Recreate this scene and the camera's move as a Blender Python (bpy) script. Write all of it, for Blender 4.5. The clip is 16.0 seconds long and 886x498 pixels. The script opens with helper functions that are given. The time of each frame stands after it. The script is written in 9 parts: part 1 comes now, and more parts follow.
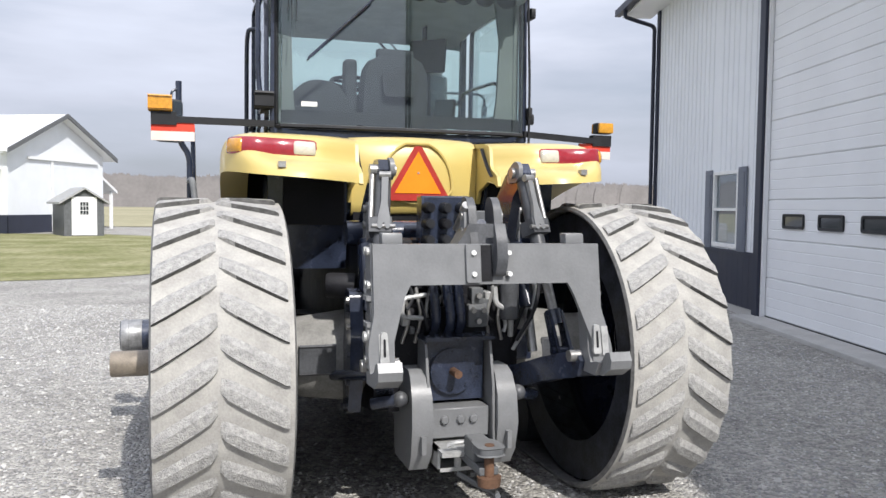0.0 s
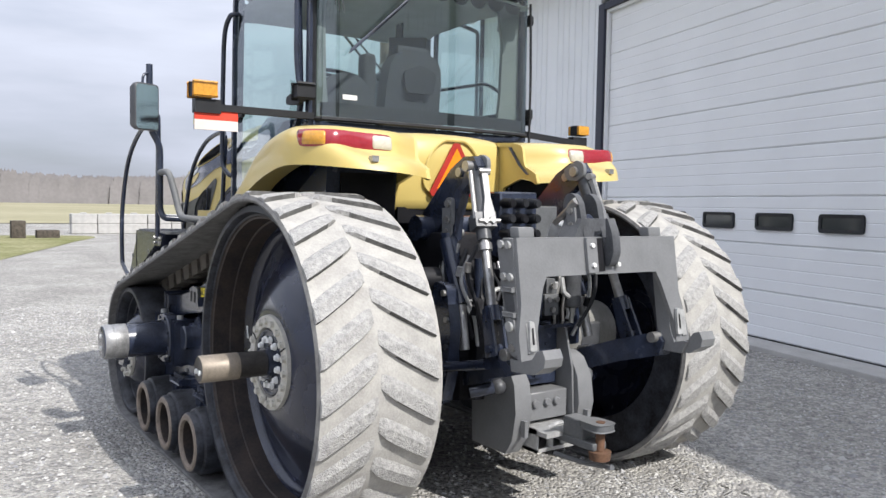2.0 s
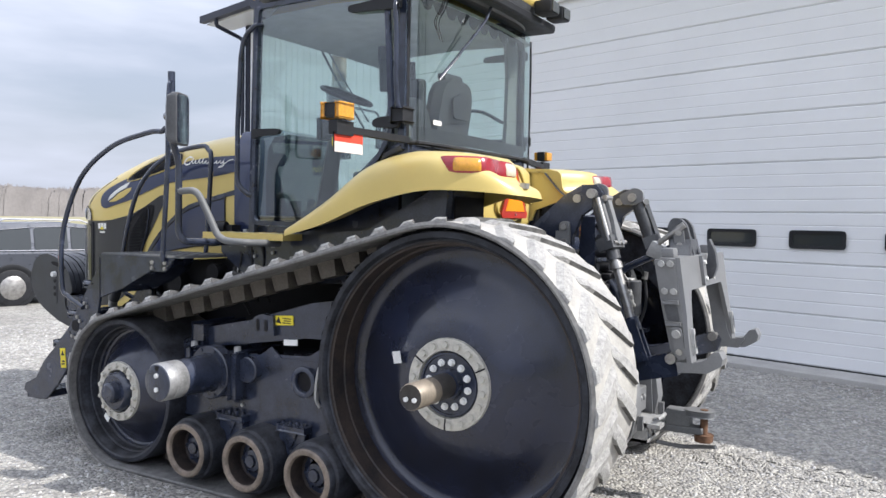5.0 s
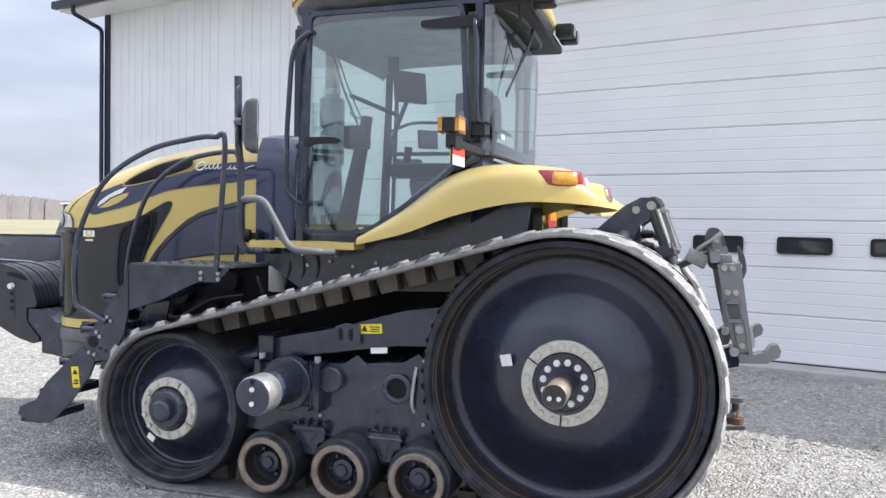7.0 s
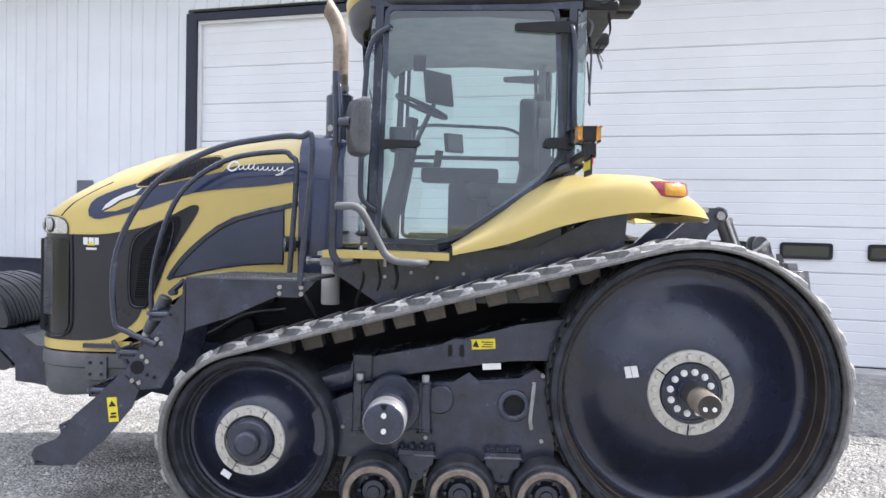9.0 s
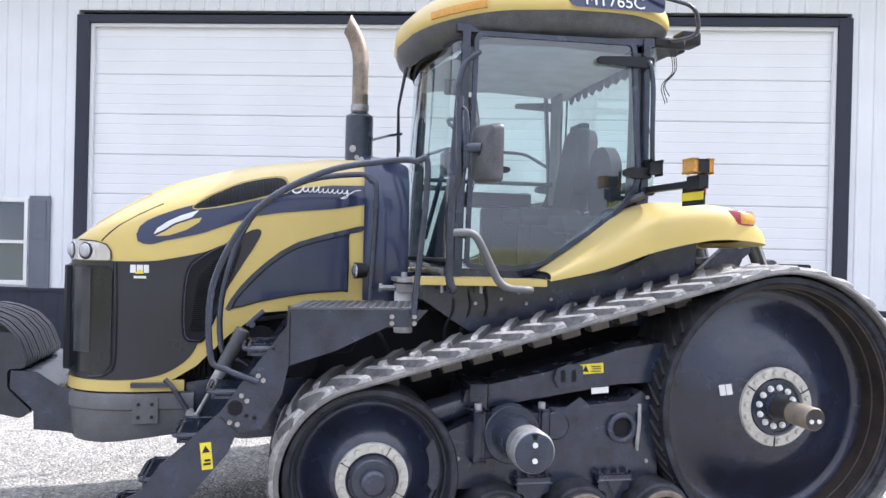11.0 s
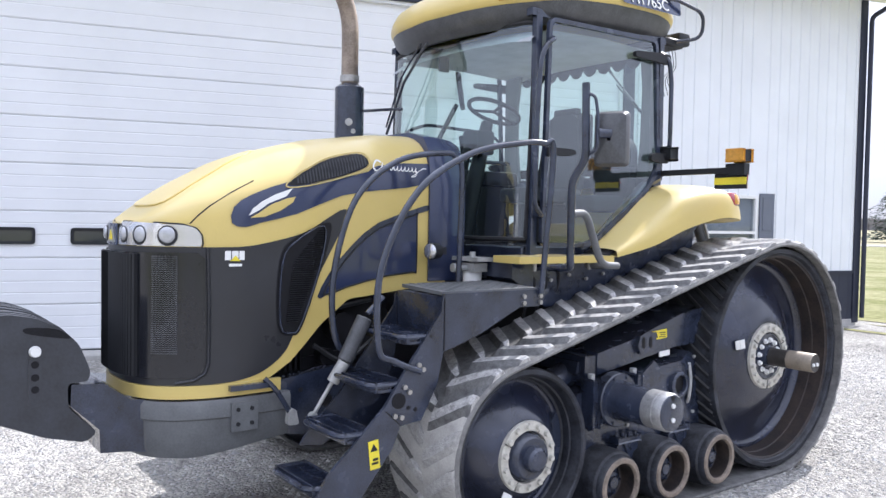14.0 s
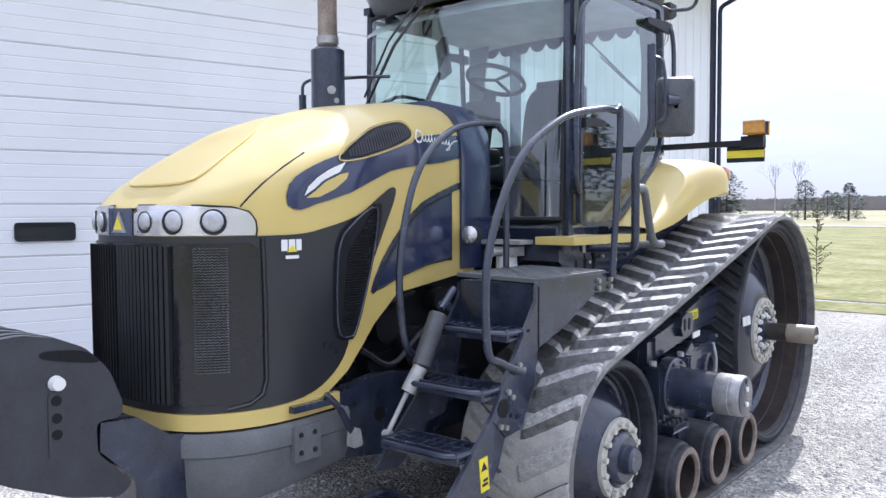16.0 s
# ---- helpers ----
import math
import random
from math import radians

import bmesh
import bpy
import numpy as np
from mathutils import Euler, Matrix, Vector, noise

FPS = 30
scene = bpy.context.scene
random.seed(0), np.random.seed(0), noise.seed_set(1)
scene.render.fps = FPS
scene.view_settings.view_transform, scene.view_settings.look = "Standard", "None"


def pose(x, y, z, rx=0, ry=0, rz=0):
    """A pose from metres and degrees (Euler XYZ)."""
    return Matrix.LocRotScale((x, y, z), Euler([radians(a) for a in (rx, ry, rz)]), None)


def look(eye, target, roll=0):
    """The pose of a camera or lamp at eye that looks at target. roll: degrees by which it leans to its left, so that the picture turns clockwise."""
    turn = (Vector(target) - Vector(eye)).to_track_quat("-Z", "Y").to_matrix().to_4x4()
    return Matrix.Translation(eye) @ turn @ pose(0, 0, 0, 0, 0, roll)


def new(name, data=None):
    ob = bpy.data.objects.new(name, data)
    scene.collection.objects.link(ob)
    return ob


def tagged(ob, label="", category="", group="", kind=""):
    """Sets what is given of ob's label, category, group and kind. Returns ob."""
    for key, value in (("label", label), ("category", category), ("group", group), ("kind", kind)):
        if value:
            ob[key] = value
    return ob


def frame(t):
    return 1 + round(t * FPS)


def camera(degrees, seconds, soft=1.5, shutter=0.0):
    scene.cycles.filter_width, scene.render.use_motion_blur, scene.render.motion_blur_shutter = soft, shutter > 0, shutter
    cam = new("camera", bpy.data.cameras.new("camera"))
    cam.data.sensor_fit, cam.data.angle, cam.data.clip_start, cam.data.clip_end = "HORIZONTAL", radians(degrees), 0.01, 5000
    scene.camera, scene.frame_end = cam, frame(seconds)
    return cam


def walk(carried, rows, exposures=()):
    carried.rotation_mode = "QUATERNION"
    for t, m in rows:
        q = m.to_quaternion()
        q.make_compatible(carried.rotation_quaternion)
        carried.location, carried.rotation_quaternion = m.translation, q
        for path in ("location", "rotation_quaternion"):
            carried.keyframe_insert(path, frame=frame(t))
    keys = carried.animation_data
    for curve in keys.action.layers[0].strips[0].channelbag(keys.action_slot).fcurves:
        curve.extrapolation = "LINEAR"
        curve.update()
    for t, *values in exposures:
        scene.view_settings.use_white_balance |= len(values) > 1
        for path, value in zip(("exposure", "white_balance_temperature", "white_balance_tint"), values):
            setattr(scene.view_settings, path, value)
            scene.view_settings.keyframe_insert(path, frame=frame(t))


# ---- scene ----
cam = camera(58.0, 16.0)
PATH = [
    (0, (-1.36, -4.578, 1.743), (-0.762, -2.672, 1.636), 0.7),
    (0.5, (-1.848, -4.506, 1.722), (-1.087, -2.659, 1.618), 0.7),
    (1, (-2.297, -4.389, 1.735), (-1.393, -2.609, 1.624), 0.8),
    (1.5, (-2.667, -4.153, 1.724), (-1.644, -2.439, 1.605), 0.8),
    (2, (-3.052, -3.93, 1.715), (-1.908, -2.293, 1.606), 1.0),
    (2.5, (-3.428, -3.676, 1.735), (-2.161, -2.132, 1.646), 1.2),
    (3, (-3.762, -3.368, 1.74), (-2.384, -1.92, 1.663), 1.4),
    (3.5, (-4.148, -3.085, 1.738), (-2.672, -1.738, 1.667), 1.3),
    (4, (-4.503, -2.837, 1.77), (-2.945, -1.586, 1.701), 1.1),
    (4.2, (-4.619, -2.686, 1.763), (-3.026, -1.479, 1.686), 1.1),
    (6.3, (-5.784, -1.232, 1.774), (-3.92, -0.509, 1.714), 0.9),
    (6.5, (-5.868, -1.055, 1.799), (-3.988, -0.375, 1.732), 1.1),
    (7, (-6.004, -0.618, 1.786), (-4.087, -0.051, 1.722), 1.0),
    (7.5, (-6.077, -0.152, 1.825), (-4.129, 0.296, 1.753), 1.2),
    (8, (-6.164, 0.342, 1.82), (-4.192, 0.666, 1.745), 1.2),
    (8.5, (-6.159, 0.799, 1.801), (-4.17, 1.001, 1.73), 1.2),
    (9, (-6.105, 1.303, 1.828), (-4.107, 1.374, 1.766), 1.3),
    (9.2, (-6.071, 1.483, 1.858), (-4.072, 1.511, 1.779), 1.1),
    (11.3, (-5.831, 3.403, 1.84), (-3.891, 2.916, 1.838), 1.4),
    (11.5, (-5.748, 3.589, 1.815), (-3.822, 3.052, 1.81), 1.4),
    (12, (-5.604, 4.052, 1.825), (-3.719, 3.384, 1.808), 1.4),
    (12.5, (-5.502, 4.52, 1.851), (-3.669, 3.721, 1.821), 1.3),
    (13, (-5.279, 4.905, 1.838), (-3.511, 3.97, 1.789), 1.2),
    (13.5, (-5.063, 5.272, 1.831), (-3.373, 4.204, 1.777), 1.0),
    (14, (-4.813, 5.63, 1.863), (-3.206, 4.441, 1.793), 1.0),
    (14.5, (-4.483, 5.861, 1.854), (-2.96, 4.568, 1.768), 0.6),
    (15, (-4.108, 6.05, 1.837), (-2.671, 4.662, 1.75), 0.3),
    (15.5, (-3.732, 6.232, 1.824), (-2.378, 4.763, 1.735), -0.2),
    (16, (-3.383, 6.233, 1.803), (-2.111, 4.693, 1.707), -0.3),
]
walk(cam, [(t, look(eye, target, roll)) for t, eye, target, roll in PATH],
     [(0, 0.54, 6150, 11), (4, 0.72, 6100, 11), (7, 0.96, 6090, 12), (9, 1.13, 6060, 13), (12, 1.30, 5980, 14), (14, 1.22, 5900, 14), (16, 1.12, 5760, 14)])


# ---- world, sun, exposure ----
SUN = Vector((0.17, -0.985, 0.0)).normalized() * math.cos(radians(44)) + Vector((0, 0, math.sin(radians(44))))
world = bpy.data.worlds.new("world")
scene.world = world
world.use_nodes = True
wn, wl = world.node_tree.nodes, world.node_tree.links
wn.clear()
w_out, w_bg, w_sky = wn.new("ShaderNodeOutputWorld"), wn.new("ShaderNodeBackground"), wn.new("ShaderNodeTexSky")
w_sky.sky_type, w_sky.sun_disc = "NISHITA", False
w_sky.sun_elevation, w_sky.sun_rotation = radians(44), math.atan2(SUN.x, SUN.y)
w_sky.air_density, w_sky.dust_density, w_sky.ozone_density = 1.0, 2.5, 1.0
w_co, w_map, w_noise, w_ramp, w_mix = (wn.new("ShaderNodeTexCoord"), wn.new("ShaderNodeMapping"), wn.new("ShaderNodeTexNoise"),
                                       wn.new("ShaderNodeValToRGB"), wn.new("ShaderNodeMix"))
w_map.inputs["Scale"].default_value = (1.0, 1.0, 5.0)
w_noise.inputs["Scale"].default_value, w_noise.inputs["Detail"].default_value = 2.2, 7
w_ramp.color_ramp.elements[0].position, w_ramp.color_ramp.elements[1].position = 0.30, 0.56
w_ramp.color_ramp.elements[0].color = (0.72, 0.72, 0.72, 1)
w_mix.data_type = "RGBA"
w_mix.inputs["B"].default_value = (4.7, 4.8, 5.05, 1)
wl.new(w_co.outputs["Generated"], w_map.inputs["Vector"])
wl.new(w_map.outputs["Vector"], w_noise.inputs["Vector"])
wl.new(w_noise.outputs["Fac"], w_ramp.inputs["Fac"])
wl.new(w_ramp.outputs["Color"], w_mix.inputs["Factor"])
wl.new(w_sky.outputs["Color"], w_mix.inputs["A"])
w_sep, w_grad, w_veil, w_soft = wn.new("ShaderNodeSeparateXYZ"), wn.new("ShaderNodeMapRange"), wn.new("ShaderNodeMix"), wn.new("ShaderNodeMapRange")
wl.new(w_co.outputs["Generated"], w_sep.inputs[0])
wl.new(w_sep.outputs["Z"], w_grad.inputs["Value"])
w_grad.inputs["To Min"].default_value, w_grad.inputs["To Max"].default_value = 0.88, 2.4
wl.new(w_noise.outputs["Fac"], w_soft.inputs["Value"])
w_soft.inputs["From Min"].default_value, w_soft.inputs["From Max"].default_value = 0.3, 0.7
w_soft.inputs["To Min"].default_value, w_soft.inputs["To Max"].default_value = 0.80, 1.26
w_mul = wn.new("ShaderNodeMath")
w_mul.operation = "MULTIPLY"
wl.new(w_grad.outputs["Result"], w_mul.inputs[0])
wl.new(w_soft.outputs["Result"], w_mul.inputs[1])
w_veil.data_type, w_veil.blend_type = "RGBA", "MULTIPLY"
w_veil.inputs["Factor"].default_value = 1.0
w_veil.inputs["A"].default_value = (4.3, 4.45, 4.95, 1)
wl.new(w_mul.outputs[0], w_veil.inputs["B"])
wl.new(w_veil.outputs["Result"], w_mix.inputs["B"])
wl.new(w_mix.outputs["Result"], w_bg.inputs["Color"])
wl.new(w_bg.outputs["Background"], w_out.inputs["Surface"])
w_bg.inputs["Strength"].default_value = 0.094
sun_data = bpy.data.lights.new("sun", "SUN")
sun_data.energy, sun_data.angle, sun_data.color = 3.4, radians(0.6), (1.0, 0.94, 0.85)
sun = new("sun", sun_data)
sun.matrix_world = look(SUN * 50, (0, 0, 0))


# ---- materials ----
def mat(name, col, rough=0.6, metal=0.0, var=0.12, scale=6.0, bump=0.08, fine=90.0, tint=None, coat=0.0, rnd=0.0, dust=0.0):
    """Painted, rubber or metal surface: colour that varies at two scales, roughness and fine relief."""
    m = bpy.data.materials.new(name)
    m.use_nodes = True
    n, l = m.node_tree.nodes, m.node_tree.links
    b = n["Principled BSDF"]
    co, big, small = n.new("ShaderNodeTexCoord"), n.new("ShaderNodeTexNoise"), n.new("ShaderNodeTexNoise")
    big.inputs["Scale"].default_value, big.inputs["Detail"].default_value = scale, 5
    small.inputs["Scale"].default_value, small.inputs["Detail"].default_value = fine, 3
    l.new(co.outputs["Object"], big.inputs["Vector"])
    l.new(co.outputs["Object"], small.inputs["Vector"])
    ramp = n.new("ShaderNodeValToRGB")
    t = tint or tuple(c * (1 - 2.2 * var) for c in col)
    e = ramp.color_ramp.elements
    e[0].position, e[1].position = 0.32, 0.68
    e[0].color, e[1].color = (*t, 1), (*[min(1, c * (1 + var)) for c in col], 1)
    mixer = n.new("ShaderNodeMath")
    mixer.operation = "MULTIPLY_ADD"
    mixer.inputs[1].default_value = 0.35
    sub = n.new("ShaderNodeMath")
    sub.operation = "MULTIPLY_ADD"
    sub.inputs[1].default_value, sub.inputs[2].default_value = 0.65, 0.0
    l.new(big.outputs["Fac"], sub.inputs[0])
    l.new(small.outputs["Fac"], mixer.inputs[0])
    l.new(sub.outputs[0], mixer.inputs[2])
    last = mixer
    if rnd:
        info, add = n.new("ShaderNodeObjectInfo"), n.new("ShaderNodeMath")
        add.operation = "MULTIPLY_ADD"
        add.inputs[1].default_value = rnd
        l.new(info.outputs["Random"], add.inputs[0])
        l.new(mixer.outputs[0], add.inputs[2])
        last = add
    l.new(last.outputs[0], ramp.inputs["Fac"])
    out = ramp.outputs["Color"]
    if dust:
        geo, sep, dr, dm = n.new("ShaderNodeNewGeometry"), n.new("ShaderNodeSeparateXYZ"), n.new("ShaderNodeMapRange"), n.new("ShaderNodeMix")
        dm.data_type = "RGBA"
        l.new(geo.outputs["Normal"], sep.inputs[0])
        l.new(sep.outputs["Z"], dr.inputs["Value"])
        dr.inputs["From Min"].default_value, dr.inputs["From Max"].default_value, dr.inputs["To Max"].default_value = 0.1, 0.9, dust
        mul = n.new("ShaderNodeMath")
        mul.operation = "MULTIPLY"
        l.new(dr.outputs["Result"], mul.inputs[0])
        l.new(big.outputs["Fac"], mul.inputs[1])
        l.new(mul.outputs[0], dm.inputs["Factor"])
        l.new(out, dm.inputs["A"])
        dm.inputs["B"].default_value = (0.42, 0.40, 0.36, 1)
        out = dm.outputs["Result"]
    l.new(out, b.inputs["Base Color"])
    rr = n.new("ShaderNodeMapRange")
    rr.inputs["To Min"].default_value, rr.inputs["To Max"].default_value = max(0.03, rough - 0.12), min(1, rough + 0.12)
    l.new(big.outputs["Fac"], rr.inputs["Value"])
    l.new(rr.outputs["Result"], b.inputs["Roughness"])
    b.inputs["Metallic"].default_value = metal
    if rough >= 0.45 and not metal:
        b.inputs["Specular IOR Level"].default_value = 0.28
    b.inputs["Coat Weight"].default_value = coat
    if bump:
        bp = n.new("ShaderNodeBump")
        bp.inputs["Strength"].default_value, bp.inputs["Distance"].default_value = bump, 0.01
        l.new(small.outputs["Fac"], bp.inputs["Height"])
        l.new(bp.outputs["Normal"], b.inputs["Normal"])
    return m


def glass(name, tint, gloss=0.02, base=0.06):
    """Thin tinted pane: clear, with a sheen that grows at a slant."""
    m = bpy.data.materials.new(name)
    m.use_nodes = True
    n, l = m.node_tree.nodes, m.node_tree.links
    n.clear()
    out, mix, tr, gl, lw, pw, mr = (n.new("ShaderNodeOutputMaterial"), n.new("ShaderNodeMixShader"), n.new("ShaderNodeBsdfTransparent"),
                                    n.new("ShaderNodeBsdfGlossy"), n.new("ShaderNodeLayerWeight"), n.new("ShaderNodeMath"), n.new("ShaderNodeMapRange"))
    tr.inputs["Color"].default_value = (*tint, 1)
    gl.inputs["Roughness"].default_value = gloss
    gl.inputs["Color"].default_value = (0.92, 0.96, 1.0, 1)
    pw.operation = "POWER"
    pw.inputs[1].default_value = 3.5
    mr.inputs["To Min"].default_value, mr.inputs["To Max"].default_value = base, 0.85
    l.new(lw.outputs["Facing"], pw.inputs[0])
    l.new(pw.outputs[0], mr.inputs["Value"])
    l.new(mr.outputs["Result"], mix.inputs["Fac"])
    l.new(tr.outputs[0], mix.inputs[1])
    l.new(gl.outputs[0], mix.inputs[2])
    l.new(mix.outputs[0], out.inputs["Surface"])
    return m


def ground_mat(name, a, b_, c, s1, s2, s3, bump, stones=0.0):
    """Loose ground: two noises and, where wanted, a stone pattern."""
    m = bpy.data.materials.new(name)
    m.use_nodes = True
    n, l = m.node_tree.nodes, m.node_tree.links
    b = n["Principled BSDF"]
    b.inputs["Roughness"].default_value = 0.95
    b.inputs["Specular IOR Level"].default_value = 0.04
    co = n.new("ShaderNodeTexCoord")
    n1, n2 = n.new("ShaderNodeTexNoise"), n.new("ShaderNodeTexNoise")
    n1.inputs["Scale"].default_value, n1.inputs["Detail"].default_value = s1, 6
    n2.inputs["Scale"].default_value, n2.inputs["Detail"].default_value = s2, 6
    r1, r2, m1 = n.new("ShaderNodeValToRGB"), n.new("ShaderNodeValToRGB"), n.new("ShaderNodeMix")
    m1.data_type = "RGBA"
    m1.blend_type = "MULTIPLY"
    m1.inputs["Factor"].default_value = 1.0
    r1.color_ramp.elements[0].position, r1.color_ramp.elements[1].position = 0.35, 0.65
    r1.color_ramp.elements[0].color, r1.color_ramp.elements[1].color = (*a, 1), (*b_, 1)
    r2.color_ramp.elements[0].position, r2.color_ramp.elements[1].position = 0.3, 0.7
    r2.color_ramp.elements[0].color, r2.color_ramp.elements[1].color = (*c, 1), (1, 1, 1, 1)
    for q in (n1, n2):
        l.new(co.outputs["Object"], q.inputs["Vector"])
    l.new(n1.outputs["Fac"], r1.inputs["Fac"])
    l.new(n2.outputs["Fac"], r2.inputs["Fac"])
    l.new(r1.outputs["Color"], m1.inputs["A"])
    l.new(r2.outputs["Color"], m1.inputs["B"])
    col, height = m1.outputs["Result"], n2.outputs["Fac"]
    if stones:
        v, m2, r3 = n.new("ShaderNodeTexVoronoi"), n.new("ShaderNodeMix"), n.new("ShaderNodeValToRGB")
        v.inputs["Scale"].default_value = s3
        v.inputs["Randomness"].default_value = 1.0
        m2.data_type, m2.blend_type = "RGBA", "MULTIPLY"
        m2.inputs["Factor"].default_value = stones
        l.new(co.outputs["Object"], v.inputs["Vector"])
        sp = n.new("ShaderNodeSeparateColor")
        l.new(v.outputs["Color"], sp.inputs[0])
        l.new(sp.outputs[0], r3.inputs["Fac"])
        r3.color_ramp.elements[0].color, r3.color_ramp.elements[1].color = (0.62, 0.62, 0.64, 1), (1.22, 1.21, 1.17, 1)
        l.new(col, m2.inputs["A"])
        l.new(r3.outputs["Color"], m2.inputs["B"])
        col = m2.outputs["Result"]
        inv = n.new("ShaderNodeMath")
        inv.operation = "MULTIPLY_ADD"
        inv.inputs[1].default_value, inv.inputs[2].default_value = -1.4, 1.0
        l.new(v.outputs["Distance"], inv.inputs[0])
        addh = n.new("ShaderNodeMath")
        addh.operation = "ADD"
        l.new(inv.outputs[0], addh.inputs[0])
        l.new(n2.outputs["Fac"], addh.inputs[1])
        height = addh.outputs[0]
    l.new(col, b.inputs["Base Color"])
    bp = n.new("ShaderNodeBump")
    bp.inputs["Strength"].default_value, bp.inputs["Distance"].default_value = bump, 0.02
    l.new(height, bp.inputs["Height"])
    l.new(bp.outputs["Normal"], b.inputs["Normal"])
    return m


YELLOW = mat("yellow_paint", (0.61, 0.47, 0.145), 0.38, var=0.05, scale=2.5, bump=0.02, fine=220, coat=0.25, dust=0.35)
NAVY = mat("dark_blue_grey_panel", (0.028, 0.038, 0.085), 0.16, var=0.12, scale=3, bump=0.02, fine=150, coat=0.4)
BLACK = mat("black_paint", (0.028, 0.036, 0.062), 0.24, var=0.3, scale=7, bump=0.05, fine=120, coat=0.35, dust=0.1)
DARK = mat("dark_iron", (0.008, 0.008, 0.011), 0.6, var=0.3, scale=9, bump=0.15, fine=70, dust=0.05)
PLASTIC = mat("black_plastic", (0.02, 0.021, 0.024), 0.5, var=0.12, scale=12, bump=0.05, fine=300)
GRILLE = mat("dark_grille_panel", (0.022, 0.023, 0.028), 0.32, var=0.1, scale=4, bump=0.03, fine=200)
CASTING = mat("black_painted_casting", (0.034, 0.037, 0.046), 0.38, var=0.15, scale=8, bump=0.12, fine=60)
GREY = mat("grey_paint", (0.13, 0.135, 0.14), 0.48, var=0.14, scale=6, bump=0.06, fine=90, dust=0.25)
LINKGREY = mat("dark_grey_link", (0.075, 0.078, 0.085), 0.4, var=0.2, scale=10, bump=0.08, fine=80, dust=0.15)
HITCH = mat("grey_hitch_paint", (0.185, 0.188, 0.192), 0.36, var=0.07, scale=9, bump=0.08, fine=80, dust=0.12)
LIGHTGREY = mat("light_grey_metal", (0.42, 0.42, 0.41), 0.45, 0.2, var=0.15, scale=14, bump=0.08, fine=90)
AXLE = mat("grey_cast_axle", (0.25, 0.245, 0.23), 0.6, var=0.18, scale=9, bump=0.15, fine=70, dust=0.2)
BANDSTEEL = mat("dull_bright_steel", (0.34, 0.34, 0.34), 0.42, 0.4, var=0.2, scale=14, bump=0.06)
GRILLELIGHT = mat("grey_grille_light_wire", (0.15, 0.155, 0.165), 0.4, 0.2, var=0.3, scale=9, bump=0.0)
STEEL = mat("worn_steel", (0.42, 0.41, 0.395), 0.38, 0.75, var=0.18, scale=14, bump=0.06, fine=120)
CREAM = mat("cream_painted_iron", (0.55, 0.53, 0.47), 0.55, 0.1, var=0.14, scale=18, bump=0.1, fine=90)
ROLLERRIM = mat("worn_brown_roller_rim", (0.24, 0.195, 0.155), 0.6, 0.1, var=0.25, scale=14, bump=0.08)
EXHAUST = mat("heat_browned_steel", (0.30, 0.25, 0.205), 0.55, 0.4, var=0.25, scale=9, bump=0.08, tint=(0.13, 0.10, 0.08))
GUIDE = mat("brown_grey_rubber", (0.15, 0.135, 0.118), 0.75, var=0.2, scale=12, bump=0.1)
GLOSS = mat("smoky_gloss_panel", (0.013, 0.014, 0.018), 0.13, var=0.1, scale=4, bump=0.0)
TAN = mat("worn_axle_steel", (0.30, 0.255, 0.20), 0.5, 0.3, var=0.15, scale=14, bump=0.06)
RUST = mat("rust", (0.145, 0.078, 0.045), 0.85, 0.1, var=0.25, scale=12, bump=0.25, fine=60)
RUSTRIM = mat("worn_brown_rim", (0.046, 0.034, 0.028), 0.6, 0.2, var=0.35, scale=9, bump=0.12, fine=60, tint=(0.012, 0.012, 0.014))
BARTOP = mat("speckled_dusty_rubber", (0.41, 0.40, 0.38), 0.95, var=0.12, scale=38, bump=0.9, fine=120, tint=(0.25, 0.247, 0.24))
# bar materials with shade painted into flanks and sun glint into upper tops
BARSIDE = mat("dark_shaded_rubber_flank", (0.11, 0.11, 0.112), 0.6, var=0.25, scale=20, bump=0.2, fine=90)
BARSHADE = mat("grey_shaded_rubber_flank", (0.12, 0.118, 0.113), 0.8, var=0.3, scale=18, bump=0.3, fine=90)
BARGLINT = mat("smooth_glinting_rubber", (0.46, 0.45, 0.435), 0.42, var=0.15, scale=30, bump=0.2, fine=120, tint=(0.15, 0.148, 0.145))
UPPERSHADE = mat("grey_shaded_rubber", (0.14, 0.139, 0.138), 0.6, var=0.25, scale=25, bump=0.3, fine=110)
TREADEDGE = mat("grey_rubber_edge", (0.19, 0.187, 0.182), 0.8, var=0.2, scale=14, bump=0.15, fine=60)
TREAD = mat("dusty_rubber", (0.41, 0.396, 0.365), 0.95, var=0.12, scale=11, bump=0.25, fine=90, tint=(0.30, 0.29, 0.272))
RUBBER = mat("black_rubber", (0.022, 0.023, 0.027), 0.6, var=0.25, scale=14, bump=0.15, fine=50, dust=0.16)
DISC = mat("satin_dark_disc", (0.017, 0.022, 0.046), 0.25, 0.1, var=0.3, scale=3.4, bump=0.03, fine=140, coat=0.4, tint=(0.013, 0.014, 0.019))
SCUFFED = mat("scuffed_black_rubber", (0.034, 0.037, 0.047), 0.45, var=0.4, scale=11, bump=0.12, fine=60, dust=0.1)
DARKFACE = mat("dark_worn_steel_face", (0.055, 0.050, 0.046), 0.5, 0.3, var=0.25, scale=16, bump=0.08)
WHITE = mat("white_plastic", (0.78, 0.78, 0.76), 0.5, var=0.04, bump=0.02)
RED = mat("red_lens", (0.30, 0.022, 0.035), 0.18, var=0.08, scale=30, bump=0.02, coat=0.5)
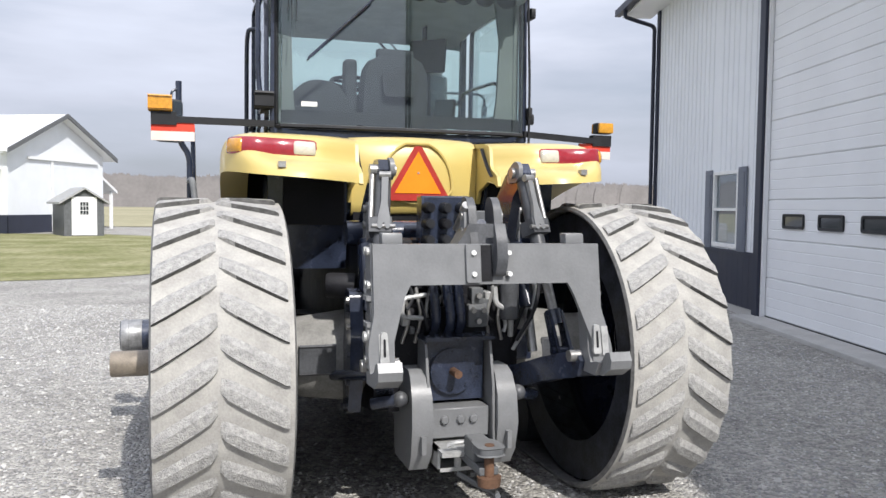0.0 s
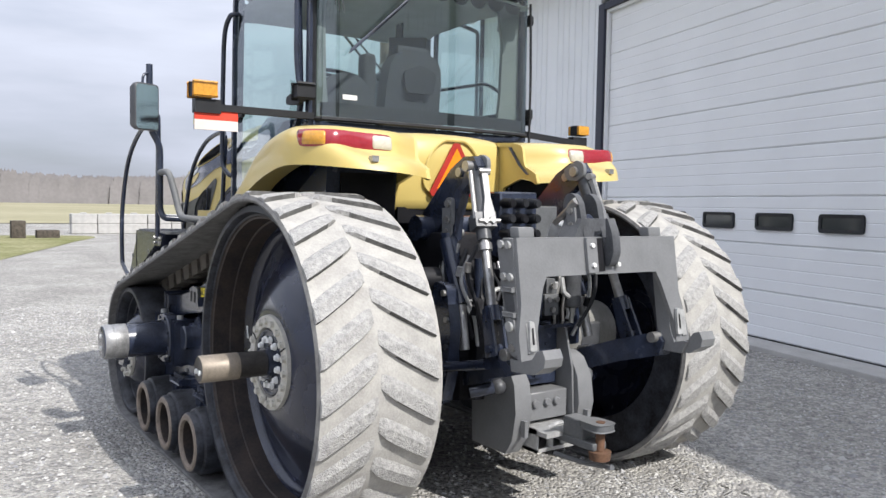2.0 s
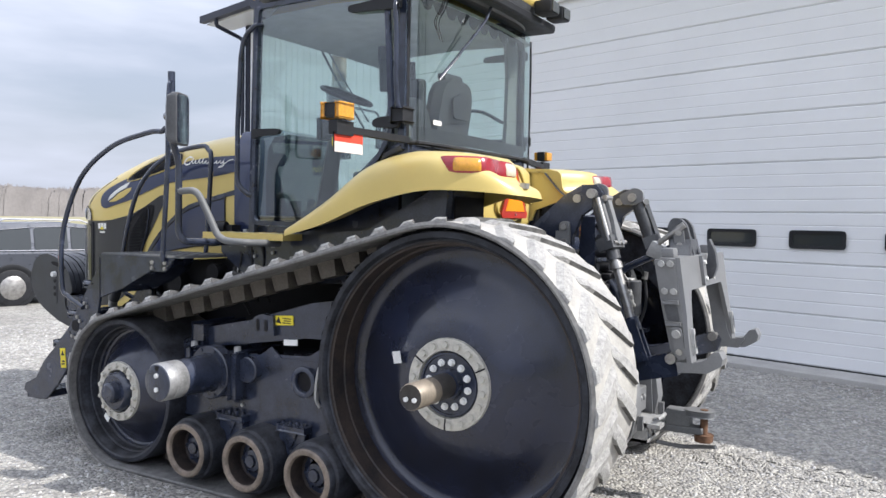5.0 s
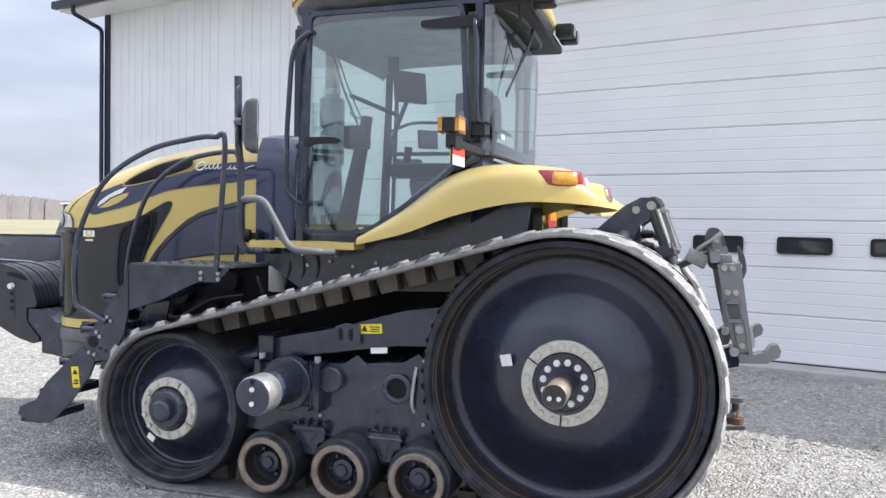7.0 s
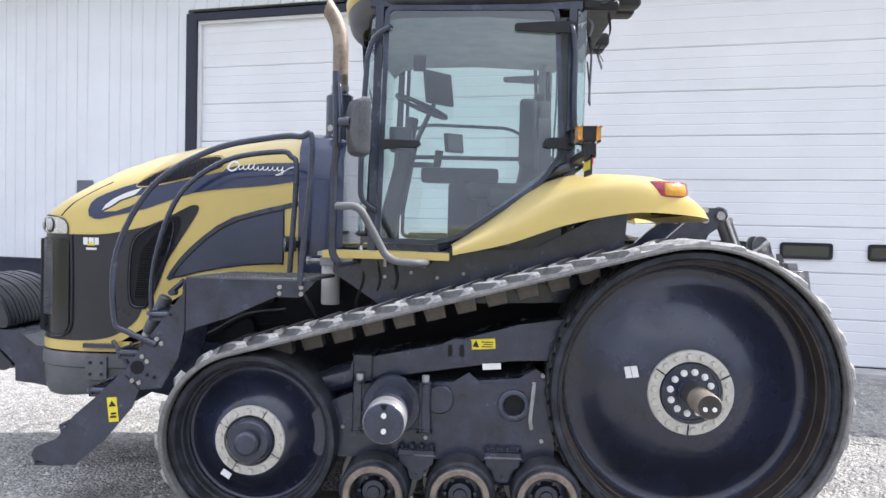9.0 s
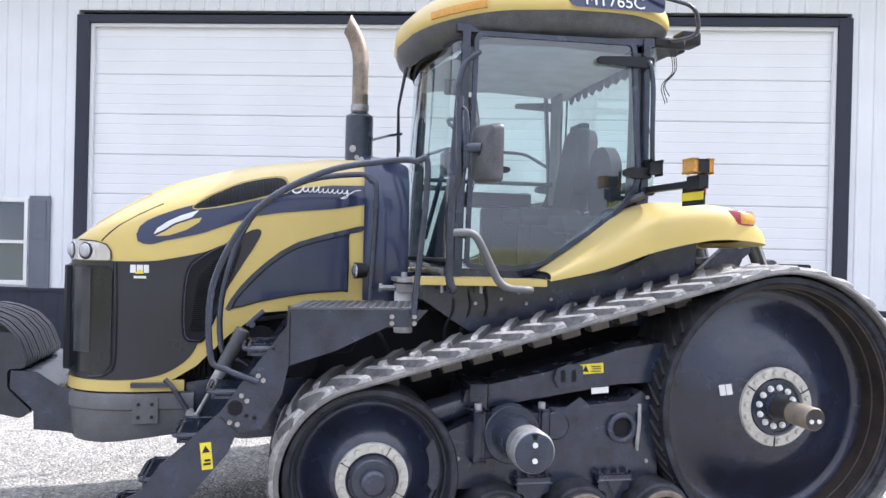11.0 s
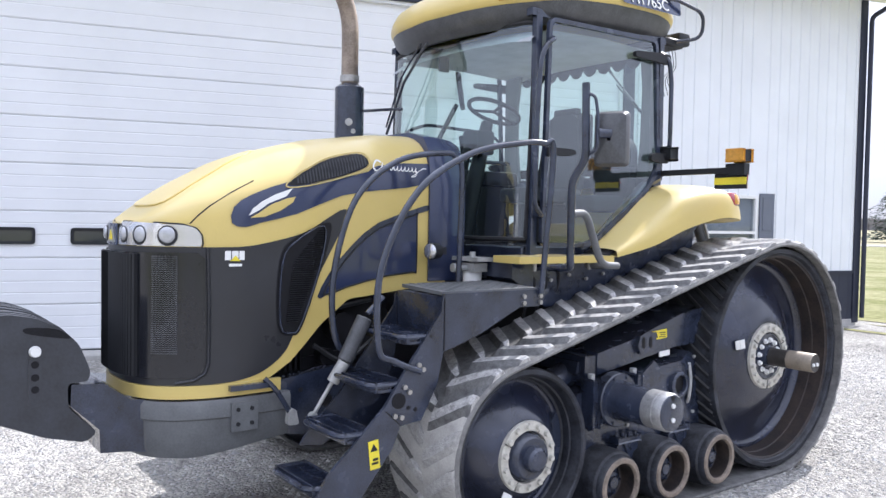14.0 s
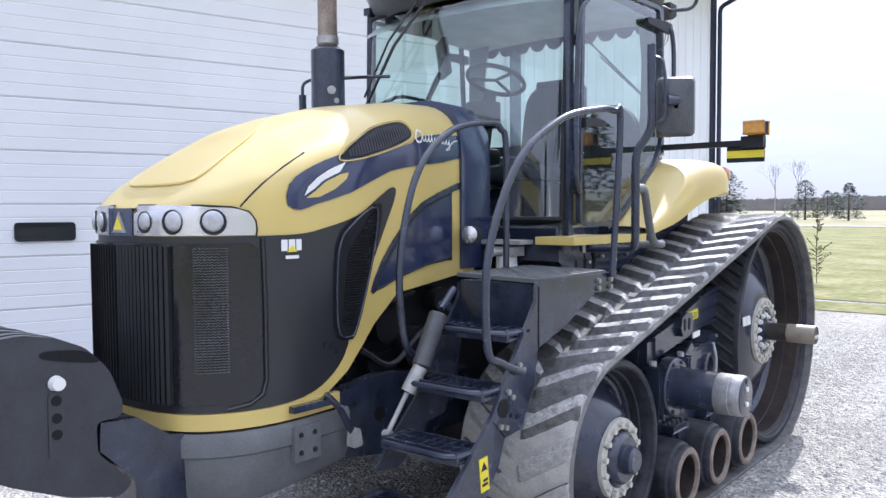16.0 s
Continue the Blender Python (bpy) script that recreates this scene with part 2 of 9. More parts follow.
AMBER = mat("amber_lens", (0.62, 0.30, 0.03), 0.2, var=0.12, scale=40, bump=0.05, coat=0.5)
CLEARLENS = mat("clear_lens", (0.58, 0.55, 0.46), 0.15, var=0.08, scale=40, bump=0.05, coat=0.6)
ORANGE = mat("orange_reflective", (0.95, 0.27, 0.01), 0.45, var=0.05, scale=9, bump=0.02)
SIGNRED = mat("red_reflective", (0.42, 0.03, 0.02), 0.4, var=0.12, scale=9, bump=0.02)
FLAGRED = mat("flag_red", (0.72, 0.07, 0.04), 0.45, var=0.08, bump=0.02)
FLAGWHITE = mat("flag_white", (0.75, 0.66, 0.6), 0.45, var=0.06, bump=0.02)
STICKER = mat("yellow_sticker", (0.8, 0.66, 0.05), 0.45, var=0.06, bump=0.01)
LAMPLENS = mat("clear_lamp_lens", (0.46, 0.47, 0.49), 0.1, 0.3, var=0.1, scale=60, bump=0.05, fine=220, coat=0.8)
CHROME = mat("bright_reflector", (0.66, 0.66, 0.68), 0.2, 0.8, var=0.08, bump=0.0)
POSTTRIM = mat("grey_green_post_trim", (0.15, 0.165, 0.165), 0.7, var=0.08, bump=0.05, fine=200)
SEAT = mat("grey_seat_fabric", (0.045, 0.048, 0.055), 0.85, var=0.18, scale=14, bump=0.2, fine=160)
LINER = mat("cab_liner", (0.46, 0.48, 0.51), 0.8, var=0.1, bump=0.1)
MIRROR = mat("mirror_glass", (0.72, 0.74, 0.77), 0.06, 1.0, var=0.02, bump=0.0)
CABGLASS = glass("green_tinted_glass", (0.77, 0.885, 0.85), 0.02, 0.13)
WINGLASS = glass("window_glass", (0.72, 0.75, 0.77))
SIDING = mat("white_ribbed_steel", (0.76, 0.78, 0.80), 0.45, var=0.03, scale=1.2, bump=0.02)
DOORWHITE = mat("white_sectional_door", (0.79, 0.80, 0.81), 0.5, var=0.03, scale=1.0, bump=0.05, fine=160)
TRIM = mat("dark_blue_trim", (0.032, 0.036, 0.055), 0.45, var=0.08, scale=2, bump=0.03)
SHUTTER = mat("grey_blue_shutter", (0.15, 0.165, 0.20), 0.5, var=0.06, scale=3, bump=0.03)
BLIND = mat("grey_window_blind", (0.42, 0.43, 0.45), 0.7, var=0.06, bump=0.02)
CONCRETE = mat("concrete", (0.45, 0.44, 0.42), 0.9, var=0.1, scale=3, bump=0.2, fine=60)
ROOFMETAL = mat("roof_metal", (0.07, 0.075, 0.09), 0.4, var=0.08, scale=2, bump=0.02)
WHITEROOF = mat("white_roof_metal", (0.8, 0.8, 0.8), 0.4, var=0.03, scale=2, bump=0.02)
CARGREY = mat("grey_car_paint", (0.085, 0.092, 0.112), 0.3, 0.3, var=0.05, bump=0.0, coat=0.6)
CARGLASS = mat("dark_car_glass", (0.035, 0.04, 0.042), 0.05, var=0.02, bump=0.0, coat=0.5)
GREENPAINT = mat("green_paint", (0.03, 0.16, 0.03), 0.35, var=0.08, bump=0.02, coat=0.3)
BARK = mat("bark", (0.10, 0.085, 0.07), 0.9, var=0.25, scale=9, bump=0.4, fine=40)
PALEBARK = mat("pale_grey_bark", (0.34, 0.33, 0.32), 0.9, var=0.2, scale=5, bump=0.2, fine=30)
FAROAK = mat("bare_far_wood", (0.235, 0.222, 0.222), 0.95, var=0.10, scale=0.10, bump=0.0, fine=0.9)
NEEDLE = mat("conifer_needles", (0.12, 0.145, 0.12), 0.9, var=0.35, scale=2, bump=0.0)
LEAF = mat("pale_leaves", (0.20, 0.20, 0.11), 0.8, var=0.3, scale=6, bump=0.0)
GRAVEL = ground_mat("grey_gravel", (0.40, 0.388, 0.36), (0.52, 0.505, 0.47), (0.64, 0.64, 0.65), 0.7, 9, 46, 0.8, 1.0)
GRASS = ground_mat("spring_grass", (0.20, 0.205, 0.09), (0.34, 0.32, 0.19), (0.55, 0.57, 0.5), 0.5, 5, 60, 0.8)
FIELD = ground_mat("dry_field", (0.30, 0.28, 0.18), (0.38, 0.35, 0.24), (0.8, 0.8, 0.78), 0.03, 0.6, 5, 0.3)


# ---- mesh tools ----
def part(name, bm, material, parent=None, label="", smooth=38, category="", group="", kind=""):
    """Links a bmesh as one mesh object, under a thing where one is given."""
    bmesh.ops.recalc_face_normals(bm, faces=bm.faces[:])
    me = bpy.data.meshes.new(name)
    bm.to_mesh(me)
    bm.free()
    me.materials.append(material)
    if smooth:
        me.polygons.foreach_set("use_smooth", [True] * len(me.polygons))
        me.set_sharp_from_angle(angle=radians(smooth))
    ob = new(name, me)
    ob.parent = parent
    return tagged(ob, label, category, group, kind)


def share(ob, name, m, parent=None):
    """Another object on the same mesh."""
    o = new(name, ob.data)
    o.parent = parent
    o.matrix_basis = m
    return o


def thing(name, label, category, at=(0, 0, 0), group=""):
    e = new(name)
    e.location = at
    e.empty_display_size = 0.2
    return tagged(e, label, category, group)


def box(bm, x0, x1, y0, y1, z0, z1, m=None):
    r = bmesh.ops.create_cube(bm, size=1)
    for v in r["verts"]:
        v.co = Vector(((x0 + x1) / 2 + v.co.x * (x1 - x0), (y0 + y1) / 2 + v.co.y * (y1 - y0), (z0 + z1) / 2 + v.co.z * (z1 - z0)))
        if m:
            v.co = m @ v.co
    return bm


def bev(bm, w, seg=2, angle=30):
    es = [e for e in bm.edges if len(e.link_faces) == 2 and e.calc_face_angle(0) > radians(angle)]
    bmesh.ops.bevel(bm, geom=es, offset=w, segments=seg, profile=0.6, affect="EDGES", clamp_overlap=True)
    return bm


def cyl(bm, p0, p1, r0, r1=None, seg=20):
    p0, p1 = Vector(p0), Vector(p1)
    d = p1 - p0
    m = Matrix.Translation((p0 + p1) / 2) @ d.to_track_quat("Z", "Y").to_matrix().to_4x4()
    bmesh.ops.create_cone(bm, cap_ends=True, segments=seg, radius1=r0, radius2=r0 if r1 is None else r1, depth=d.length, matrix=m)
    return bm


def prism(bm, pts, axis, a0, a1):
    """A flat outline pushed along an axis: pts are (y, z), (x, z) or (x, y)."""
    def at(p, a):
        return (a, *p) if axis == "x" else (p[0], a, p[1]) if axis == "y" else (*p, a)
    lo, hi = [bm.verts.new(at(p, a0)) for p in pts], [bm.verts.new(at(p, a1)) for p in pts]
    bm.faces.new(lo)
    bm.faces.new(hi[::-1])
    for i in range(len(pts)):
        j = (i + 1) % len(pts)
        bm.faces.new((lo[i], lo[j], hi[j], hi[i]))
    return bm


def smooth_path(pts, n=6):
    """Catmull-Rom through the points."""
    p = [Vector(q) for q in pts]
    p = [p[0] * 2 - p[1]] + p + [p[-1] * 2 - p[-2]]
    out = []
    for i in range(1, len(p) - 2):
        for k in range(n):
            t = k / n
            out.append(0.5 * (2 * p[i] + (p[i + 1] - p[i - 1]) * t + (2 * p[i - 1] - 5 * p[i] + 4 * p[i + 1] - p[i + 2]) * t * t
                              + (3 * p[i] - p[i - 1] - 3 * p[i + 1] + p[i + 2]) * t ** 3))
    return out + [p[-2]]


def bent(pts, r=0.08, n=5):
    """A path of straight runs with rounded bends."""
    p = [Vector(q) for q in pts]
    out = [p[0]]
    for a, b, c in zip(p, p[1:], p[2:]):
        k = min(r, (a - b).length * 0.45, (c - b).length * 0.45)
        s, e = b + (a - b).normalized() * k, b + (c - b).normalized() * k
        for i in range(n + 1):
            t = i / n
            out.append(s * (1 - t) ** 2 + b * 2 * t * (1 - t) + e * t * t)
    return out + [p[-1]]


def tube(bm, path, r, seg=10):
    path = [Vector(p) for p in path]
    rings, side = [], None
    for i, p in enumerate(path):
        d = (path[min(i + 1, len(path) - 1)] - path[max(i - 1, 0)]).normalized()
        if side is None:
            side = d.orthogonal().normalized()
        side = (side - d * side.dot(d)).normalized()
        up = d.cross(side)
        rings.append([bm.verts.new(p + r * (math.cos(a) * side + math.sin(a) * up)) for a in [2 * math.pi * k / seg for k in range(seg)]])
    for a, b in zip(rings, rings[1:]):
        for k in range(seg):
            bm.faces.new((a[k], a[(k + 1) % seg], b[(k + 1) % seg], b[k]))
    bm.faces.new(rings[0][::-1])
    bm.faces.new(rings[-1])
    return bm


def lathe(bm, cy, cz, prof, seg=64, sx=1):
    """Turns (x, radius) rows about an axis along x at (cy, cz)."""
    rings = []
    for x, r in prof:
        if r < 1e-5:
            rings.append([bm.verts.new((x * sx, cy, cz))])
        else:
            rings.append([bm.verts.new((x * sx, cy + r * math.cos(2 * math.pi * k / seg), cz + r * math.sin(2 * math.pi * k / seg))) for k in range(seg)])
    for a, b in zip(rings, rings[1:]):
        for k in range(seg):
            j = (k + 1) % seg
            if len(a) == 1 and len(b) == 1:
                continue
            if len(a) == 1:
                bm.faces.new((a[0], b[k], b[j]))
            elif len(b) == 1:
                bm.faces.new((a[k], a[j], b[0]))
            else:
                bm.faces.new((a[k], a[j], b[j], b[k]))
    return bm


def loft(bm, rows, closed=False):
    """Joins rows of equally many points."""
    vs = [[bm.verts.new(p) for p in r] for r in rows]
    for a, b in zip(vs, vs[1:]):
        for k in range(len(a) - (0 if closed else 1)):
            j = (k + 1) % len(a)
            bm.faces.new((a[k], a[j], b[j], b[k]))
    return vs


def table(x, rows):
    xs, ys = zip(*rows)
    return float(np.interp(x, xs, ys))


def sheet(bm, poly, step, f):
    """A flat outline cut into a fine grid and laid on a surface f(a, b)."""
    vs = [bm.verts.new((a, b, 0)) for a, b in poly]
    bm.faces.new(vs)
    for ax in (0, 1):
        lo, hi = min(p[ax] for p in poly), max(p[ax] for p in poly)
        c = lo + step
        while c < hi - 1e-4:
            co, no = Vector((0, 0, 0)), Vector((0, 0, 0))
            co[ax], no[ax] = c, 1
            bmesh.ops.bisect_plane(bm, geom=bm.verts[:] + bm.edges[:] + bm.faces[:], plane_co=co, plane_no=no)
            c += step
    bmesh.ops.triangulate(bm, faces=bm.faces[:])
    for v in bm.verts:
        v.co = Vector(f(v.co.x, v.co.y))
    return bm


def outline(pts, n=5):
    """A closed outline with its corners eased."""
    p = [Vector((*q, 0)) for q in pts]
    m = len(p)
    out = []
    for i in range(m):
        a, b, c, d = p[i - 1], p[i], p[(i + 1) % m], p[(i + 2) % m]
        for k in range(n):
            t = k / n
            q = 0.5 * (2 * b + (c - a) * t + (2 * a - 5 * b + 4 * c - d) * t * t + (3 * b - a - 3 * c + d) * t ** 3)
            out.append((q.x, q.y))
    return out


def BM():
    return bmesh.new()


def inset(poly, d):
    """An outline drawn in by d (corners in order)."""
    n = len(poly)
    area = sum(poly[i][0] * poly[(i + 1) % n][1] - poly[(i + 1) % n][0] * poly[i][1] for i in range(n))
    out = []
    for i in range(n):
        a, b, c = Vector(poly[i - 1]), Vector(poly[i]), Vector(poly[(i + 1) % n])
        e, f = (b - a).normalized(), (c - b).normalized()
        sg = 1 if area > 0 else -1
        n1, n2 = Vector((-e.y, e.x)) * sg, Vector((-f.y, f.x)) * sg
        m = (n1 + n2)
        m = m / max(0.3, m.length_squared / 2)
        out.append(tuple(b + m * d))
    return out


def rounded(poly, r, n=4):
    """Corners of an outline rounded by r."""
    out = []
    m = len(poly)
    for i in range(m):
        a, b, c = Vector(poly[i - 1]), Vector(poly[i]), Vector(poly[(i + 1) % m])
        k = min(r, (a - b).length * 0.45, (c - b).length * 0.45)
        s, e = b + (a - b).normalized() * k, b + (c - b).normalized() * k
        for j in range(n + 1):
            t = j / n
            out.append(tuple(s * (1 - t) ** 2 + b * 2 * t * (1 - t) + e * t * t))
    return out




def stone_mat(name, dark, light):
    """Small stones, each with a grey of its own."""
    m = bpy.data.materials.new(name)
    m.use_nodes = True
    n, l = m.node_tree.nodes, m.node_tree.links
    geo, ramp = n.new("ShaderNodeNewGeometry"), n.new("ShaderNodeValToRGB")
    ramp.color_ramp.elements[0].color, ramp.color_ramp.elements[1].color = (*dark, 1), (*light, 1)
    l.new(geo.outputs["Random Per Island"], ramp.inputs["Fac"])
    l.new(ramp.outputs["Color"], n["Principled BSDF"].inputs["Base Color"])
    n["Principled BSDF"].inputs["Roughness"].default_value = 0.85
    return m


STONE = stone_mat("loose_stone", (0.26, 0.26, 0.265), (0.58, 0.565, 0.53))


# ---- ground ----
def disc_sheet(name, pts, z, material, label, category, kind="structure"):
    bm = BM()
    bm.faces.new([bm.verts.new((x, y, z)) for x, y in pts])
    return part(name, bm, material, None, label, 0, category, "", kind)


bm = BM()
loft(bm, [[(x, y, 0) for y in (-4000, -400, -60, -15, 15, 60, 400, 4000)] for x in (-4000, -400, -60, -15, 15, 60, 400, 4000)])
part("ground", bm, GRAVEL, None, "pale grey crushed stone yard running out to the fields", 0, "ground", "", "structure")
front_lawn = smooth_path([(-60, 13, 0), (-12, 14.0, 0), (-5.3, 14.7, 0), (-2.6, 15.8, 0), (-1.6, 18, 0), (0.3, 23, 0), (2.9, 30, 0), (4.6, 36, 0),
                          (-2, 38, 0), (-5, 41, 0), (-12, 43, 0), (-60, 46, 0)], 5)
disc_sheet("lawn", [(p.x, p.y) for p in front_lawn], 0.012, GRASS, "patchy spring lawn beside the gravel yard", "lawn")
rear_lawn = smooth_path([(-300, -9, 0), (-20, -8.8, 0), (-3, -9.3, 0), (0.5, -9.2, 0), (2.8, -10.2, 0), (14, -10.8, 0), (300, -12, 0),
                         (300, -78, 0), (20, -78, 0), (-300, -78, 0)], 5)
disc_sheet("lawn", [(p.x, p.y) for p in rear_lawn], 0.012, GRASS, "open pale green lawn behind the building", "lawn")
disc_sheet("lawn", [(-300, -8.4), (-22, -8.3), (-17, -5), (-16, 3), (-18, 9), (-24, 12.6), (-300, 12.2)], 0.012, GRASS, "open spring lawn along the yard", "lawn")
disc_sheet("road", [(-400, -84), (400, -84), (400, -79), (-400, -79)], 0.05, CONCRETE, "pale straight country road past the lawn", "road")
disc_sheet("field", [(-900, 56), (900, 56), (900, 900), (-900, 900)], 0.04, FIELD, "dry tan stubble field beyond the yard", "field")
disc_sheet("field", [(-900, -900), (900, -900), (900, -86), (-900, -86)], 0.04, FIELD, "dry pale field across the road", "field")

# ---- the workshop building ----
BX, BS = 5.564, 0.278
BU = Vector((BS, 1, 0)).normalized()
BN = Vector((-1, BS, 0)).normalized()
BROT = Matrix(((BU.x, -BN.x, 0, BX), (BU.y, -BN.y, 0, 0), (0, 0, 1, 0), (0, 0, 0, 1)))


def fu(y):
    return y * math.sqrt(1 + BS * BS)


def bbox(bm, u0, u1, d0, d1, z0, z1):
    """A box in the facade's own axes: along it, into the building, up."""
    return box(bm, u0, u1, d0, d1, z0, z1, BROT)


U0, U1 = fu(-9.93), fu(11.47)
D0, D1 = fu(-4.76), fu(5.96)
EAVE, DTOP, DEEP = 6.22, 5.13, 15.0
WZ0, WZ1 = 1.08, 2.42
WIN_A, WIN_B = (fu(6.85), fu(7.95)), (fu(-7.55), fu(-6.35))


def ribbed(bm, u0, u1, z0, z1, d=0.0):
    """Ribbed steel sheet: flat pans with a raised rib each 0.23 m."""
    pts, u = [], u0
    while u < u1 - 0.24:
        pts += [(u, d), (u + 0.165, d), (u + 0.18, d - 0.018), (u + 0.205, d - 0.018), (u + 0.22, d)]
        u += 0.2286
    pts += [(u, d), (u1, d)]
    loft(bm, [[BROT @ Vector((a, b, z)) for a, b in pts] for z in (z0, z1)])


bm = BM()
for (a, b), win in (((U0, D0 - 0.2), WIN_B), ((D1 + 0.2, U1), WIN_A)):
    ribbed(bm, a, win[0], 1.0, EAVE)
    ribbed(bm, win[1], b, 1.0, EAVE)
    ribbed(bm, win[0], win[1], WZ1, EAVE)
    ribbed(bm, win[0], win[1], 1.0, WZ0)
    bbox(bm, a, b, 0.02, 0.16, 0.15, WZ0)
    bbox(bm, a, b, 0.02, 0.16, WZ1, EAVE)
    bbox(bm, a, win[0], 0.02, 0.16, WZ0, WZ1)
    bbox(bm, win[1], b, 0.02, 0.16, WZ0, WZ1)
ribbed(bm, D0 - 0.2, D1 + 0.2, DTOP + 0.2, EAVE)
bbox(bm, D0 - 0.2, D1 + 0.2, 0.02, 0.16, DTOP + 0.2, EAVE)
wall = part("wall_front", bm, SIDING, None, "white ribbed steel wall of the workshop", 20, "wall", "", "structure")
bm = BM()
bbox(bm, U0, U0 + 0.16, 0.165, DEEP, 0.0, EAVE)
bbox(bm, U1 - 0.16, U1, 0.165, DEEP, 0.0, EAVE)
bbox(bm, U0, U1, DEEP, DEEP + 0.16, 0.0, EAVE)
part("wall_rear", bm, SIDING, None, "plain white side and rear walls of the workshop", 20, "wall", "", "structure")
bm = BM()
for a, b in ((U0, D0 - 0.2), (D1 + 0.2, U1)):
    u = a
    while u < b - 0.01:
        e = min(u + 0.2286, b)
        bbox(bm, u + 0.004, e, -0.012, 0.018, 0.12, 1.0)
        u = e
    bbox(bm, a, b, -0.035, 0.018, 1.0, 1.05)
part("wainscot", bm, TRIM, None, "dark blue steel wainscot along the wall base", 20, "wainscot", "", "structure")
bm = BM()
bbox(bm, D0 - 0.2, D0, -0.05, 0.19, 0.05, DTOP + 0.12)
bbox(bm, D1, D1 + 0.2, -0.05, 0.19, 0.05, DTOP + 0.12)
bbox(bm, D0, D1, -0.05, 0.19, DTOP + 0.0, DTOP + 0.12)
bbox(bm, U0 - 0.03, U0 + 0.12, -0.04, 0.2, 0.05, EAVE)
bbox(bm, U1 - 0.12, U1 + 0.03, -0.04, 0.2, 0.05, EAVE)
part("trim", bev(bm, 0.006, 1), TRIM, None, "dark blue steel trim round the door and corners", 20, "trim", "", "structure")
bm = BM()
bbox(bm, D0 + 0.002, D0 + 0.05, 0.0, 0.065, 0.06, DTOP - 0.002)
bbox(bm, D1 - 0.05, D1 - 0.002, 0.0, 0.065, 0.06, DTOP - 0.002)
bbox(bm, D0 + 0.051, D1 - 0.051, 0.0, 0.06, DTOP - 0.05, DTOP - 0.002)
part("door_jamb", bm, DOORWHITE, None, "white door stops beside the overhead door", 20, "trim", "", "structure")
bm = BM()
bbox(bm, D0 - 0.25, D1 + 0.25, -0.38, 0.4, -0.2, 0.06)
bbox(bm, U0, D0 - 0.25, -0.02, 0.2, -0.2, 0.12)
bbox(bm, D1 + 0.25, U1, -0.02, 0.2, -0.2, 0.12)
part("foundation", bev(bm, 0.01, 1), CONCRETE, None, "concrete apron and footing under the overhead door", 20, "foundation", "", "structure")
# roof with overhang, fascia and gutter
bm = BM()
prof = [(-0.72, EAVE + 0.02), (DEEP / 2, EAVE + 2.3), (DEEP + 0.72, EAVE + 0.02), (DEEP + 0.72, EAVE + 0.18), (DEEP / 2, EAVE + 2.48), (-0.72, EAVE + 0.18)]
lo = [bm.verts.new(BROT @ Vector((U0 - 0.7, d, z))) for d, z in prof]
hi = [bm.verts.new(BROT @ Vector((U1 + 0.7, d, z))) for d, z in prof]
bm.faces.new(lo)
bm.faces.new(hi[::-1])
for i in range(6):
    bm.faces.new((lo[i], lo[(i + 1) % 6], hi[(i + 1) % 6], hi[i]))
for u in (U0, U1):
    vs = [bm.verts.new(BROT @ Vector((u, d, z))) for d, z in ((0, EAVE), (DEEP, EAVE), (DEEP / 2, EAVE + 2.35))]
    bm.faces.new(vs)
part("roof", bm, ROOFMETAL, None, "dark metal roof with wide eaves", 20, "roof", "", "structure")
bm = BM()
bbox(bm, U0 - 0.68, U1 + 0.68, -0.68, -0.01, EAVE - 0.03, EAVE + 0.005)
part("soffit", bm, WHITEROOF, None, "white soffit under the eaves", 20, "soffit", "", "structure")
bm = BM()
bbox(bm, U0 - 0.72, U1 + 0.72, -0.85, -0.725, EAVE + 0.0, EAVE + 0.15)
for u in (U0 - 0.05, U1 + 0.05):
    m = [BROT @ Vector(p) for p in ((u, -0.78, EAVE), (u, -0.78, EAVE - 0.15), (u, -0.1, EAVE - 0.35), (u, -0.1, 0.15))]
    tube(bm, bent(m, 0.1), 0.045, 8)
part("gutter", bm, TRIM, None, "dark gutter with downspouts at both corners", 30, "gutter", "", "structure")

# the sectional overhead door, a mesh per section
door = thing("overhead_door", "white ribbed sectional overhead door, closed, with a row of small dark windows", "garage door", (0, 0, 0))
DZ = [0.07, 0.68, 1.29, 1.90, 2.52, 3.13, 3.75, 4.36, DTOP - 0.003]
DW = [(fu(5.394 - 1.029 * k - 0.629), fu(5.394 - 1.029 * k)) for k in range(10)]
for k, (z0, z1) in enumerate(zip(DZ, DZ[1:])):
    bm = BM()
    h = z1 - z0
    n = 4
    pts = []
    for i in range(n):
        a, c = z0 + 0.004 + (h - 0.008) * i / n, z0 + 0.004 + (h - 0.008) * (i + 1) / n
        g = 0.010 if i else 0.016
        pts += [(a, 0.084 if i == 0 else 0.079), (a + g, 0.073), (c - 0.010, 0.0735), (c - 0.0015, 0.079 if i < n - 1 else 0.083)]
    loft(bm, [[BROT @ Vector((u, d, z)) for z, d in pts] for u in (D0 + 0.02, D1 - 0.02)])
    bbox(bm, D0 + 0.02, D1 - 0.02, 0.084, 0.13, z0 + 0.002, z1 - 0.002)
    part("door_section", bm, DOORWHITE, door, "", 12)
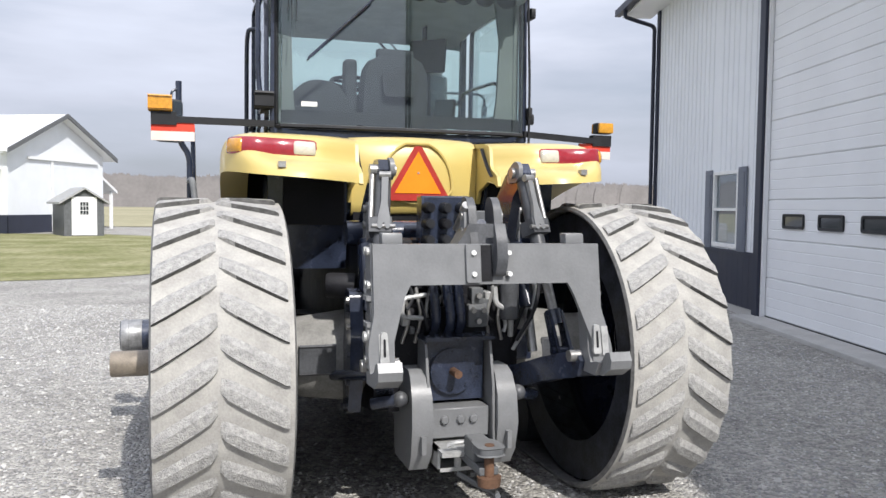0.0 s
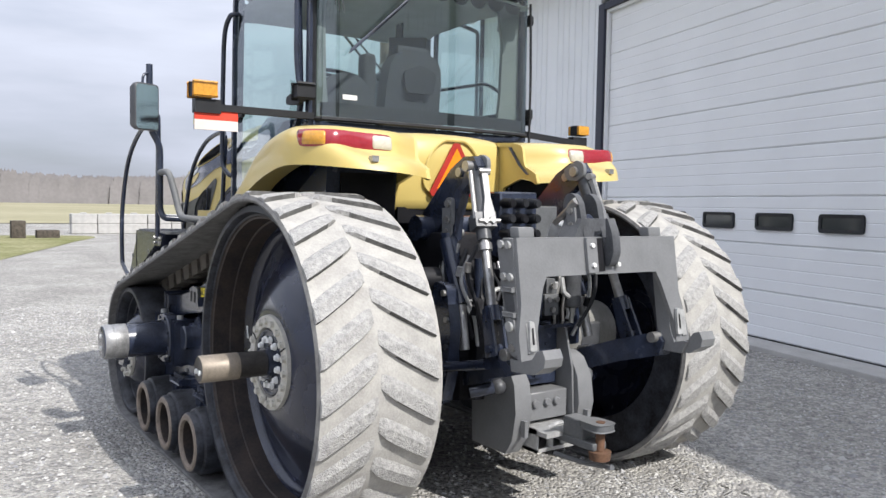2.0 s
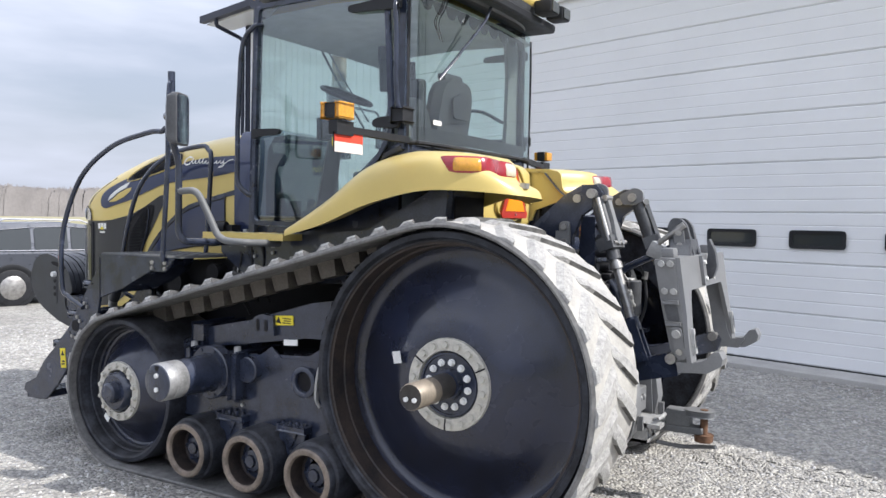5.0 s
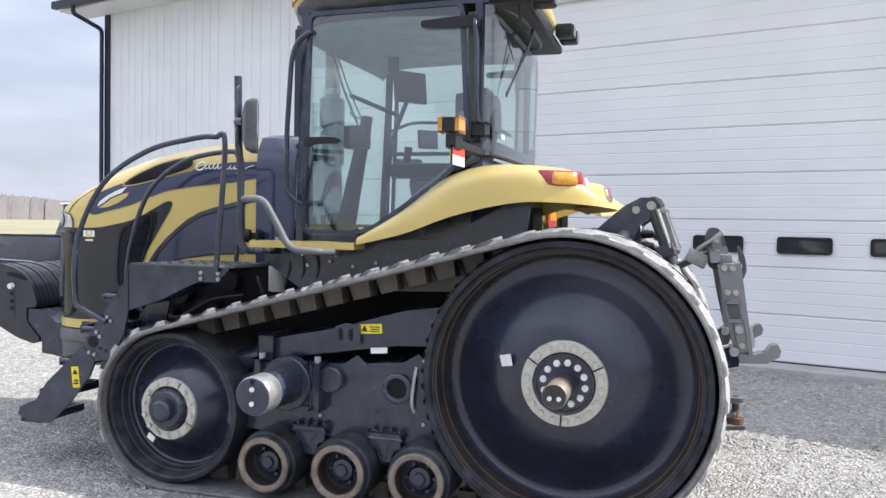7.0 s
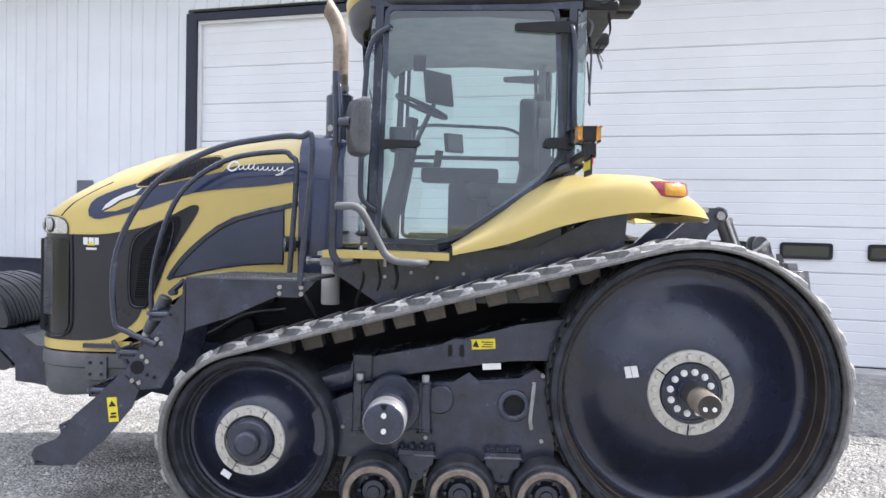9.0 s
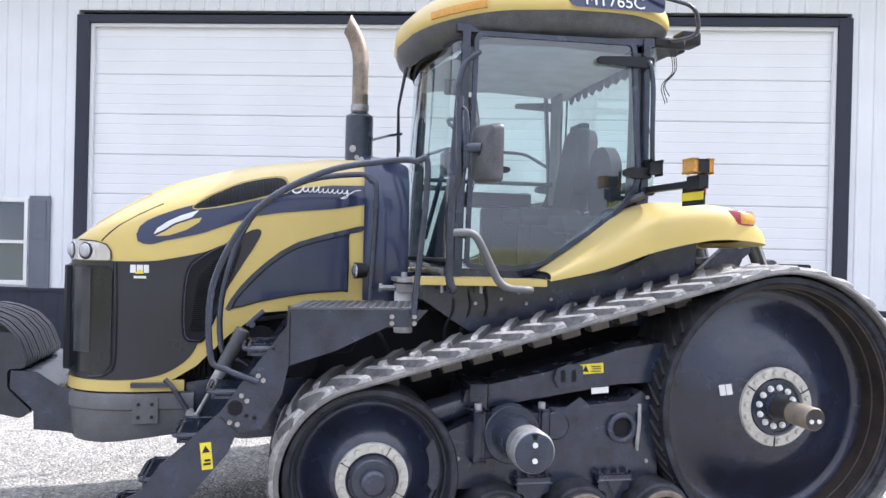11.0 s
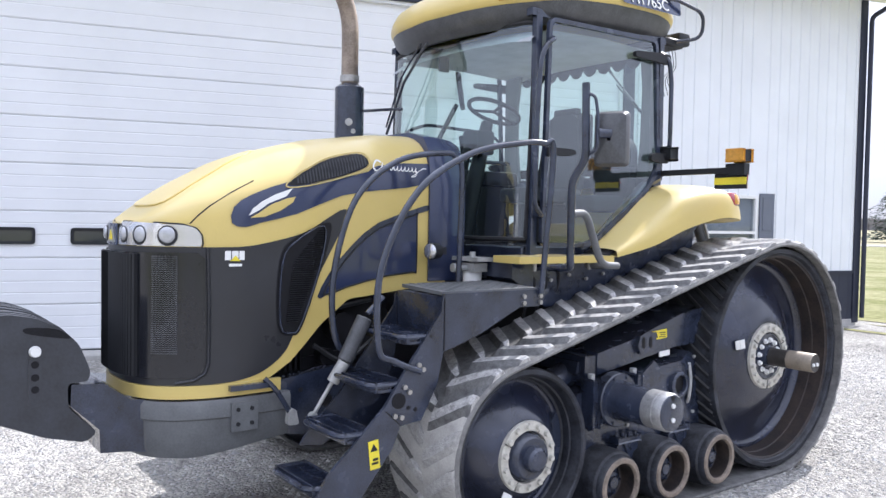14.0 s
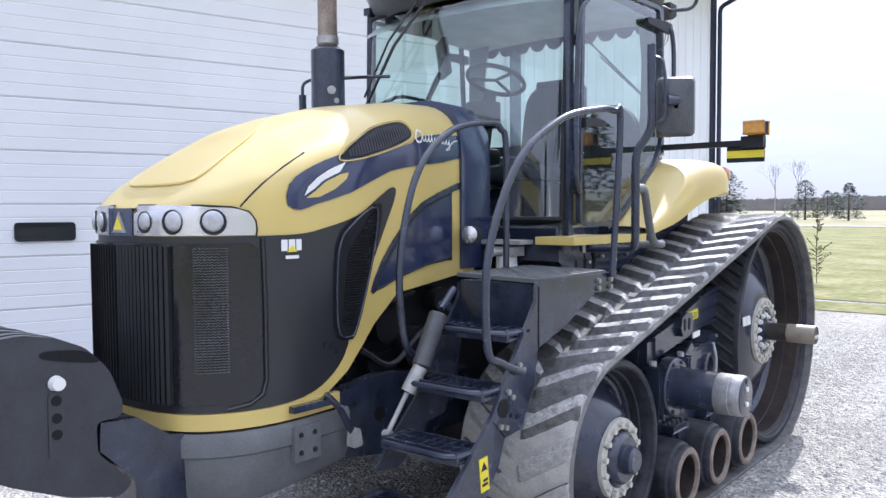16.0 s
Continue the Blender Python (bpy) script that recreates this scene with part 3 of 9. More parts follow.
for a, b in DW:
    bm = BM()
    ring_o = rounded([(a, 1.47), (b, 1.47), (b, 1.69), (a, 1.69)], 0.05)
    ring_i = rounded([(a + 0.04, 1.51), (b - 0.04, 1.51), (b - 0.04, 1.65), (a + 0.04, 1.65)], 0.03)
    loft(bm, [[BROT @ Vector((u, d, z)) for u, z in ring] for ring, d in ((ring_o, 0.07), (ring_o, 0.045), (ring_i, 0.05), (ring_i, 0.067))], True)
    fr = part("window_frame", bm, PLASTIC, door, "black rounded frame", 40)
    bm = BM()
    bbox(bm, a + 0.02, b - 0.02, 0.062, 0.067, 1.49, 1.67)
    part("pane", bm, CARGLASS, fr)
bm = BM()
bbox(bm, D0 + 0.02, D1 - 0.02, 0.075, 0.12, 0.055, 0.075)
part("bottom_seal", bm, RUBBER, door, "black rubber bottom seal")

# windows with shutters either side of the door
for no, (a, b) in enumerate((WIN_A, WIN_B)):
    w = thing("window_%d" % (no + 1), "white double-hung window between dark blue shutters", "window")
    tagged(w, kind="structure")
    bm = BM()
    for u0, u1, z0, z1 in ((a, a + 0.06, WZ0, WZ1), (b - 0.06, b, WZ0, WZ1), (a + 0.06, b - 0.06, WZ0, WZ0 + 0.07), (a + 0.06, b - 0.06, WZ1 - 0.06, WZ1),
                           (a + 0.06, b - 0.06, (WZ0 + WZ1) / 2 - 0.025, (WZ0 + WZ1) / 2 + 0.025)):
        bbox(bm, u0, u1, -0.035, 0.08, z0, z1)
    part("window_frame", bev(bm, 0.004, 1), WHITE, w, "white vinyl frame")
    for z0, z1 in ((WZ0 + 0.07, (WZ0 + WZ1) / 2 - 0.025), ((WZ0 + WZ1) / 2 + 0.025, WZ1 - 0.06)):
        bm = BM()
        bbox(bm, a + 0.06, b - 0.06, 0.02, 0.026, z0, z1)
        p = part("pane", bm, WINGLASS, w)
        p.visible_shadow = False
    bm = BM()
    bbox(bm, a + 0.05, b - 0.05, 0.06, 0.075, WZ0 + 0.02, WZ1 - 0.02)
    part("blind", bm, BLIND, w, "grey blind behind the panes")
    for s0, s1 in ((a - 0.36, a - 0.03), (b + 0.03, b + 0.36)):
        bm = BM()
        bbox(bm, s0, s1, -0.045, -0.02, WZ0 - 0.04, WZ1 + 0.04)
        for i in range(2):
            zz = WZ0 + 0.06 + i * 0.66
            bbox(bm, s0 + 0.06, s1 - 0.06, -0.052, -0.046, zz, zz + 0.58)
        part("shutter", bev(bm, 0.005, 1), SHUTTER, w, "dark blue panelled shutter")

# loose stones lying on the gravel
def stones(count, seed):
    g = np.random.default_rng(seed)
    base = np.array([(1, 0, 0), (0, 1, 0), (-1, 0, 0), (0, -1, 0), (0, 0, 1), (0, 0, -0.4)], float)
    faces = np.array([(0, 1, 4), (1, 2, 4), (2, 3, 4), (3, 0, 4), (1, 0, 5), (2, 1, 5), (3, 2, 5), (0, 3, 5)])
    xy = np.stack([g.uniform(-9.5, 6.0, count), g.uniform(-6.5, 10.0, count)], 1)
    xy = xy[xy[:, 0] < 5.4 + 0.278 * xy[:, 1]]
    n = len(xy)
    size = g.uniform(0.006, 0.017, n) * (1 + (g.random(n) < 0.04) * 0.9)
    turn = g.uniform(0, 2 * math.pi, n)
    v = base[None] * (1 + g.uniform(-0.35, 0.35, (n, 6, 1))) * size[:, None, None] * np.array([1.15, 0.85, 0.7])
    c, s = np.cos(turn)[:, None], np.sin(turn)[:, None]
    v = np.stack([v[:, :, 0] * c - v[:, :, 1] * s + xy[:, 0:1], v[:, :, 0] * s + v[:, :, 1] * c + xy[:, 1:2], v[:, :, 2] + 0.002], 2)
    f = (faces[None] + 6 * np.arange(n)[:, None, None]).reshape(-1, 3)
    me = bpy.data.meshes.new("gravel_stones")
    me.from_pydata(v.reshape(-1, 3).tolist(), [], f.tolist())
    me.materials.append(STONE)
    return tagged(new("gravel_stones", me), "loose grey stones scattered over the gravel yard", "gravel", kind="stuff")


stones(60000, 4)


# ridges that the belts left in the gravel behind the tractor
bm = BM()
mark = random.Random(8)
for x0, x1 in ((-1.53, -0.92), (0.89, 1.48)):
    for k in range(44):
        for h in (0, 1):
            y = -0.85 - 0.155 * k - 0.078 * h + mark.uniform(-0.012, 0.012)
            xa, xb = (x0, (x0 + x1) / 2) if h == 0 else (x1, (x0 + x1) / 2)
            rows = []
            for i in range(6):
                f = i / 5
                w, t = 0.032 + mark.uniform(-0.006, 0.006), 0.024 * (1 - 0.5 * abs(2 * f - 1) ** 3) * mark.uniform(0.6, 1.0)
                x, yy = xa + (xb - xa) * f, y + 0.13 * f
                rows.append([(x, yy - w - 0.02, 0.0005), (x, yy - w * 0.4, t), (x, yy + w * 0.4, t * 0.8), (x, yy + w + 0.03, 0.0005)])
            loft(bm, rows)
part("track_marks", bm, GRAVEL, None, "chevron ridges pressed into the gravel by the tractor's belts", 60, "track marks", "", "stuff")


# ---- the tracked tractor ----
tractor = thing("tracked_tractor", "yellow and dark grey tracked farm tractor parked on gravel", "tractor")
RY, RZ, RR = 0.0, 0.875, 0.845
FY, FZ, FR = 2.57, 0.54, 0.51
BELT = 0.03


def belt_point(s):
    """Place and outward direction on the belt's inner face, s metres along it."""
    d = math.hypot(FY - RY, FZ - RZ)
    base = math.atan2(FZ - RZ, FY - RY)
    k = math.asin((RR - FR) / d)
    a_top = base + math.pi / 2 - k
    top = math.sqrt(d * d - (RR - FR) ** 2)
    a_bot = -math.pi / 2
    arc_f = FR * (a_top - a_bot)
    flat = FY - RY
    arc_r = RR * (2 * math.pi - (a_top - a_bot))
    total = top + arc_f + flat + arc_r
    s %= total
    if s < top:
        o = Vector((0, math.cos(a_top), math.sin(a_top)))
        return Vector((0, RY, RZ)) + o * RR + Vector((0, math.sin(a_top), -math.cos(a_top))) * s, o, total
    s -= top
    if s < arc_f:
        a = a_top - s / FR
        o = Vector((0, math.cos(a), math.sin(a)))
        return Vector((0, FY, FZ)) + o * FR, o, total
    s -= arc_f
    if s < flat:
        t = s / flat
        return Vector((0, FY - s, (FZ - FR) * (1 - t) + (RZ - RR) * t)), Vector((0, 0, -1)), total
    s -= flat
    a = a_bot - s / RR
    o = Vector((0, math.cos(a), math.sin(a)))
    return Vector((0, RY, RZ)) + o * RR, o, total


TOTAL = belt_point(0)[2]
NLUG, PHASE = 49, 0.1508
wear = random.Random(17)
for side in (-1, 1):
    XI, XO = (0.90, 1.545) if side < 0 else (0.87, 1.49)
    XM = (XI + XO) / 2 + 0.025
    del_bm = BM()
    rows = []
    n = 228
    for i in range(n):
        p, o, _ = belt_point(TOTAL * i / n)
        rows.append([(side * x, *(p + o * h).yz) for x, h in ((XI, 0.0), (XI - 0.004, 0.012), (XI + 0.006, BELT), (XO - 0.006, BELT), (XO + 0.004, 0.012), (XO, 0.0))])
    vs = [[del_bm.verts.new(q) for q in r] for r in rows]
    for i in range(n):
        a, b = vs[i], vs[(i + 1) % n]
        for k in range(6):
            del_bm.faces.new((a[k], a[(k + 1) % 6], b[(k + 1) % 6], b[k]))
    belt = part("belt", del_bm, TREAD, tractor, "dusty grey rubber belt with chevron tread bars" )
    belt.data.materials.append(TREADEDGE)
    belt.data.materials.append(UPPERSHADE)
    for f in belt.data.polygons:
        # the upper run's outer face is darker, its shade put into the colour
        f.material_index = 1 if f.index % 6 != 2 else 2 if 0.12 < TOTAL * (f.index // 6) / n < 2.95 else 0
    # tread bars in two staggered columns and guide blocks within
    for col in (0, 1):
        # col 0: outer half, col 1: inner half; the bar's middle end leads
        x_edge, x_mid = (XO - 0.005, XM + 0.005) if col == 0 else (XI + 0.03, XM - 0.005)
        me = None
        for i in range(NLUG):
            s0 = TOTAL * (i + (0.5 if col else 0.0)) / NLUG + PHASE
            upper_run = 0.1 < s0 % TOTAL < 2.9
            bm = BM()
            grid = []
            for f, wid in ((0.0, 0.026), (0.06, 0.030), (0.25, 0.032), (0.5, 0.032), (0.75, 0.030), (0.9, 0.025), (1.0, 0.014)):
                x = x_edge + (x_mid - x_edge) * f
                sh = 0.168 * f
                h = (0.036 if upper_run else 0.028) * (1.0 if 0.02 < f < 0.98 else 0.65 if f < 0.5 else 0.22) * (1 + 0.06 * wear.uniform(-1, 1))
                ring = []
                for ds, hh in ((-wid - 0.007, 0.0), (-wid, h), (wid, h * 0.97), (wid + 0.045, 0.0)):
                    p, o, _ = belt_point(s0 + sh + ds)
                    q = p + o * (BELT - 0.004 + hh)
                    ring.append((side * x, q.y, q.z))
                grid.append(ring)
            vv = loft(bm, grid, True)
            bm.faces.new(vv[0][::-1])
            bm.faces.new(vv[-1])
            tb = part("tread_bar", bm, BARGLINT if upper_run else BARTOP, belt, "", 30)
            # flanks take darker materials that put their shade into the colour
            tb.data.materials.append(BARSIDE if upper_run else BARSHADE)
            tb.data.materials.append(UPPERSHADE if upper_run else BARTOP)
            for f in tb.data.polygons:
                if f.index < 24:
                    f.material_index = (1, 0, 2, 0)[f.index % 4] if upper_run or f.index // 4 < 4 else 0
    for i in range(NLUG):
        p, o, _ = belt_point(TOTAL * (i + 0.25) / NLUG + PHASE)
        t = Vector((0, -o.z, o.y))
        m4 = Matrix(((side, 0, 0, side * 1.2), (0, t.y, o.y, p.y), (0, t.z, o.z, p.z), (0, 0, 0, 1)))
        if i == 0:
            bm = BM()
            prism(bm, [(-0.068, 0.0), (0.068, 0.0), (0.058, -0.1), (-0.058, -0.1)], "x", -0.06, 0.06)
            g0 = part("guide_block", bev(bm, 0.012, 1), GUIDE, belt)
            g0.matrix_basis = m4
        else:
            share(g0, "guide_block", m4, belt)

    # drive wheel
    bm = BM()
    lathe(bm, RY, RZ, [(0.93, 0.60), (0.93, 0.832), (1.47, 0.832), (1.497, 0.822), (1.50, 0.792), (1.488, 0.783), (1.468, 0.779), (1.462, 0.770)], 96, side)
    dw = part("drive_wheel", bm, SCUFFED, tractor, "black rubber-covered drive wheel rim")
    bm = BM()
    lathe(bm, RY, RZ, [(1.4619, 0.770), (1.452, 0.766), (1.448, 0.756), (1.35, 0.752), (1.345, 0.744), (1.262, 0.738)], 96, side)
    part("inner_rim", bm, RUSTRIM, dw, "brown worn inner rim")
    bm = BM()
    lathe(bm, RY, RZ, [(1.262, 0.738), (1.236, 0.728), (1.218, 0.705), (1.216, 0.675), (1.232, 0.61), (1.272, 0.53), (1.325, 0.44), (1.366, 0.36), (1.388, 0.30), (1.395, 0.255), (1.395, 0.0)], 96, side)
    part("wheel_disc", bm, DISC, dw, "satin dark blue-black dished disc")
    bm = BM()
    for k in range(56):
        rows = []
        for i in range(7):
            x, a = 0.94 + 0.53 * i / 6, 2 * math.pi * k / 56 - 0.42 * i / 6
            rows.append([(side * x, RY + r * math.cos(a + da), RZ + r * math.sin(a + da)) for r, da in ((0.828, -0.026), (0.846, -0.014), (0.846, 0.014), (0.828, 0.026))])
        loft(bm, rows)
    part("wheel_ribs", bm, RUBBER, dw, "slanted rubber drive ribs")
    bm = BM()
    lathe(bm, RY, RZ, [(1.393, 0.252), (1.415, 0.248), (1.418, 0.185), (1.393, 0.18)], 64, side)
    ring = part("hub_ring", bm, CREAM, dw, "cream hub ring with bolts")
    for nb, rb, rr, mt, hh in ((18, 0.217, 0.024, CREAM, 1.434), (12, 0.122, 0.020, WHITE, 1.428)):
        for k in range(nb):
            a = 2 * math.pi * (k + 0.3) / nb
            if k == 0:
                bm = BM()
                cyl(bm, (0, 0, 0), (side * 0.008, 0, 0), rr, None, 14)
                cyl(bm, (side * 0.008, 0, 0), (side * 0.022, 0, 0), rr * 0.82, rr * 0.7, 8)
                b0 = part("bolt", bm, mt, ring)
                b0.location = (side * (hh - 0.022), RY + rb * math.cos(a), RZ + rb * math.sin(a))
            else:
                share(b0, "bolt", Matrix.Translation((side * (hh - 0.022), RY + rb * math.cos(a), RZ + rb * math.sin(a))), ring)
    for k in range(3):
        m = Matrix.Translation((side * 1.4175, RY, RZ)) @ Matrix.Rotation(2 * math.pi / 3 * (k + 0.28), 4, "X")
        part("ring_seam", box(BM(), -0.0025, 0.0025, 0.184, 0.249, -0.004, 0.004, m), DARK, ring)
    bm = BM()
    lathe(bm, RY, RZ, [(1.395, 0.176), (1.412, 0.172), (1.412, 0.162), (1.402, 0.158), (1.402, 0.088), (1.44, 0.082), (1.44, 0.0)], 40, side)
    part("hub_plate", bm, BLACK, dw)
    bm = BM()
    cyl(bm, (side * 1.40, RY, RZ), (side * 1.585, RY, RZ), 0.067, None, 28)
    part("axle_shaft", bm, DARKFACE, dw)
    bm = BM()
    lathe(bm, RY, RZ, [(1.585, 0.0), (1.585, 0.069), (1.775, 0.069), (1.782, 0.064)], 28, side)
    ae = part("axle_end", bm, TAN, dw, "worn tan axle end with two bolts")
    bm = BM()
    lathe(bm, RY, RZ, [(1.782, 0.0639), (1.780, 0.060), (1.780, 0.0)], 28, side)
    part("axle_face", bm, DARKFACE, ae, "dark brown-grey axle end face")
    for yy in (-0.025, 0.025):
        part("bolt", cyl(BM(), (side * 1.78, RY + yy, RZ - 0.012), (side * 1.79, RY + yy, RZ - 0.012), 0.013, None, 8), WHITE, ae)
    if side < 0:
        bm = BM()
        m = Matrix.Translation((-1.392, 0.345, 0.985)) @ Matrix.Rotation(radians(-12), 4, "X") @ Matrix.Rotation(radians(-24), 4, "Z")
        box(bm, -0.003, 0.003, -0.038, -0.002, -0.034, 0.034, m)
        part("sticker", bm, WHITE, dw, "worn white sticker")
        bm = BM()
        box(bm, -0.003, 0.003, 0.002, 0.038, -0.034, 0.034, m)
        part("sticker", bm, WHITE, dw, "worn white sticker")

    # front idler
    bm = BM()
    lathe(bm, FY, FZ, [(0.93, 0.3), (0.93, 0.50), (1.475, 0.50), (1.497, 0.49), (1.50, 0.466), (1.492, 0.456), (1.475, 0.452), (1.465, 0.446), (1.42, 0.442), (1.415, 0.432), (1.37, 0.426), (1.362, 0.414)], 80, side)
    fw = part("idler_wheel", bm, SCUFFED, tractor, "black rubber-covered front idler rim")
    bm = BM()
    lathe(bm, FY, FZ, [(1.3619, 0.414), (1.345, 0.408), (1.338, 0.395), (1.342, 0.375), (1.375, 0.335), (1.43, 0.285), (1.475, 0.24), (1.496, 0.215), (1.50, 0.205), (1.50, 0.0)], 80, side)
    part("wheel_disc", bm, DISC, fw, "satin dark blue-black dished disc")
    bm = BM()
    lathe(bm, FY, FZ, [(1.499, 0.205), (1.52, 0.202), (1.522, 0.15), (1.499, 0.146)], 60, side)
    ring = part("hub_ring", bm, CREAM, fw, "cream hub ring with bolts")
    for k in range(14):
        a = 2 * math.pi * (k + 0.4) / 14
        if k == 0:
            bm = BM()
            cyl(bm, (0, 0, 0), (side * 0.003, 0, 0), 0.026, None, 12)
            cyl(bm, (side * 0.003, 0, 0), (side * 0.022, 0, 0), 0.019, 0.015, 8)
            b0 = part("bolt", bm, CREAM, ring)
            b0.location = (side * 1.52, FY + 0.177 * math.cos(a), FZ + 0.177 * math.sin(a))
        else:
            share(b0, "bolt", Matrix.Translation((side * 1.52, FY + 0.177 * math.cos(a), FZ + 0.177 * math.sin(a))), ring)
    for k in range(4):
        m = Matrix.Translation((side * 1.5215, FY, FZ)) @ Matrix.Rotation(math.pi / 2 * (k + 0.33), 4, "X")
        part("ring_seam", box(BM(), -0.0015, 0.0015, 0.149, 0.203, -0.003, 0.003, m), DARK, ring)
    bm = BM()
    lathe(bm, FY, FZ, [(1.50, 0.14), (1.545, 0.13), (1.56, 0.115), (1.56, 0.075), (1.60, 0.07), (1.612, 0.055), (1.612, 0.0)], 40, side)
    part("hub_cap", bm, BLACK, fw)
    if side < 0:
        bm = BM()
        m = Matrix.Translation((-1.503, 2.71, 0.335)) @ Matrix.Rotation(radians(30), 4, "X") @ Matrix.Rotation(radians(-8), 4, "Z")
        box(bm, -0.003, 0.003, -0.03, 0.03, -0.018, 0.018, m)
        part("sticker", bm, WHITE, fw)

    # mid rollers: rubber barrel, worn rim, deep brown bore with a bolted hub
    rx, rz_ = (1.585, 0.258) if side < 0 else (1.45, 0.215)
    for yy in (0.836, 1.337, 1.84):
        bm = BM()
        lathe(bm, yy, rz_, [(0.93, 0.0), (0.93, 0.205), (rx - 0.09, 0.205), (rx - 0.06, 0.198), (rx - 0.05, 0.183), (rx - 0.018, 0.180), (rx - 0.008, 0.172)], 48, side)
        ro = part("mid_roller", bm, SCUFFED, tractor, "black rubber roller with a worn brown rim")
        bm = BM()
        lathe(bm, yy, rz_, [(rx - 0.008, 0.1719), (rx, 0.162), (rx, 0.140), (rx - 0.006, 0.134), (rx - 0.02, 0.132)], 48, side)
        part("roller_rim", bm, ROLLERRIM, ro, "worn tan roller rim")
        bm = BM()
        lathe(bm, yy, rz_, [(rx - 0.0201, 0.132), (rx - 0.12, 0.128), (rx - 0.13, 0.118)], 48, side)
        part("roller_bore", bm, RUSTRIM, ro, "brown worn roller bore")
        bm = BM()
        lathe(bm, yy, rz_, [(rx - 0.1301, 0.118), (rx - 0.125, 0.085), (rx - 0.105, 0.07), (rx - 0.085, 0.066), (rx - 0.08, 0.04), (rx - 0.065, 0.035), (rx - 0.065, 0.0)], 32, side)
        part("roller_hub", bm, BLACK, ro)
        bm = BM()
        lathe(bm, yy, rz_, [(1.165, 0.204), (1.165, 0.232), (1.19, 0.235), (1.195, 0.204)], 48, side)
        part("inner_flange", bm, STEEL, ro, "bright worn inner flange")
        for k in range(6):
            a = math.pi / 3 * k
            cyy, czz = yy + 0.088 * math.cos(a), rz_ + 0.088 * math.sin(a)
            part("bolt", cyl(BM(), (side * (rx - 0.125), cyy, czz), (side * (rx - 0.10), cyy, czz), 0.012, None, 6), BLACK, ro)
    for yy in (1.09, 1.60):
        bm = BM()
        box(bm, side * 1.05, side * 1.425, yy - 0.11, yy + 0.11, 0.455, 0.495)
        prism(bm, rounded([(yy - 0.10, 0.455), (yy - 0.10, 0.40), (yy - 0.055, 0.385), (yy - 0.035, 0.31), (yy + 0.035, 0.31), (yy + 0.055, 0.385), (yy + 0.10, 0.40), (yy + 0.10, 0.455)], 0.015, 2), "x", side * 1.34, side * 1.415)
        prism(bm, [(yy - 0.05, 0.455), (yy, 0.36), (yy + 0.05, 0.455)], "x", side * 1.41, side * 1.428)
        rb_ = part("roller_bracket", bev(bm, 0.008, 1), BLACK, tractor, "black bolted roller bracket")
        for dy in (-0.09, -0.03, 0.03, 0.09):
            part("bolt", cyl(BM(), (side * 1.395, yy + dy, 0.495), (side * 1.395, yy + dy, 0.515), 0.013, None, 8), BLACK, rb_)
        part("bolt", cyl(BM(), (side * 1.413, yy, 0.335), (side * 1.424, yy, 0.335), 0.012, None, 8), CASTING, rb_)
        for dy in (-0.17, 0.17):
            part("bogie_web", bev(prism(BM(), [(yy + dy - 0.04, 0.42), (yy + dy + 0.04, 0.42), (yy + dy * 0.45, 0.30), (yy + dy * 0.3, 0.30)], "x", side * 1.30, side * 1.34), 0.006, 1), DARK, rb_)

    # undercarriage frame
    bm = BM()
    prism(bm, [(0.78, 0.42), (2.2, 0.42), (2.32, 0.55), (2.2, 0.72), (1.9, 0.85), (1.0, 0.92), (0.9, 0.98), (0.80, 0.9)], "x", side * 0.98, side * 1.36)
    frame_side = part("undercarriage_frame", bev(bm, 0.02, 2), BLACK, tractor, "black undercarriage side frame")
    bm = BM()
    prism(bm, [(0.80, 1.03), (1.05, 1.02), (1.95, 0.88), (2.02, 0.93), (2.0, 1.0), (1.5, 1.1), (1.0, 1.24), (0.72, 1.28)], "x", side * 1.0, side * 1.34)
    part("suspension_beam", bev(bm, 0.02, 2), BLACK, tractor)
    bm = BM()
    cyl(bm, (side * 1.2, 1.6, 0.96), (side * 1.2, 2.45, 0.78), 0.07, None, 20)
    cyl(bm, (side * 1.2, 1.9, 0.92), (side * 1.2, 2.2, 0.83), 0.085, None, 20)
    part("tension_cylinder", bm, BLACK, tractor)
    bm = BM()
    lathe(bm, 1.03, 0.76, [(1.35, 0.098), (1.388, 0.094), (1.394, 0.085), (1.394, 0.068), (1.388, 0.062), (1.362, 0.060)], 32, side)
    part("frame_boss", bm, BLACK, tractor)
    bm = BM()
    cyl(bm, (side * 1.350, 1.03, 0.76), (side * 1.364, 1.03, 0.76), 0.061, None, 28)
    part("boss_hole", bm, DARK, tractor)
    bm = BM()
    box(bm, side * 1.02, side * 1.375, 1.88, 1.99, 0.885, 1.04)
    part("beam_collar", bev(bm, 0.015, 2), BLACK, tractor)
    bm = BM()
    prism(bm, [(1.28, 1.02), (1.44, 1.005), (1.47, 1.06), (1.45, 1.125), (1.38, 1.15), (1.29, 1.14)], "x", side * 1.33, side * 1.372)
    lug = part("beam_lug", bev(bm, 0.01, 2), BLACK, tractor)
    for yy in (1.345, 1.415):
        bm = BM()
        prism(bm, rounded([(yy - 0.014, 1.04), (yy + 0.014, 1.04), (yy + 0.014, 1.115), (yy - 0.014, 1.115)], 0.012, 2), "x", side * 1.3725, side * 1.3745)
        part("lug_slot", bm, DARK, lug)
    bm = BM()
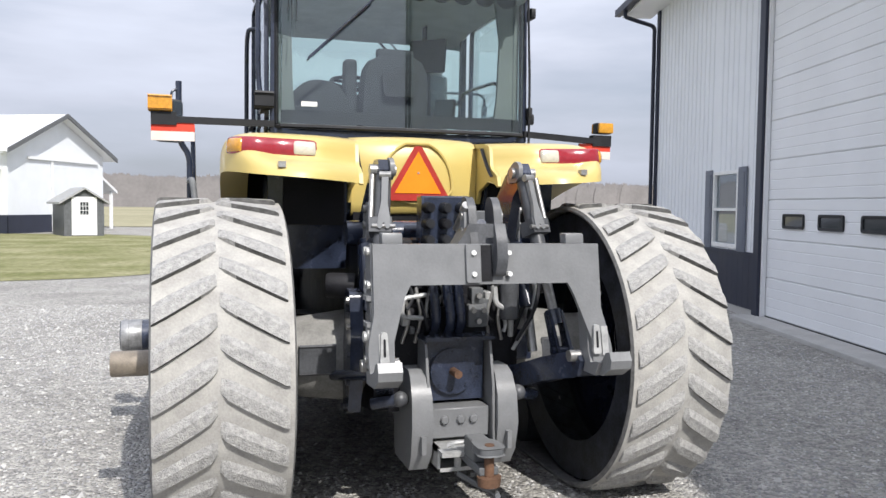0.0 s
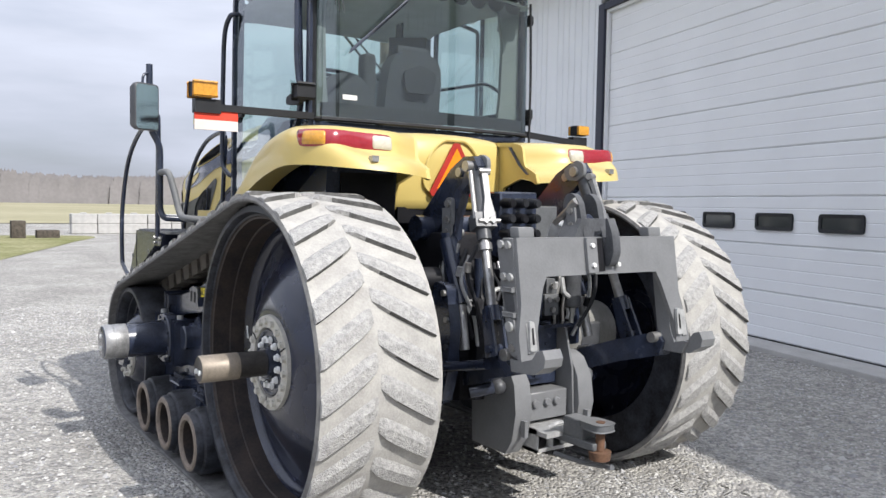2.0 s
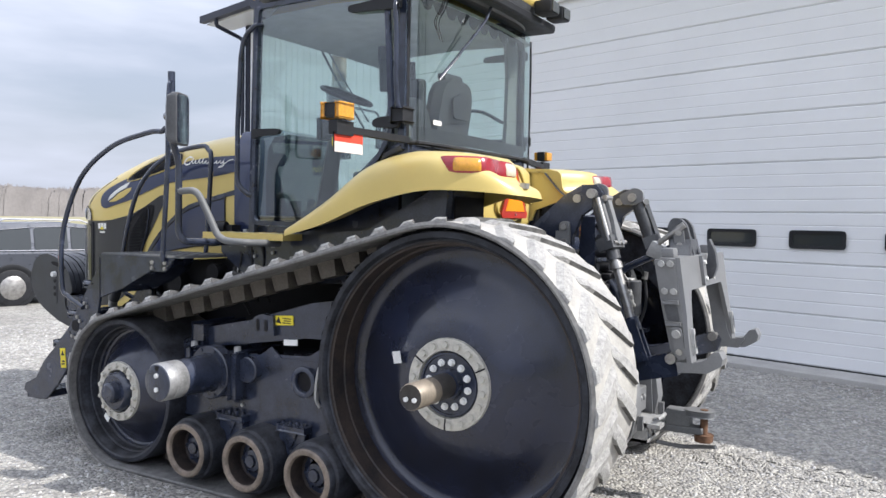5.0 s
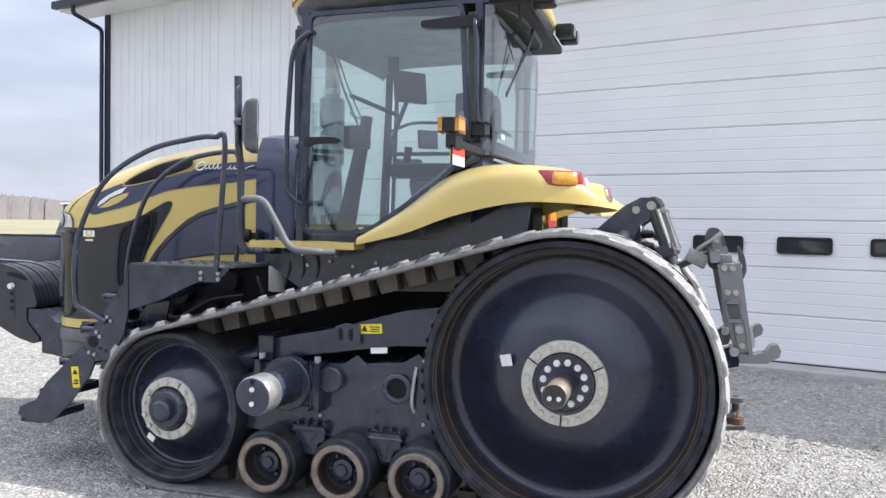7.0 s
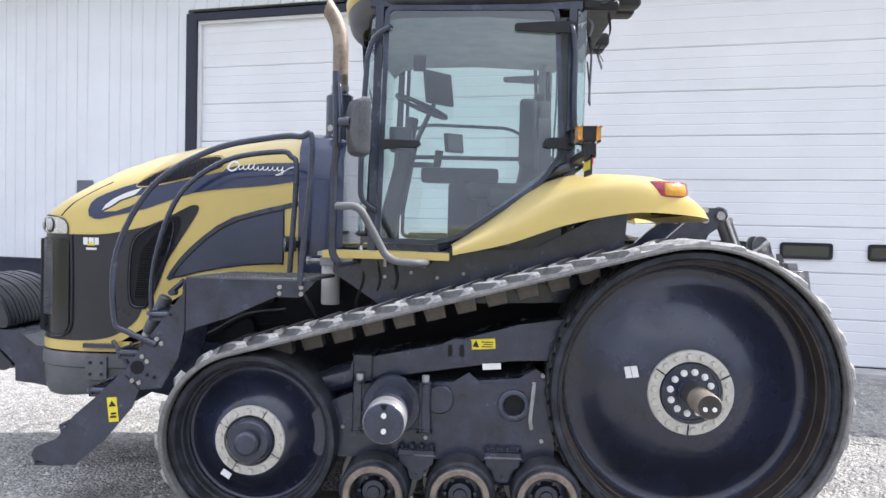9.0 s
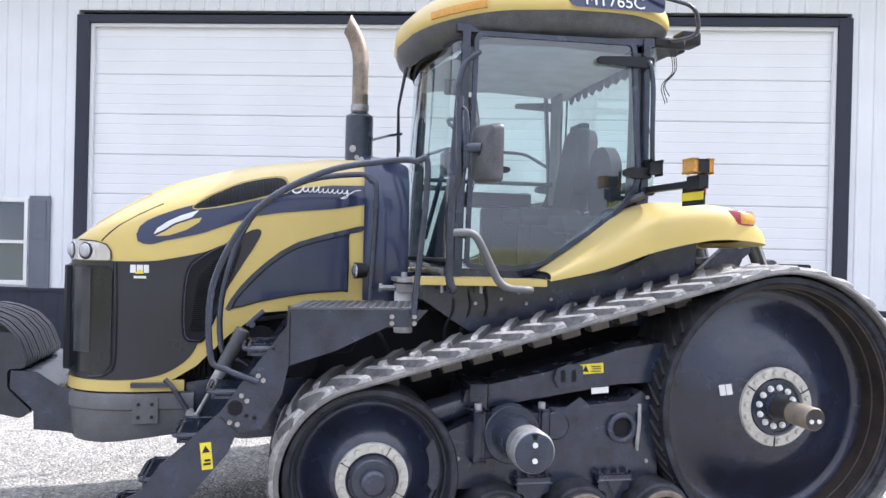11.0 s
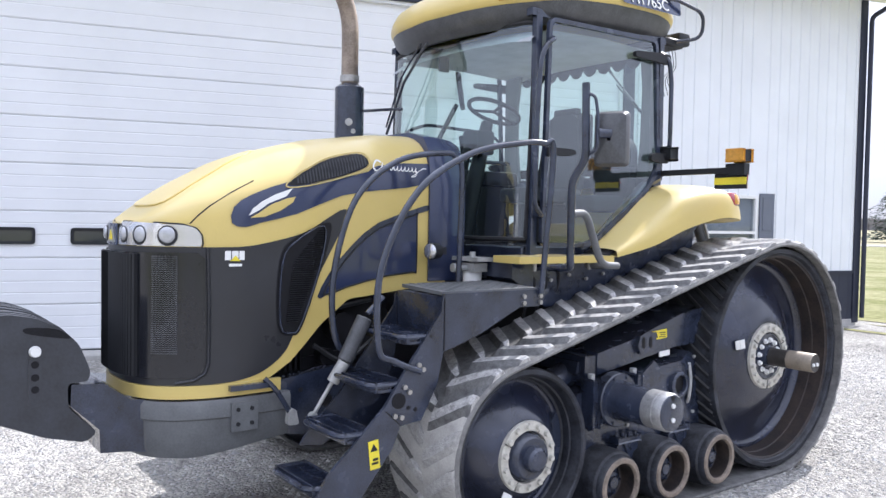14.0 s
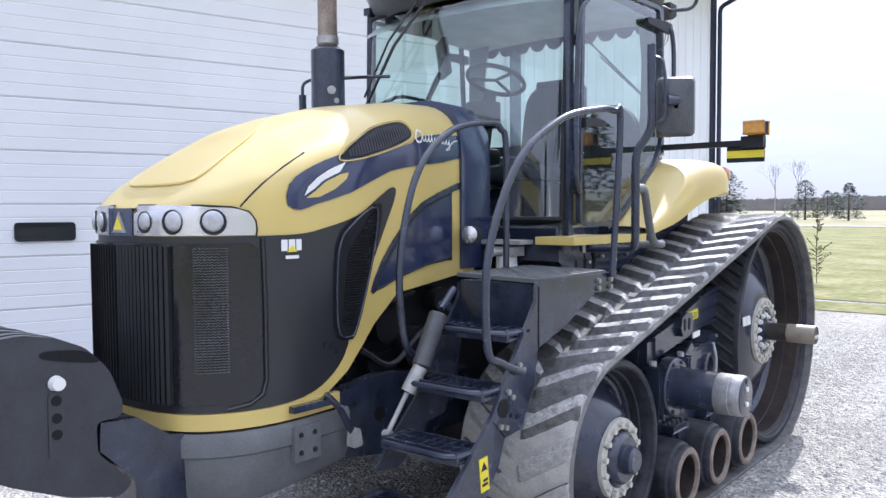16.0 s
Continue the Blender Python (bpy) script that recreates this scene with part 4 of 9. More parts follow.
    prism(bm, [(1.22, 0.885), (1.30, 0.95), (1.45, 0.85), (1.45, 0.80), (0.90, 0.86), (0.90, 0.89)], "x", side * 1.355, side * 1.37)
    part("frame_web", bev(bm, 0.005, 1), BLACK, tractor)
    bm = BM()
    tube(bm, smooth_path([(side * 1.38, 1.93, 0.86), (side * 1.40, 1.96, 0.76), (side * 1.39, 1.94, 0.66), (side * 1.36, 1.98, 0.60)]), 0.009, 6)
    part("grease_line", bm, RUBBER, tractor)
    bm = BM()
    tube(bm, smooth_path([(side * 1.36, 0.92, 0.62), (side * 1.385, 0.93, 0.68), (side * 1.385, 0.92, 0.80), (side * 1.36, 0.91, 0.90)]), 0.012, 6)
    part("grease_line", bm, LIGHTGREY, tractor)
    bm = BM()
    cyl(bm, (side * 1.3, 1.47, 0.79), (side * 1.42, 1.47, 0.79), 0.085, None, 28)
    part("frame_boss", bev(bm, 0.008, 1), BLACK, tractor)
    bm = BM()
    box(bm, side * 1.0, side * 1.44, 1.57, 1.93, 0.62, 0.88)
    part("pivot_block", bev(bm, 0.02, 2), BLACK, tractor)
    for yy in (1.555, 1.945):
        bm = BM()
        box(bm, side * 1.36, side * 1.445, yy - 0.035, yy + 0.035, 0.60, 0.895)
        ear = part("block_ear", bev(bm, 0.012, 2), BLACK, tractor, "black clamp ear with a bright bolt")
        part("bolt", cyl(BM(), (side * 1.405, yy, 0.895), (side * 1.405, yy, 0.93), 0.022, None, 8), LIGHTGREY, ear)
        part("bolt", cyl(BM(), (side * 1.405, yy, 0.60), (side * 1.405, yy, 0.575), 0.02, None, 8), BLACK, ear)
    for k in range(8):
        a = math.pi * (k + 0.5) / 4
        part("flange_bolt", cyl(BM(), (side * 1.465, 1.75 + 0.15 * math.cos(a), 0.755 + 0.15 * math.sin(a)), (side * 1.48, 1.75 + 0.15 * math.cos(a), 0.755 + 0.15 * math.sin(a)), 0.012, None, 6), BLACK, tractor)
    bm = BM()
    lathe(bm, 1.75, 0.755, [(1.40, 0.175), (1.462, 0.172), (1.47, 0.165), (1.47, 0.128), (1.50, 0.122), (1.72, 0.115)], 32, side)
    pv = part("pivot_shaft", bm, BLACK, tractor, "black pivot shaft with a bright end band")
    bm = BM()
    lathe(bm, 1.75, 0.755, [(1.719, 0.1149), (1.722, 0.1165), (1.80, 0.1165), (1.803, 0.1135), (1.81, 0.1135), (1.813, 0.1165), (1.855, 0.1165), (1.866, 0.109)], 36, side)
    part("shaft_band", bm, BANDSTEEL, pv, "bright worn steel band")
    bm = BM()
    lathe(bm, 1.75, 0.755, [(1.8661, 0.109), (1.87, 0.107), (1.872, 0.103), (1.872, 0.0)], 32, side)
    part("shaft_cap", bm, BLACK, pv, "black shaft end cap")
    for zz in (-0.042, 0.042):
        bm = BM()
        cyl(bm, (side * 1.872, 1.75, 0.755 + zz), (side * 1.882, 1.75, 0.755 + zz), 0.015, None, 8)
        part("bolt", bm, WHITE, pv)
    part("cap_notch", prism(BM(), [(1.73, 0.857), (1.77, 0.857), (1.758, 0.826), (1.742, 0.826)], "x", side * 1.8725, side * 1.874), DARK, pv)
    bm = BM()
    box(bm, side * 1.0, side * 1.352, 0.9, 1.35, 0.28, 0.42)
    part("lower_frame", bev(bm, 0.02, 1), BLACK, tractor)
    for yy, zz, r in ((0.86, 0.94, 0.012), (0.86, 0.55, 0.012), (1.55, 0.55, 0.012), (1.12, 0.36, 0.012), (1.55, 0.33, 0.012), (2.05, 0.6, 0.012), (0.78, 1.06, 0.014)):
        part("bolt", cyl(BM(), (side * 1.33, yy, zz), (side * 1.372, yy, zz), r, None, 8), LIGHTGREY, frame_side)
    if side < 0:
        for yy, zz, w, h, mt, nm in ((1.222, 1.118, 0.075, 0.03, STICKER, "warning_sticker"), (1.165, 0.985, 0.055, 0.018, WHITE, "white_tag")):
            bm = BM()
            m = Matrix.Translation((-1.345, yy, zz)) @ Matrix.Rotation(radians(-4), 4, "X")
            box(bm, -0.004, 0.004, -w, w, -h, h, m)
            tag = part(nm, bm, mt, tractor)
            if mt is STICKER:
                part("warning_mark", prism(BM(), [(yy + 0.06, zz - 0.016), (yy + 0.02, zz - 0.02), (yy + 0.04, zz + 0.022)], "x", -1.351, -1.3495), PLASTIC, tag)
                for k in range(3):
                    part("text_bar", box(BM(), -1.351, -1.3495, yy - 0.06, yy + 0.008 - 0.012 * (k % 2), zz - 0.018 + 0.014 * k, zz - 0.012 + 0.014 * k), PLASTIC, tag)

# chassis under hood and cab
bm = BM()
prism(bm, [(-0.35, 0.62), (0.4, 0.5), (2.4, 0.55), (4.1, 0.62), (4.1, 0.95), (2.6, 1.1), (2.4, 1.5), (-0.1, 1.55), (-0.35, 1.3)], "x", -0.42, 0.42)
part("chassis", bev(bm, 0.03, 2), DARK, tractor, "dark iron chassis and transmission case")
bm = BM()
cyl(bm, (-1.0, RY, RZ), (1.0, RY, RZ), 0.2, None, 32)
for s in (-1, 1):
    cyl(bm, (s * 0.45, RY, RZ), (s * 0.85, RY, RZ), 0.27, 0.22, 32)
part("rear_axle", bm, AXLE, tractor, "grey cast rear axle housing")
bm = BM()
cyl(bm, (-1.0, FY, FZ), (1.0, FY, FZ), 0.12, None, 24)
box(bm, -0.95, 0.95, 1.6, 1.9, 0.55, 0.9)
part("front_axle", bm, DARK, tractor)
bm = BM()
for s in (-1, 1):
    prism(bm, [(0.35, 1.35), (1.9, 1.3), (2.2, 1.5), (2.2, 1.62), (0.9, 1.68), (0.3, 2.0)], "x", s * 0.45, s * 0.93)
part("fuel_tank", bev(bm, 0.03, 2), BLACK, tractor, "black tank under the cab")

# ---- hood ----
CROWN = [(2.38, 2.46), (2.8, 2.44), (3.28, 2.37), (3.6, 2.285), (3.85, 2.19), (4.1, 2.06), (4.25, 1.965), (4.40, 1.835)]
SHOULDER = [(2.38, 2.12), (3.0, 2.1), (3.5, 2.0), (4.0, 1.87), (4.4, 1.80)]
WIDE = [(2.38, 0.445), (2.6, 0.46), (3.05, 0.55), (3.5, 0.605), (3.95, 0.63)]
NOSE0, NOSE1 = 3.9, 4.39


def hood_outline(k=1.0, grow=0.0):
    """Plan of the hood from its front middle round the left side to its rear."""
    pts = []
    for i in range(33):
        a = math.pi / 2 * i / 32
        c, s = math.sin(a), math.cos(a)
        pts.append((-(0.628 + grow) * c ** (2 / 2.7), NOSE0 + (NOSE1 - NOSE0 + grow) * s ** (2 / 2.7)))
    y = NOSE0 - 0.08
    while y > 2.38:
        pts.append((-table(y, WIDE) - grow, y))
        y -= 0.08
    pts.append((-table(2.38, WIDE) - grow, 2.38))
    return pts


HOUT = hood_outline()
HS = [0.0]
for (a, b), (c, d) in zip(HOUT, HOUT[1:]):
    HS.append(HS[-1] + math.hypot(c - a, d - b))


def hood_ring(s, f):
    """A point of the hood's cap: f is 1 at the shoulder and 0 on the crown line."""
    x, y = float(np.interp(s, HS, [p[0] for p in HOUT])), float(np.interp(s, HS, [p[1] for p in HOUT]))
    ay = min(y, 3.75)
    yp = ay + (y - ay) * f
    zs = table(y, SHOULDER)
    return Vector((x * f, yp, zs + (table(yp, CROWN) - zs) * max(0.0, 1 - f ** 2.6) ** (1 / 2.6)))


def hood_at(s, z, off=0.0):
    """A point of the hood's skin, s metres round from the front middle on its left side."""
    def flat(q):
        return Vector((float(np.interp(q, HS, [p[0] for p in HOUT])), float(np.interp(q, HS, [p[1] for p in HOUT])), 0))
    p = flat(s)
    t = (flat(s + 0.02) - flat(s - 0.02)).normalized()
    if s < 0.02:
        t = Vector((-1, 0, 0))
    nrm = Vector((t.y, -t.x, 0))
    p.z = z
    if z > table(p.y, SHOULDER):
        lo, hi = 0.02, 1.0
        for _ in range(18):
            f = (lo + hi) / 2
            lo, hi = (f, hi) if hood_ring(s, f).z > z else (lo, f)
        p = hood_ring(s, f)
        d = hood_ring(s, max(0.01, f - 0.02)) - p
        nrm = d.cross(t).normalized()
        if nrm.z < 0:
            nrm = -nrm
    return p + nrm * off


def hs(y):
    """The way round the hood at which its side reaches y."""
    return float(np.interp(-y, [-p[1] for p in HOUT], HS))


LOWEDGE = [(2.38, 1.44), (3.2, 1.38), (3.4, 1.24), (3.6, 1.04), (3.75, 0.95), (3.85, 0.93), (4.4, 0.93)]
bm = BM()
ss = [HS[-1] * i / 76 for i in range(77)]
rows = []
for lv in (0.0, 0.2, 0.4, 0.6, 0.8, 1.0):
    r = []
    for s in ss:
        p = hood_ring(s, 1.0)
        z0 = table(p.y, LOWEDGE)
        r.append(Vector((p.x, p.y, z0 + (p.z - z0) * lv)))
    rows.append(r)
for f in (0.985, 0.95, 0.9, 0.82, 0.72, 0.6, 0.45, 0.3, 0.15, 0.0):
    rows.append([hood_ring(s, f) for s in ss])
for sgn in (1, -1):
    loft(bm, [[(p.x * sgn, p.y, p.z) for p in r] for r in rows])
bmesh.ops.remove_doubles(bm, verts=bm.verts[:], dist=0.002)
hood = part("hood", bm, YELLOW, tractor, "yellow curved engine hood", 50)


def skin(name, poly, off, material, parent=None, label="", both=True, step=0.06, yz=True):
    """A panel on the hood's side, from its (y, z) outline, on both sides."""
    for sgn in ((1, -1) if both else (1,)):
        bm = BM()
        q = [(hs(a), b) for a, b in poly] if yz else poly

        def f(s, z):
            p = hood_at(s, z, off)
            return (p.x * sgn, p.y, p.z)
        sheet(bm, q, step, f)
        part(name, bm, material, parent or hood, label, 50)


def wrap(name, s0, s1, z0, z1, off, material, parent=None, label="", both=True, n=16):
    """A block that follows the hood round its front."""
    for sgn in ((1, -1) if both else (1,)):
        bm = BM()
        rows = []
        for i in range(n + 1):
            s = s0 + (s1 - s0) * i / n
            a, b = hood_at(s, z0, off), hood_at(s, z0, -0.02)
            rows.append([(a.x * sgn, a.y, z0), (a.x * sgn, a.y, z1), (b.x * sgn, b.y, z1), (b.x * sgn, b.y, z0)])
        vs = loft(bm, rows, True)
        bm.faces.new(vs[0][::-1])
        bm.faces.new(vs[-1])
        part(name, bev(bm, 0.004, 1, 50), material, parent or hood, label)


# hood panels, grille and lamps
wrap("hood_sill", 0.0, 1.16, 0.885, 0.955, 0.014, YELLOW, None, "yellow strip round the hood's foot")
GRILLE_EDGE = [(q.x, q.y) for q in smooth_path([(0.78, 1.70, 0), (0.92, 1.703, 0), (1.05, 1.72, 0), (1.30, 1.78, 0), (1.48, 1.875, 0), (1.57, 1.92, 0), (1.615, 1.915, 0), (1.605, 1.86, 0), (1.51, 1.70, 0), (1.38, 1.48, 0),
                                                (1.27, 1.26, 0), (1.19, 1.10, 0), (1.05, 1.0, 0), (0.90, 0.965, 0), (0.77, 0.957, 0)], 5)]
skin("grille_side", [(0.0, 0.957), (0.0, 1.70)] + GRILLE_EDGE, 0.005, GRILLE, None, "dark satin grille surround", yz=False)
skin("front_grille", [(0.0, 0.99), (0.0, 1.67), (0.70, 1.67), (0.735, 1.64), (0.735, 1.06), (0.70, 1.0)], 0.016, GLOSS, None, "glossy black front grille", yz=False)
for sgn in (1, -1):
    for k in range(13):
        bm = BM()
        s0 = 0.012 + 0.0285 * k
        a, b, c = hood_at(s0, 1.0, 0.040), hood_at(s0 + 0.015, 1.0, 0.036), hood_at(s0, 1.0, 0.01)
        d = hood_at(s0 + 0.012, 1.0, 0.01)
        prism(bm, [(p.x * sgn, p.y) for p in (a, b, d, c)], "z", 1.0, 1.66)
        part("grille_rib", bm, PLASTIC, hood)
for sgn in (1, -1):
    # grey zigzag wires at the grille's corner, standing in for light through its perforations
    bm = BM()
    for k in range(46):
        z = 1.13 + 0.0115 * k
        n = 16
        row = []
        for i in range(n + 1):
            p = hood_at(0.475 + 0.135 * i / n, z + (0.006 if i % 2 else 0.0), 0.0265)
            row.append((p.x * sgn, p.y, p.z))
        tube(bm, row, 0.0018, 3)
    part("grille_mesh", bm, GRILLELIGHT, hood, "grey zigzag wires standing in for light through the mesh", kind="stuff")
skin("side_vent", outline([(3.69, 1.25), (3.68, 1.62), (3.585, 1.75), (3.38, 1.84), (3.34, 1.80), (3.395, 1.61), (3.53, 1.245), (3.60, 1.19)], 4), 0.012, DARK, None, "black mesh side vent", step=0.05)
for sgn in (1, -1):
    bm = BM()
    for k in range(43):
        z = 1.27 + k * 0.0125
        y0 = 3.655 - 0.0017 * k - max(0, z - 1.61) * 0.75
        y1 = 3.555 - (z - 1.26) * 0.40 + max(0, z - 1.7) * 0.25
        if y0 - y1 < 0.03:
            continue
        rows = []
        for i in range(4):
            y = y0 - 0.012 + (y1 + 0.012 - y0 + 0.012) * i / 3
            p, q = hood_at(hs(y), z, 0.014), hood_at(hs(y), z, 0.021)
            rows.append([(p.x * sgn, p.y, p.z - 0.004), (q.x * sgn, q.y, q.z), (p.x * sgn, p.y, p.z + 0.002)])
        loft(bm, rows)
    part("vent_slats", bm, GRILLE, hood, kind="stuff")
def line_on_hood(name, poly, off, r, material, label="", yz=True, closed=True):
    """A thin raised line along an outline on both hood sides."""
    for sgn in (1, -1):
        bm = BM()
        q = [hood_at(hs(a) if yz else a, b, off) for a, b in (poly + poly[:1] if closed else poly)]
        tube(bm, [(p.x * sgn, p.y, p.z) for p in q], r, 6)
        part(name, bm, material, hood, label, 60)


line_on_hood("vent_rim", outline([(3.639, 2.04), (3.595, 2.094), (3.502, 2.148), (3.333, 2.225), (3.115, 2.272), (3.05, 2.243), (3.067, 2.179), (3.268, 2.109), (3.508, 2.051)], 4), 0.009, 0.004, YELLOW, "thin yellow line round the vent")
line_on_hood("vent_edge", outline([(3.675, 1.26), (3.665, 1.615), (3.575, 1.735), (3.395, 1.82), (3.41, 1.62), (3.54, 1.26), (3.60, 1.205)], 4), 0.016, 0.006, BLACK, "glossy black rim round the side vent")
line_on_hood("grille_seam", [(0.748, 1.69), (0.755, 1.4), (0.755, 1.08), (0.74, 1.02), (0.69, 0.985), (0.60, 0.97)], 0.010, 0.010, GRILLE, "", False, False)
line_on_hood("hood_seam", [(0.66, 1.825), (0.70, 1.87), (0.75, 1.92), (0.86, 2.0), (1.0, 2.07)], 0.0, 0.004, PLASTIC, "", False, False)
skin("navy_band", outline([(3.965, 1.83), (3.955, 1.92), (3.85, 1.99), (3.62, 2.07), (3.55, 2.055), (3.30, 2.10), (3.06, 2.16), (2.98, 2.20), (2.54, 2.24), (2.54, 2.11), (2.96, 2.05),
                   (3.26, 2.005), (3.57, 1.89), (3.80, 1.835), (3.89, 1.81)], 2), 0.005, NAVY, None, "dark blue-grey swoosh band")
skin("white_flash", [(3.875, 1.872), (3.85, 1.912), (3.79, 1.955), (3.71, 1.995), (3.60, 2.034), (3.645, 1.985), (3.75, 1.945), (3.81, 1.905)], 0.009, WHITE, None, "white flash", step=0.03)
skin("yellow_inlay", [(3.865, 1.862), (3.805, 1.895), (3.745, 1.935), (3.64, 1.975), (3.585, 1.985), (3.60, 1.955), (3.68, 1.905), (3.78, 1.868)], 0.009, YELLOW, step=0.03)
skin("top_vent", outline([(3.622, 2.051), (3.584, 2.09), (3.497, 2.141), (3.333, 2.216), (3.126, 2.262), (3.063, 2.237), (3.077, 2.185), (3.268, 2.118), (3.508, 2.06)], 3), 0.010, DARK, None, "black mesh upper vent", step=0.05)
for sgn in (1, -1):
    bm = BM()
    for k in range(24):
        y = 3.57 - k * 0.021
        z0 = table(y, [(3.08, 2.189), (3.268, 2.118), (3.508, 2.06), (3.62, 2.05)]) + 0.006
        z1 = table(y, [(3.08, 2.241), (3.126, 2.257), (3.333, 2.213), (3.497, 2.137), (3.584, 2.087)]) - 0.006
        if z1 - z0 < 0.015:
            continue
        ps = [hood_at(hs(y) + d, z, o) for d, z, o in ((0, z0, 0.011), (0.006, z0, 0.018), (0.006, z1, 0.018), (0, z1, 0.011))]
        bm.faces.new([bm.verts.new((p.x * sgn, p.y, p.z)) for p in ps])
    part("vent_slats", bm, GRILLE, hood, kind="stuff")
SIDE_PANEL = outline([(3.385, 1.412), (3.31, 1.53), (3.155, 1.688), (2.965, 1.812), (2.66, 1.898), (2.64, 1.88), (2.64, 1.55), (2.67, 1.525), (2.91, 1.51), (3.22, 1.455)], 2)
skin("navy_side_panel", SIDE_PANEL, 0.007, NAVY, None, "dark blue-grey side panel")
line_on_hood("panel_edge", SIDE_PANEL, 0.006, 0.006, PLASTIC)
skin("panel_seam", outline([(3.43, 1.405), (3.37, 1.41), (3.30, 1.535), (3.15, 1.69), (2.965, 1.815), (2.62, 1.91), (2.54, 1.93), (2.54, 1.965), (2.63, 1.945), (2.98, 1.845), (3.18, 1.71), (3.34, 1.55)], 2), 0.004, BLACK)
# the maker's script stands as a plain flowing stroke
def stroke(pts, r):
    """A flat painted stroke on both hood sides, from (y, z) points."""
    p = smooth_path([(a, b, 0) for a, b in pts], 5)
    for sgn in (1, -1):
        bm = BM()
        rows = []
        for i, q in enumerate(p):
            d = (p[min(i + 1, len(p) - 1)] - p[max(i - 1, 0)]).normalized()
            n = Vector((-d.y, d.x, 0)) * r
            rows.append([(v.x * sgn, v.y, v.z) for v in (hood_at(hs(q.x + n.x), q.y + n.y, 0.008), hood_at(hs(q.x - n.x), q.y - n.y, 0.008))])
        loft(bm, rows)
        part("white_stroke", bm, WHITE, hood)


stroke([(2.955, 2.222), (2.985, 2.232), (3.01, 2.215), (3.022, 2.185), (3.0, 2.168), (2.965, 2.178)], 0.0055)
wave = []
for k in range(61):
    a, tall = k * 2 * math.pi / 6, 2.4 if 0 < k < 6 or 13 < k < 24 else 1.0
    up = 0.013 * tall * (1 - math.cos(a)) / (1 if tall == 1 else 1.5)
    wave.append((2.975 - 0.33 * k / 60 - 0.006 * math.sin(a) - 0.35 * up, 2.178 + up))
stroke(wave, 0.0032)
stroke([(2.66, 2.185), (2.655, 2.155), (2.70, 2.145), (2.66, 2.165), (2.60, 2.20), (2.56, 2.205)], 0.003)
for y0, y1, z0, z1 in ((4.0, 3.97, 1.63, 1.68), (3.965, 3.93, 1.635, 1.68), (3.925, 3.895, 1.63, 1.68), (3.98, 3.91, 1.595, 1.61)):
    skin("logo_block", [(y0, z0), (y0, z1), (y1, z1), (y1, z0)], 0.008, WHITE)
skin("logo_wedge", [(3.975, 1.625), (3.947, 1.655), (3.92, 1.625)], 0.011, STICKER)
skin("lamp_housing", [(0.115, 1.704), (0.715, 1.704)] + [(q.x, q.y) for q in smooth_path([(0.72, 1.72, 0), (0.715, 1.765, 0), (0.69, 1.80, 0), (0.63, 1.818, 0), (0.5, 1.822, 0)], 4)] + [(0.115, 1.822)], 0.012, CHROME, None, "bright headlamp housing", step=0.03, yz=False)
bm = BM()
rows = []
for i in range(9):
    s = -0.115 + 0.23 * i / 8
    a = hood_at(abs(s), 1.7, 0.016)
    x = a.x if s >= 0 else -a.x
    rows.append([(x, a.y, 1.70), (x, a.y, 1.82), (x, a.y - 0.03, 1.82), (x, a.y - 0.03, 1.70)])
loft(bm, rows, True)
part("badge_plate", bm, NAVY, hood)
bm = BM()
prism(bm, [(-0.065, 1.715), (0.065, 1.715), (0.0, 1.805)], "y", 4.395, 4.412)
bd = part("badge", bm, LIGHTGREY, hood, "plain triangular badge")
bm = BM()
prism(bm, [(-0.038, 1.728), (0.038, 1.728), (0.0, 1.782)], "y", 4.413, 4.417)
part("badge_inlay", bm, STICKER, bd)
def dome(bm, p, n, r, h, seg=24):
    """A shallow lens dome of radius r on point p, facing n."""
    q = n.to_track_quat("Z", "Y").to_matrix().to_4x4()
    rings = [[bm.verts.new(p + (q @ Vector((rr * math.cos(a), rr * math.sin(a), z)))) for a in [2 * math.pi * k / seg for k in range(seg)]]
             for rr, z in ((r, 0), (r * 0.97, h * 0.4), (r * 0.8, h * 0.75), (r * 0.45, h * 0.95))]
    tip = bm.verts.new(p + n * h)
    for a, b in zip(rings, rings[1:]):
        for k in range(seg):
            bm.faces.new((a[k], a[(k + 1) % seg], b[(k + 1) % seg], b[k]))
    for k in range(seg):
        bm.faces.new((rings[-1][k], rings[-1][(k + 1) % seg], tip))
    return bm


for sgn in (1, -1):
    for s, rim in ((0.205, 0.047), (0.375, 0.053), (0.555, 0.055)):
        p, q = hood_at(s, 1.760, 0.010), hood_at(s, 1.760, 0.0155)
        n = (q - p).normalized()
        p, q, n = Vector((p.x * sgn, p.y, p.z)), Vector((q.x * sgn, q.y, q.z)), Vector((n.x * sgn, n.y, n.z))
        la = part("headlamp", cyl(BM(), p, q, rim, rim * 0.98, 28), PLASTIC, hood, "round headlamp in a dark bowl")
        # inner lenses sit outwards; the dark crescent left bare paints the bowl's shaded side
        side_way = Vector((-n.y * sgn, n.x * sgn, 0)) * (0.010 if s < 0.5 else 0.0)
        part("lens", dome(BM(), q + side_way + Vector((0, 0, 0.004)) + n * 0.0005, n, rim * 0.80, 0.014), LAMPLENS, la, "clear grey-white lens", 60)
line_on_hood("lamp_seam", [(0.12, 1.825), (0.5, 1.826), (0.63, 1.822), (0.693, 1.803), (0.72, 1.766), (0.725, 1.72), (0.72, 1.70)], 0.010, 0.004, PLASTIC, "", False, False)
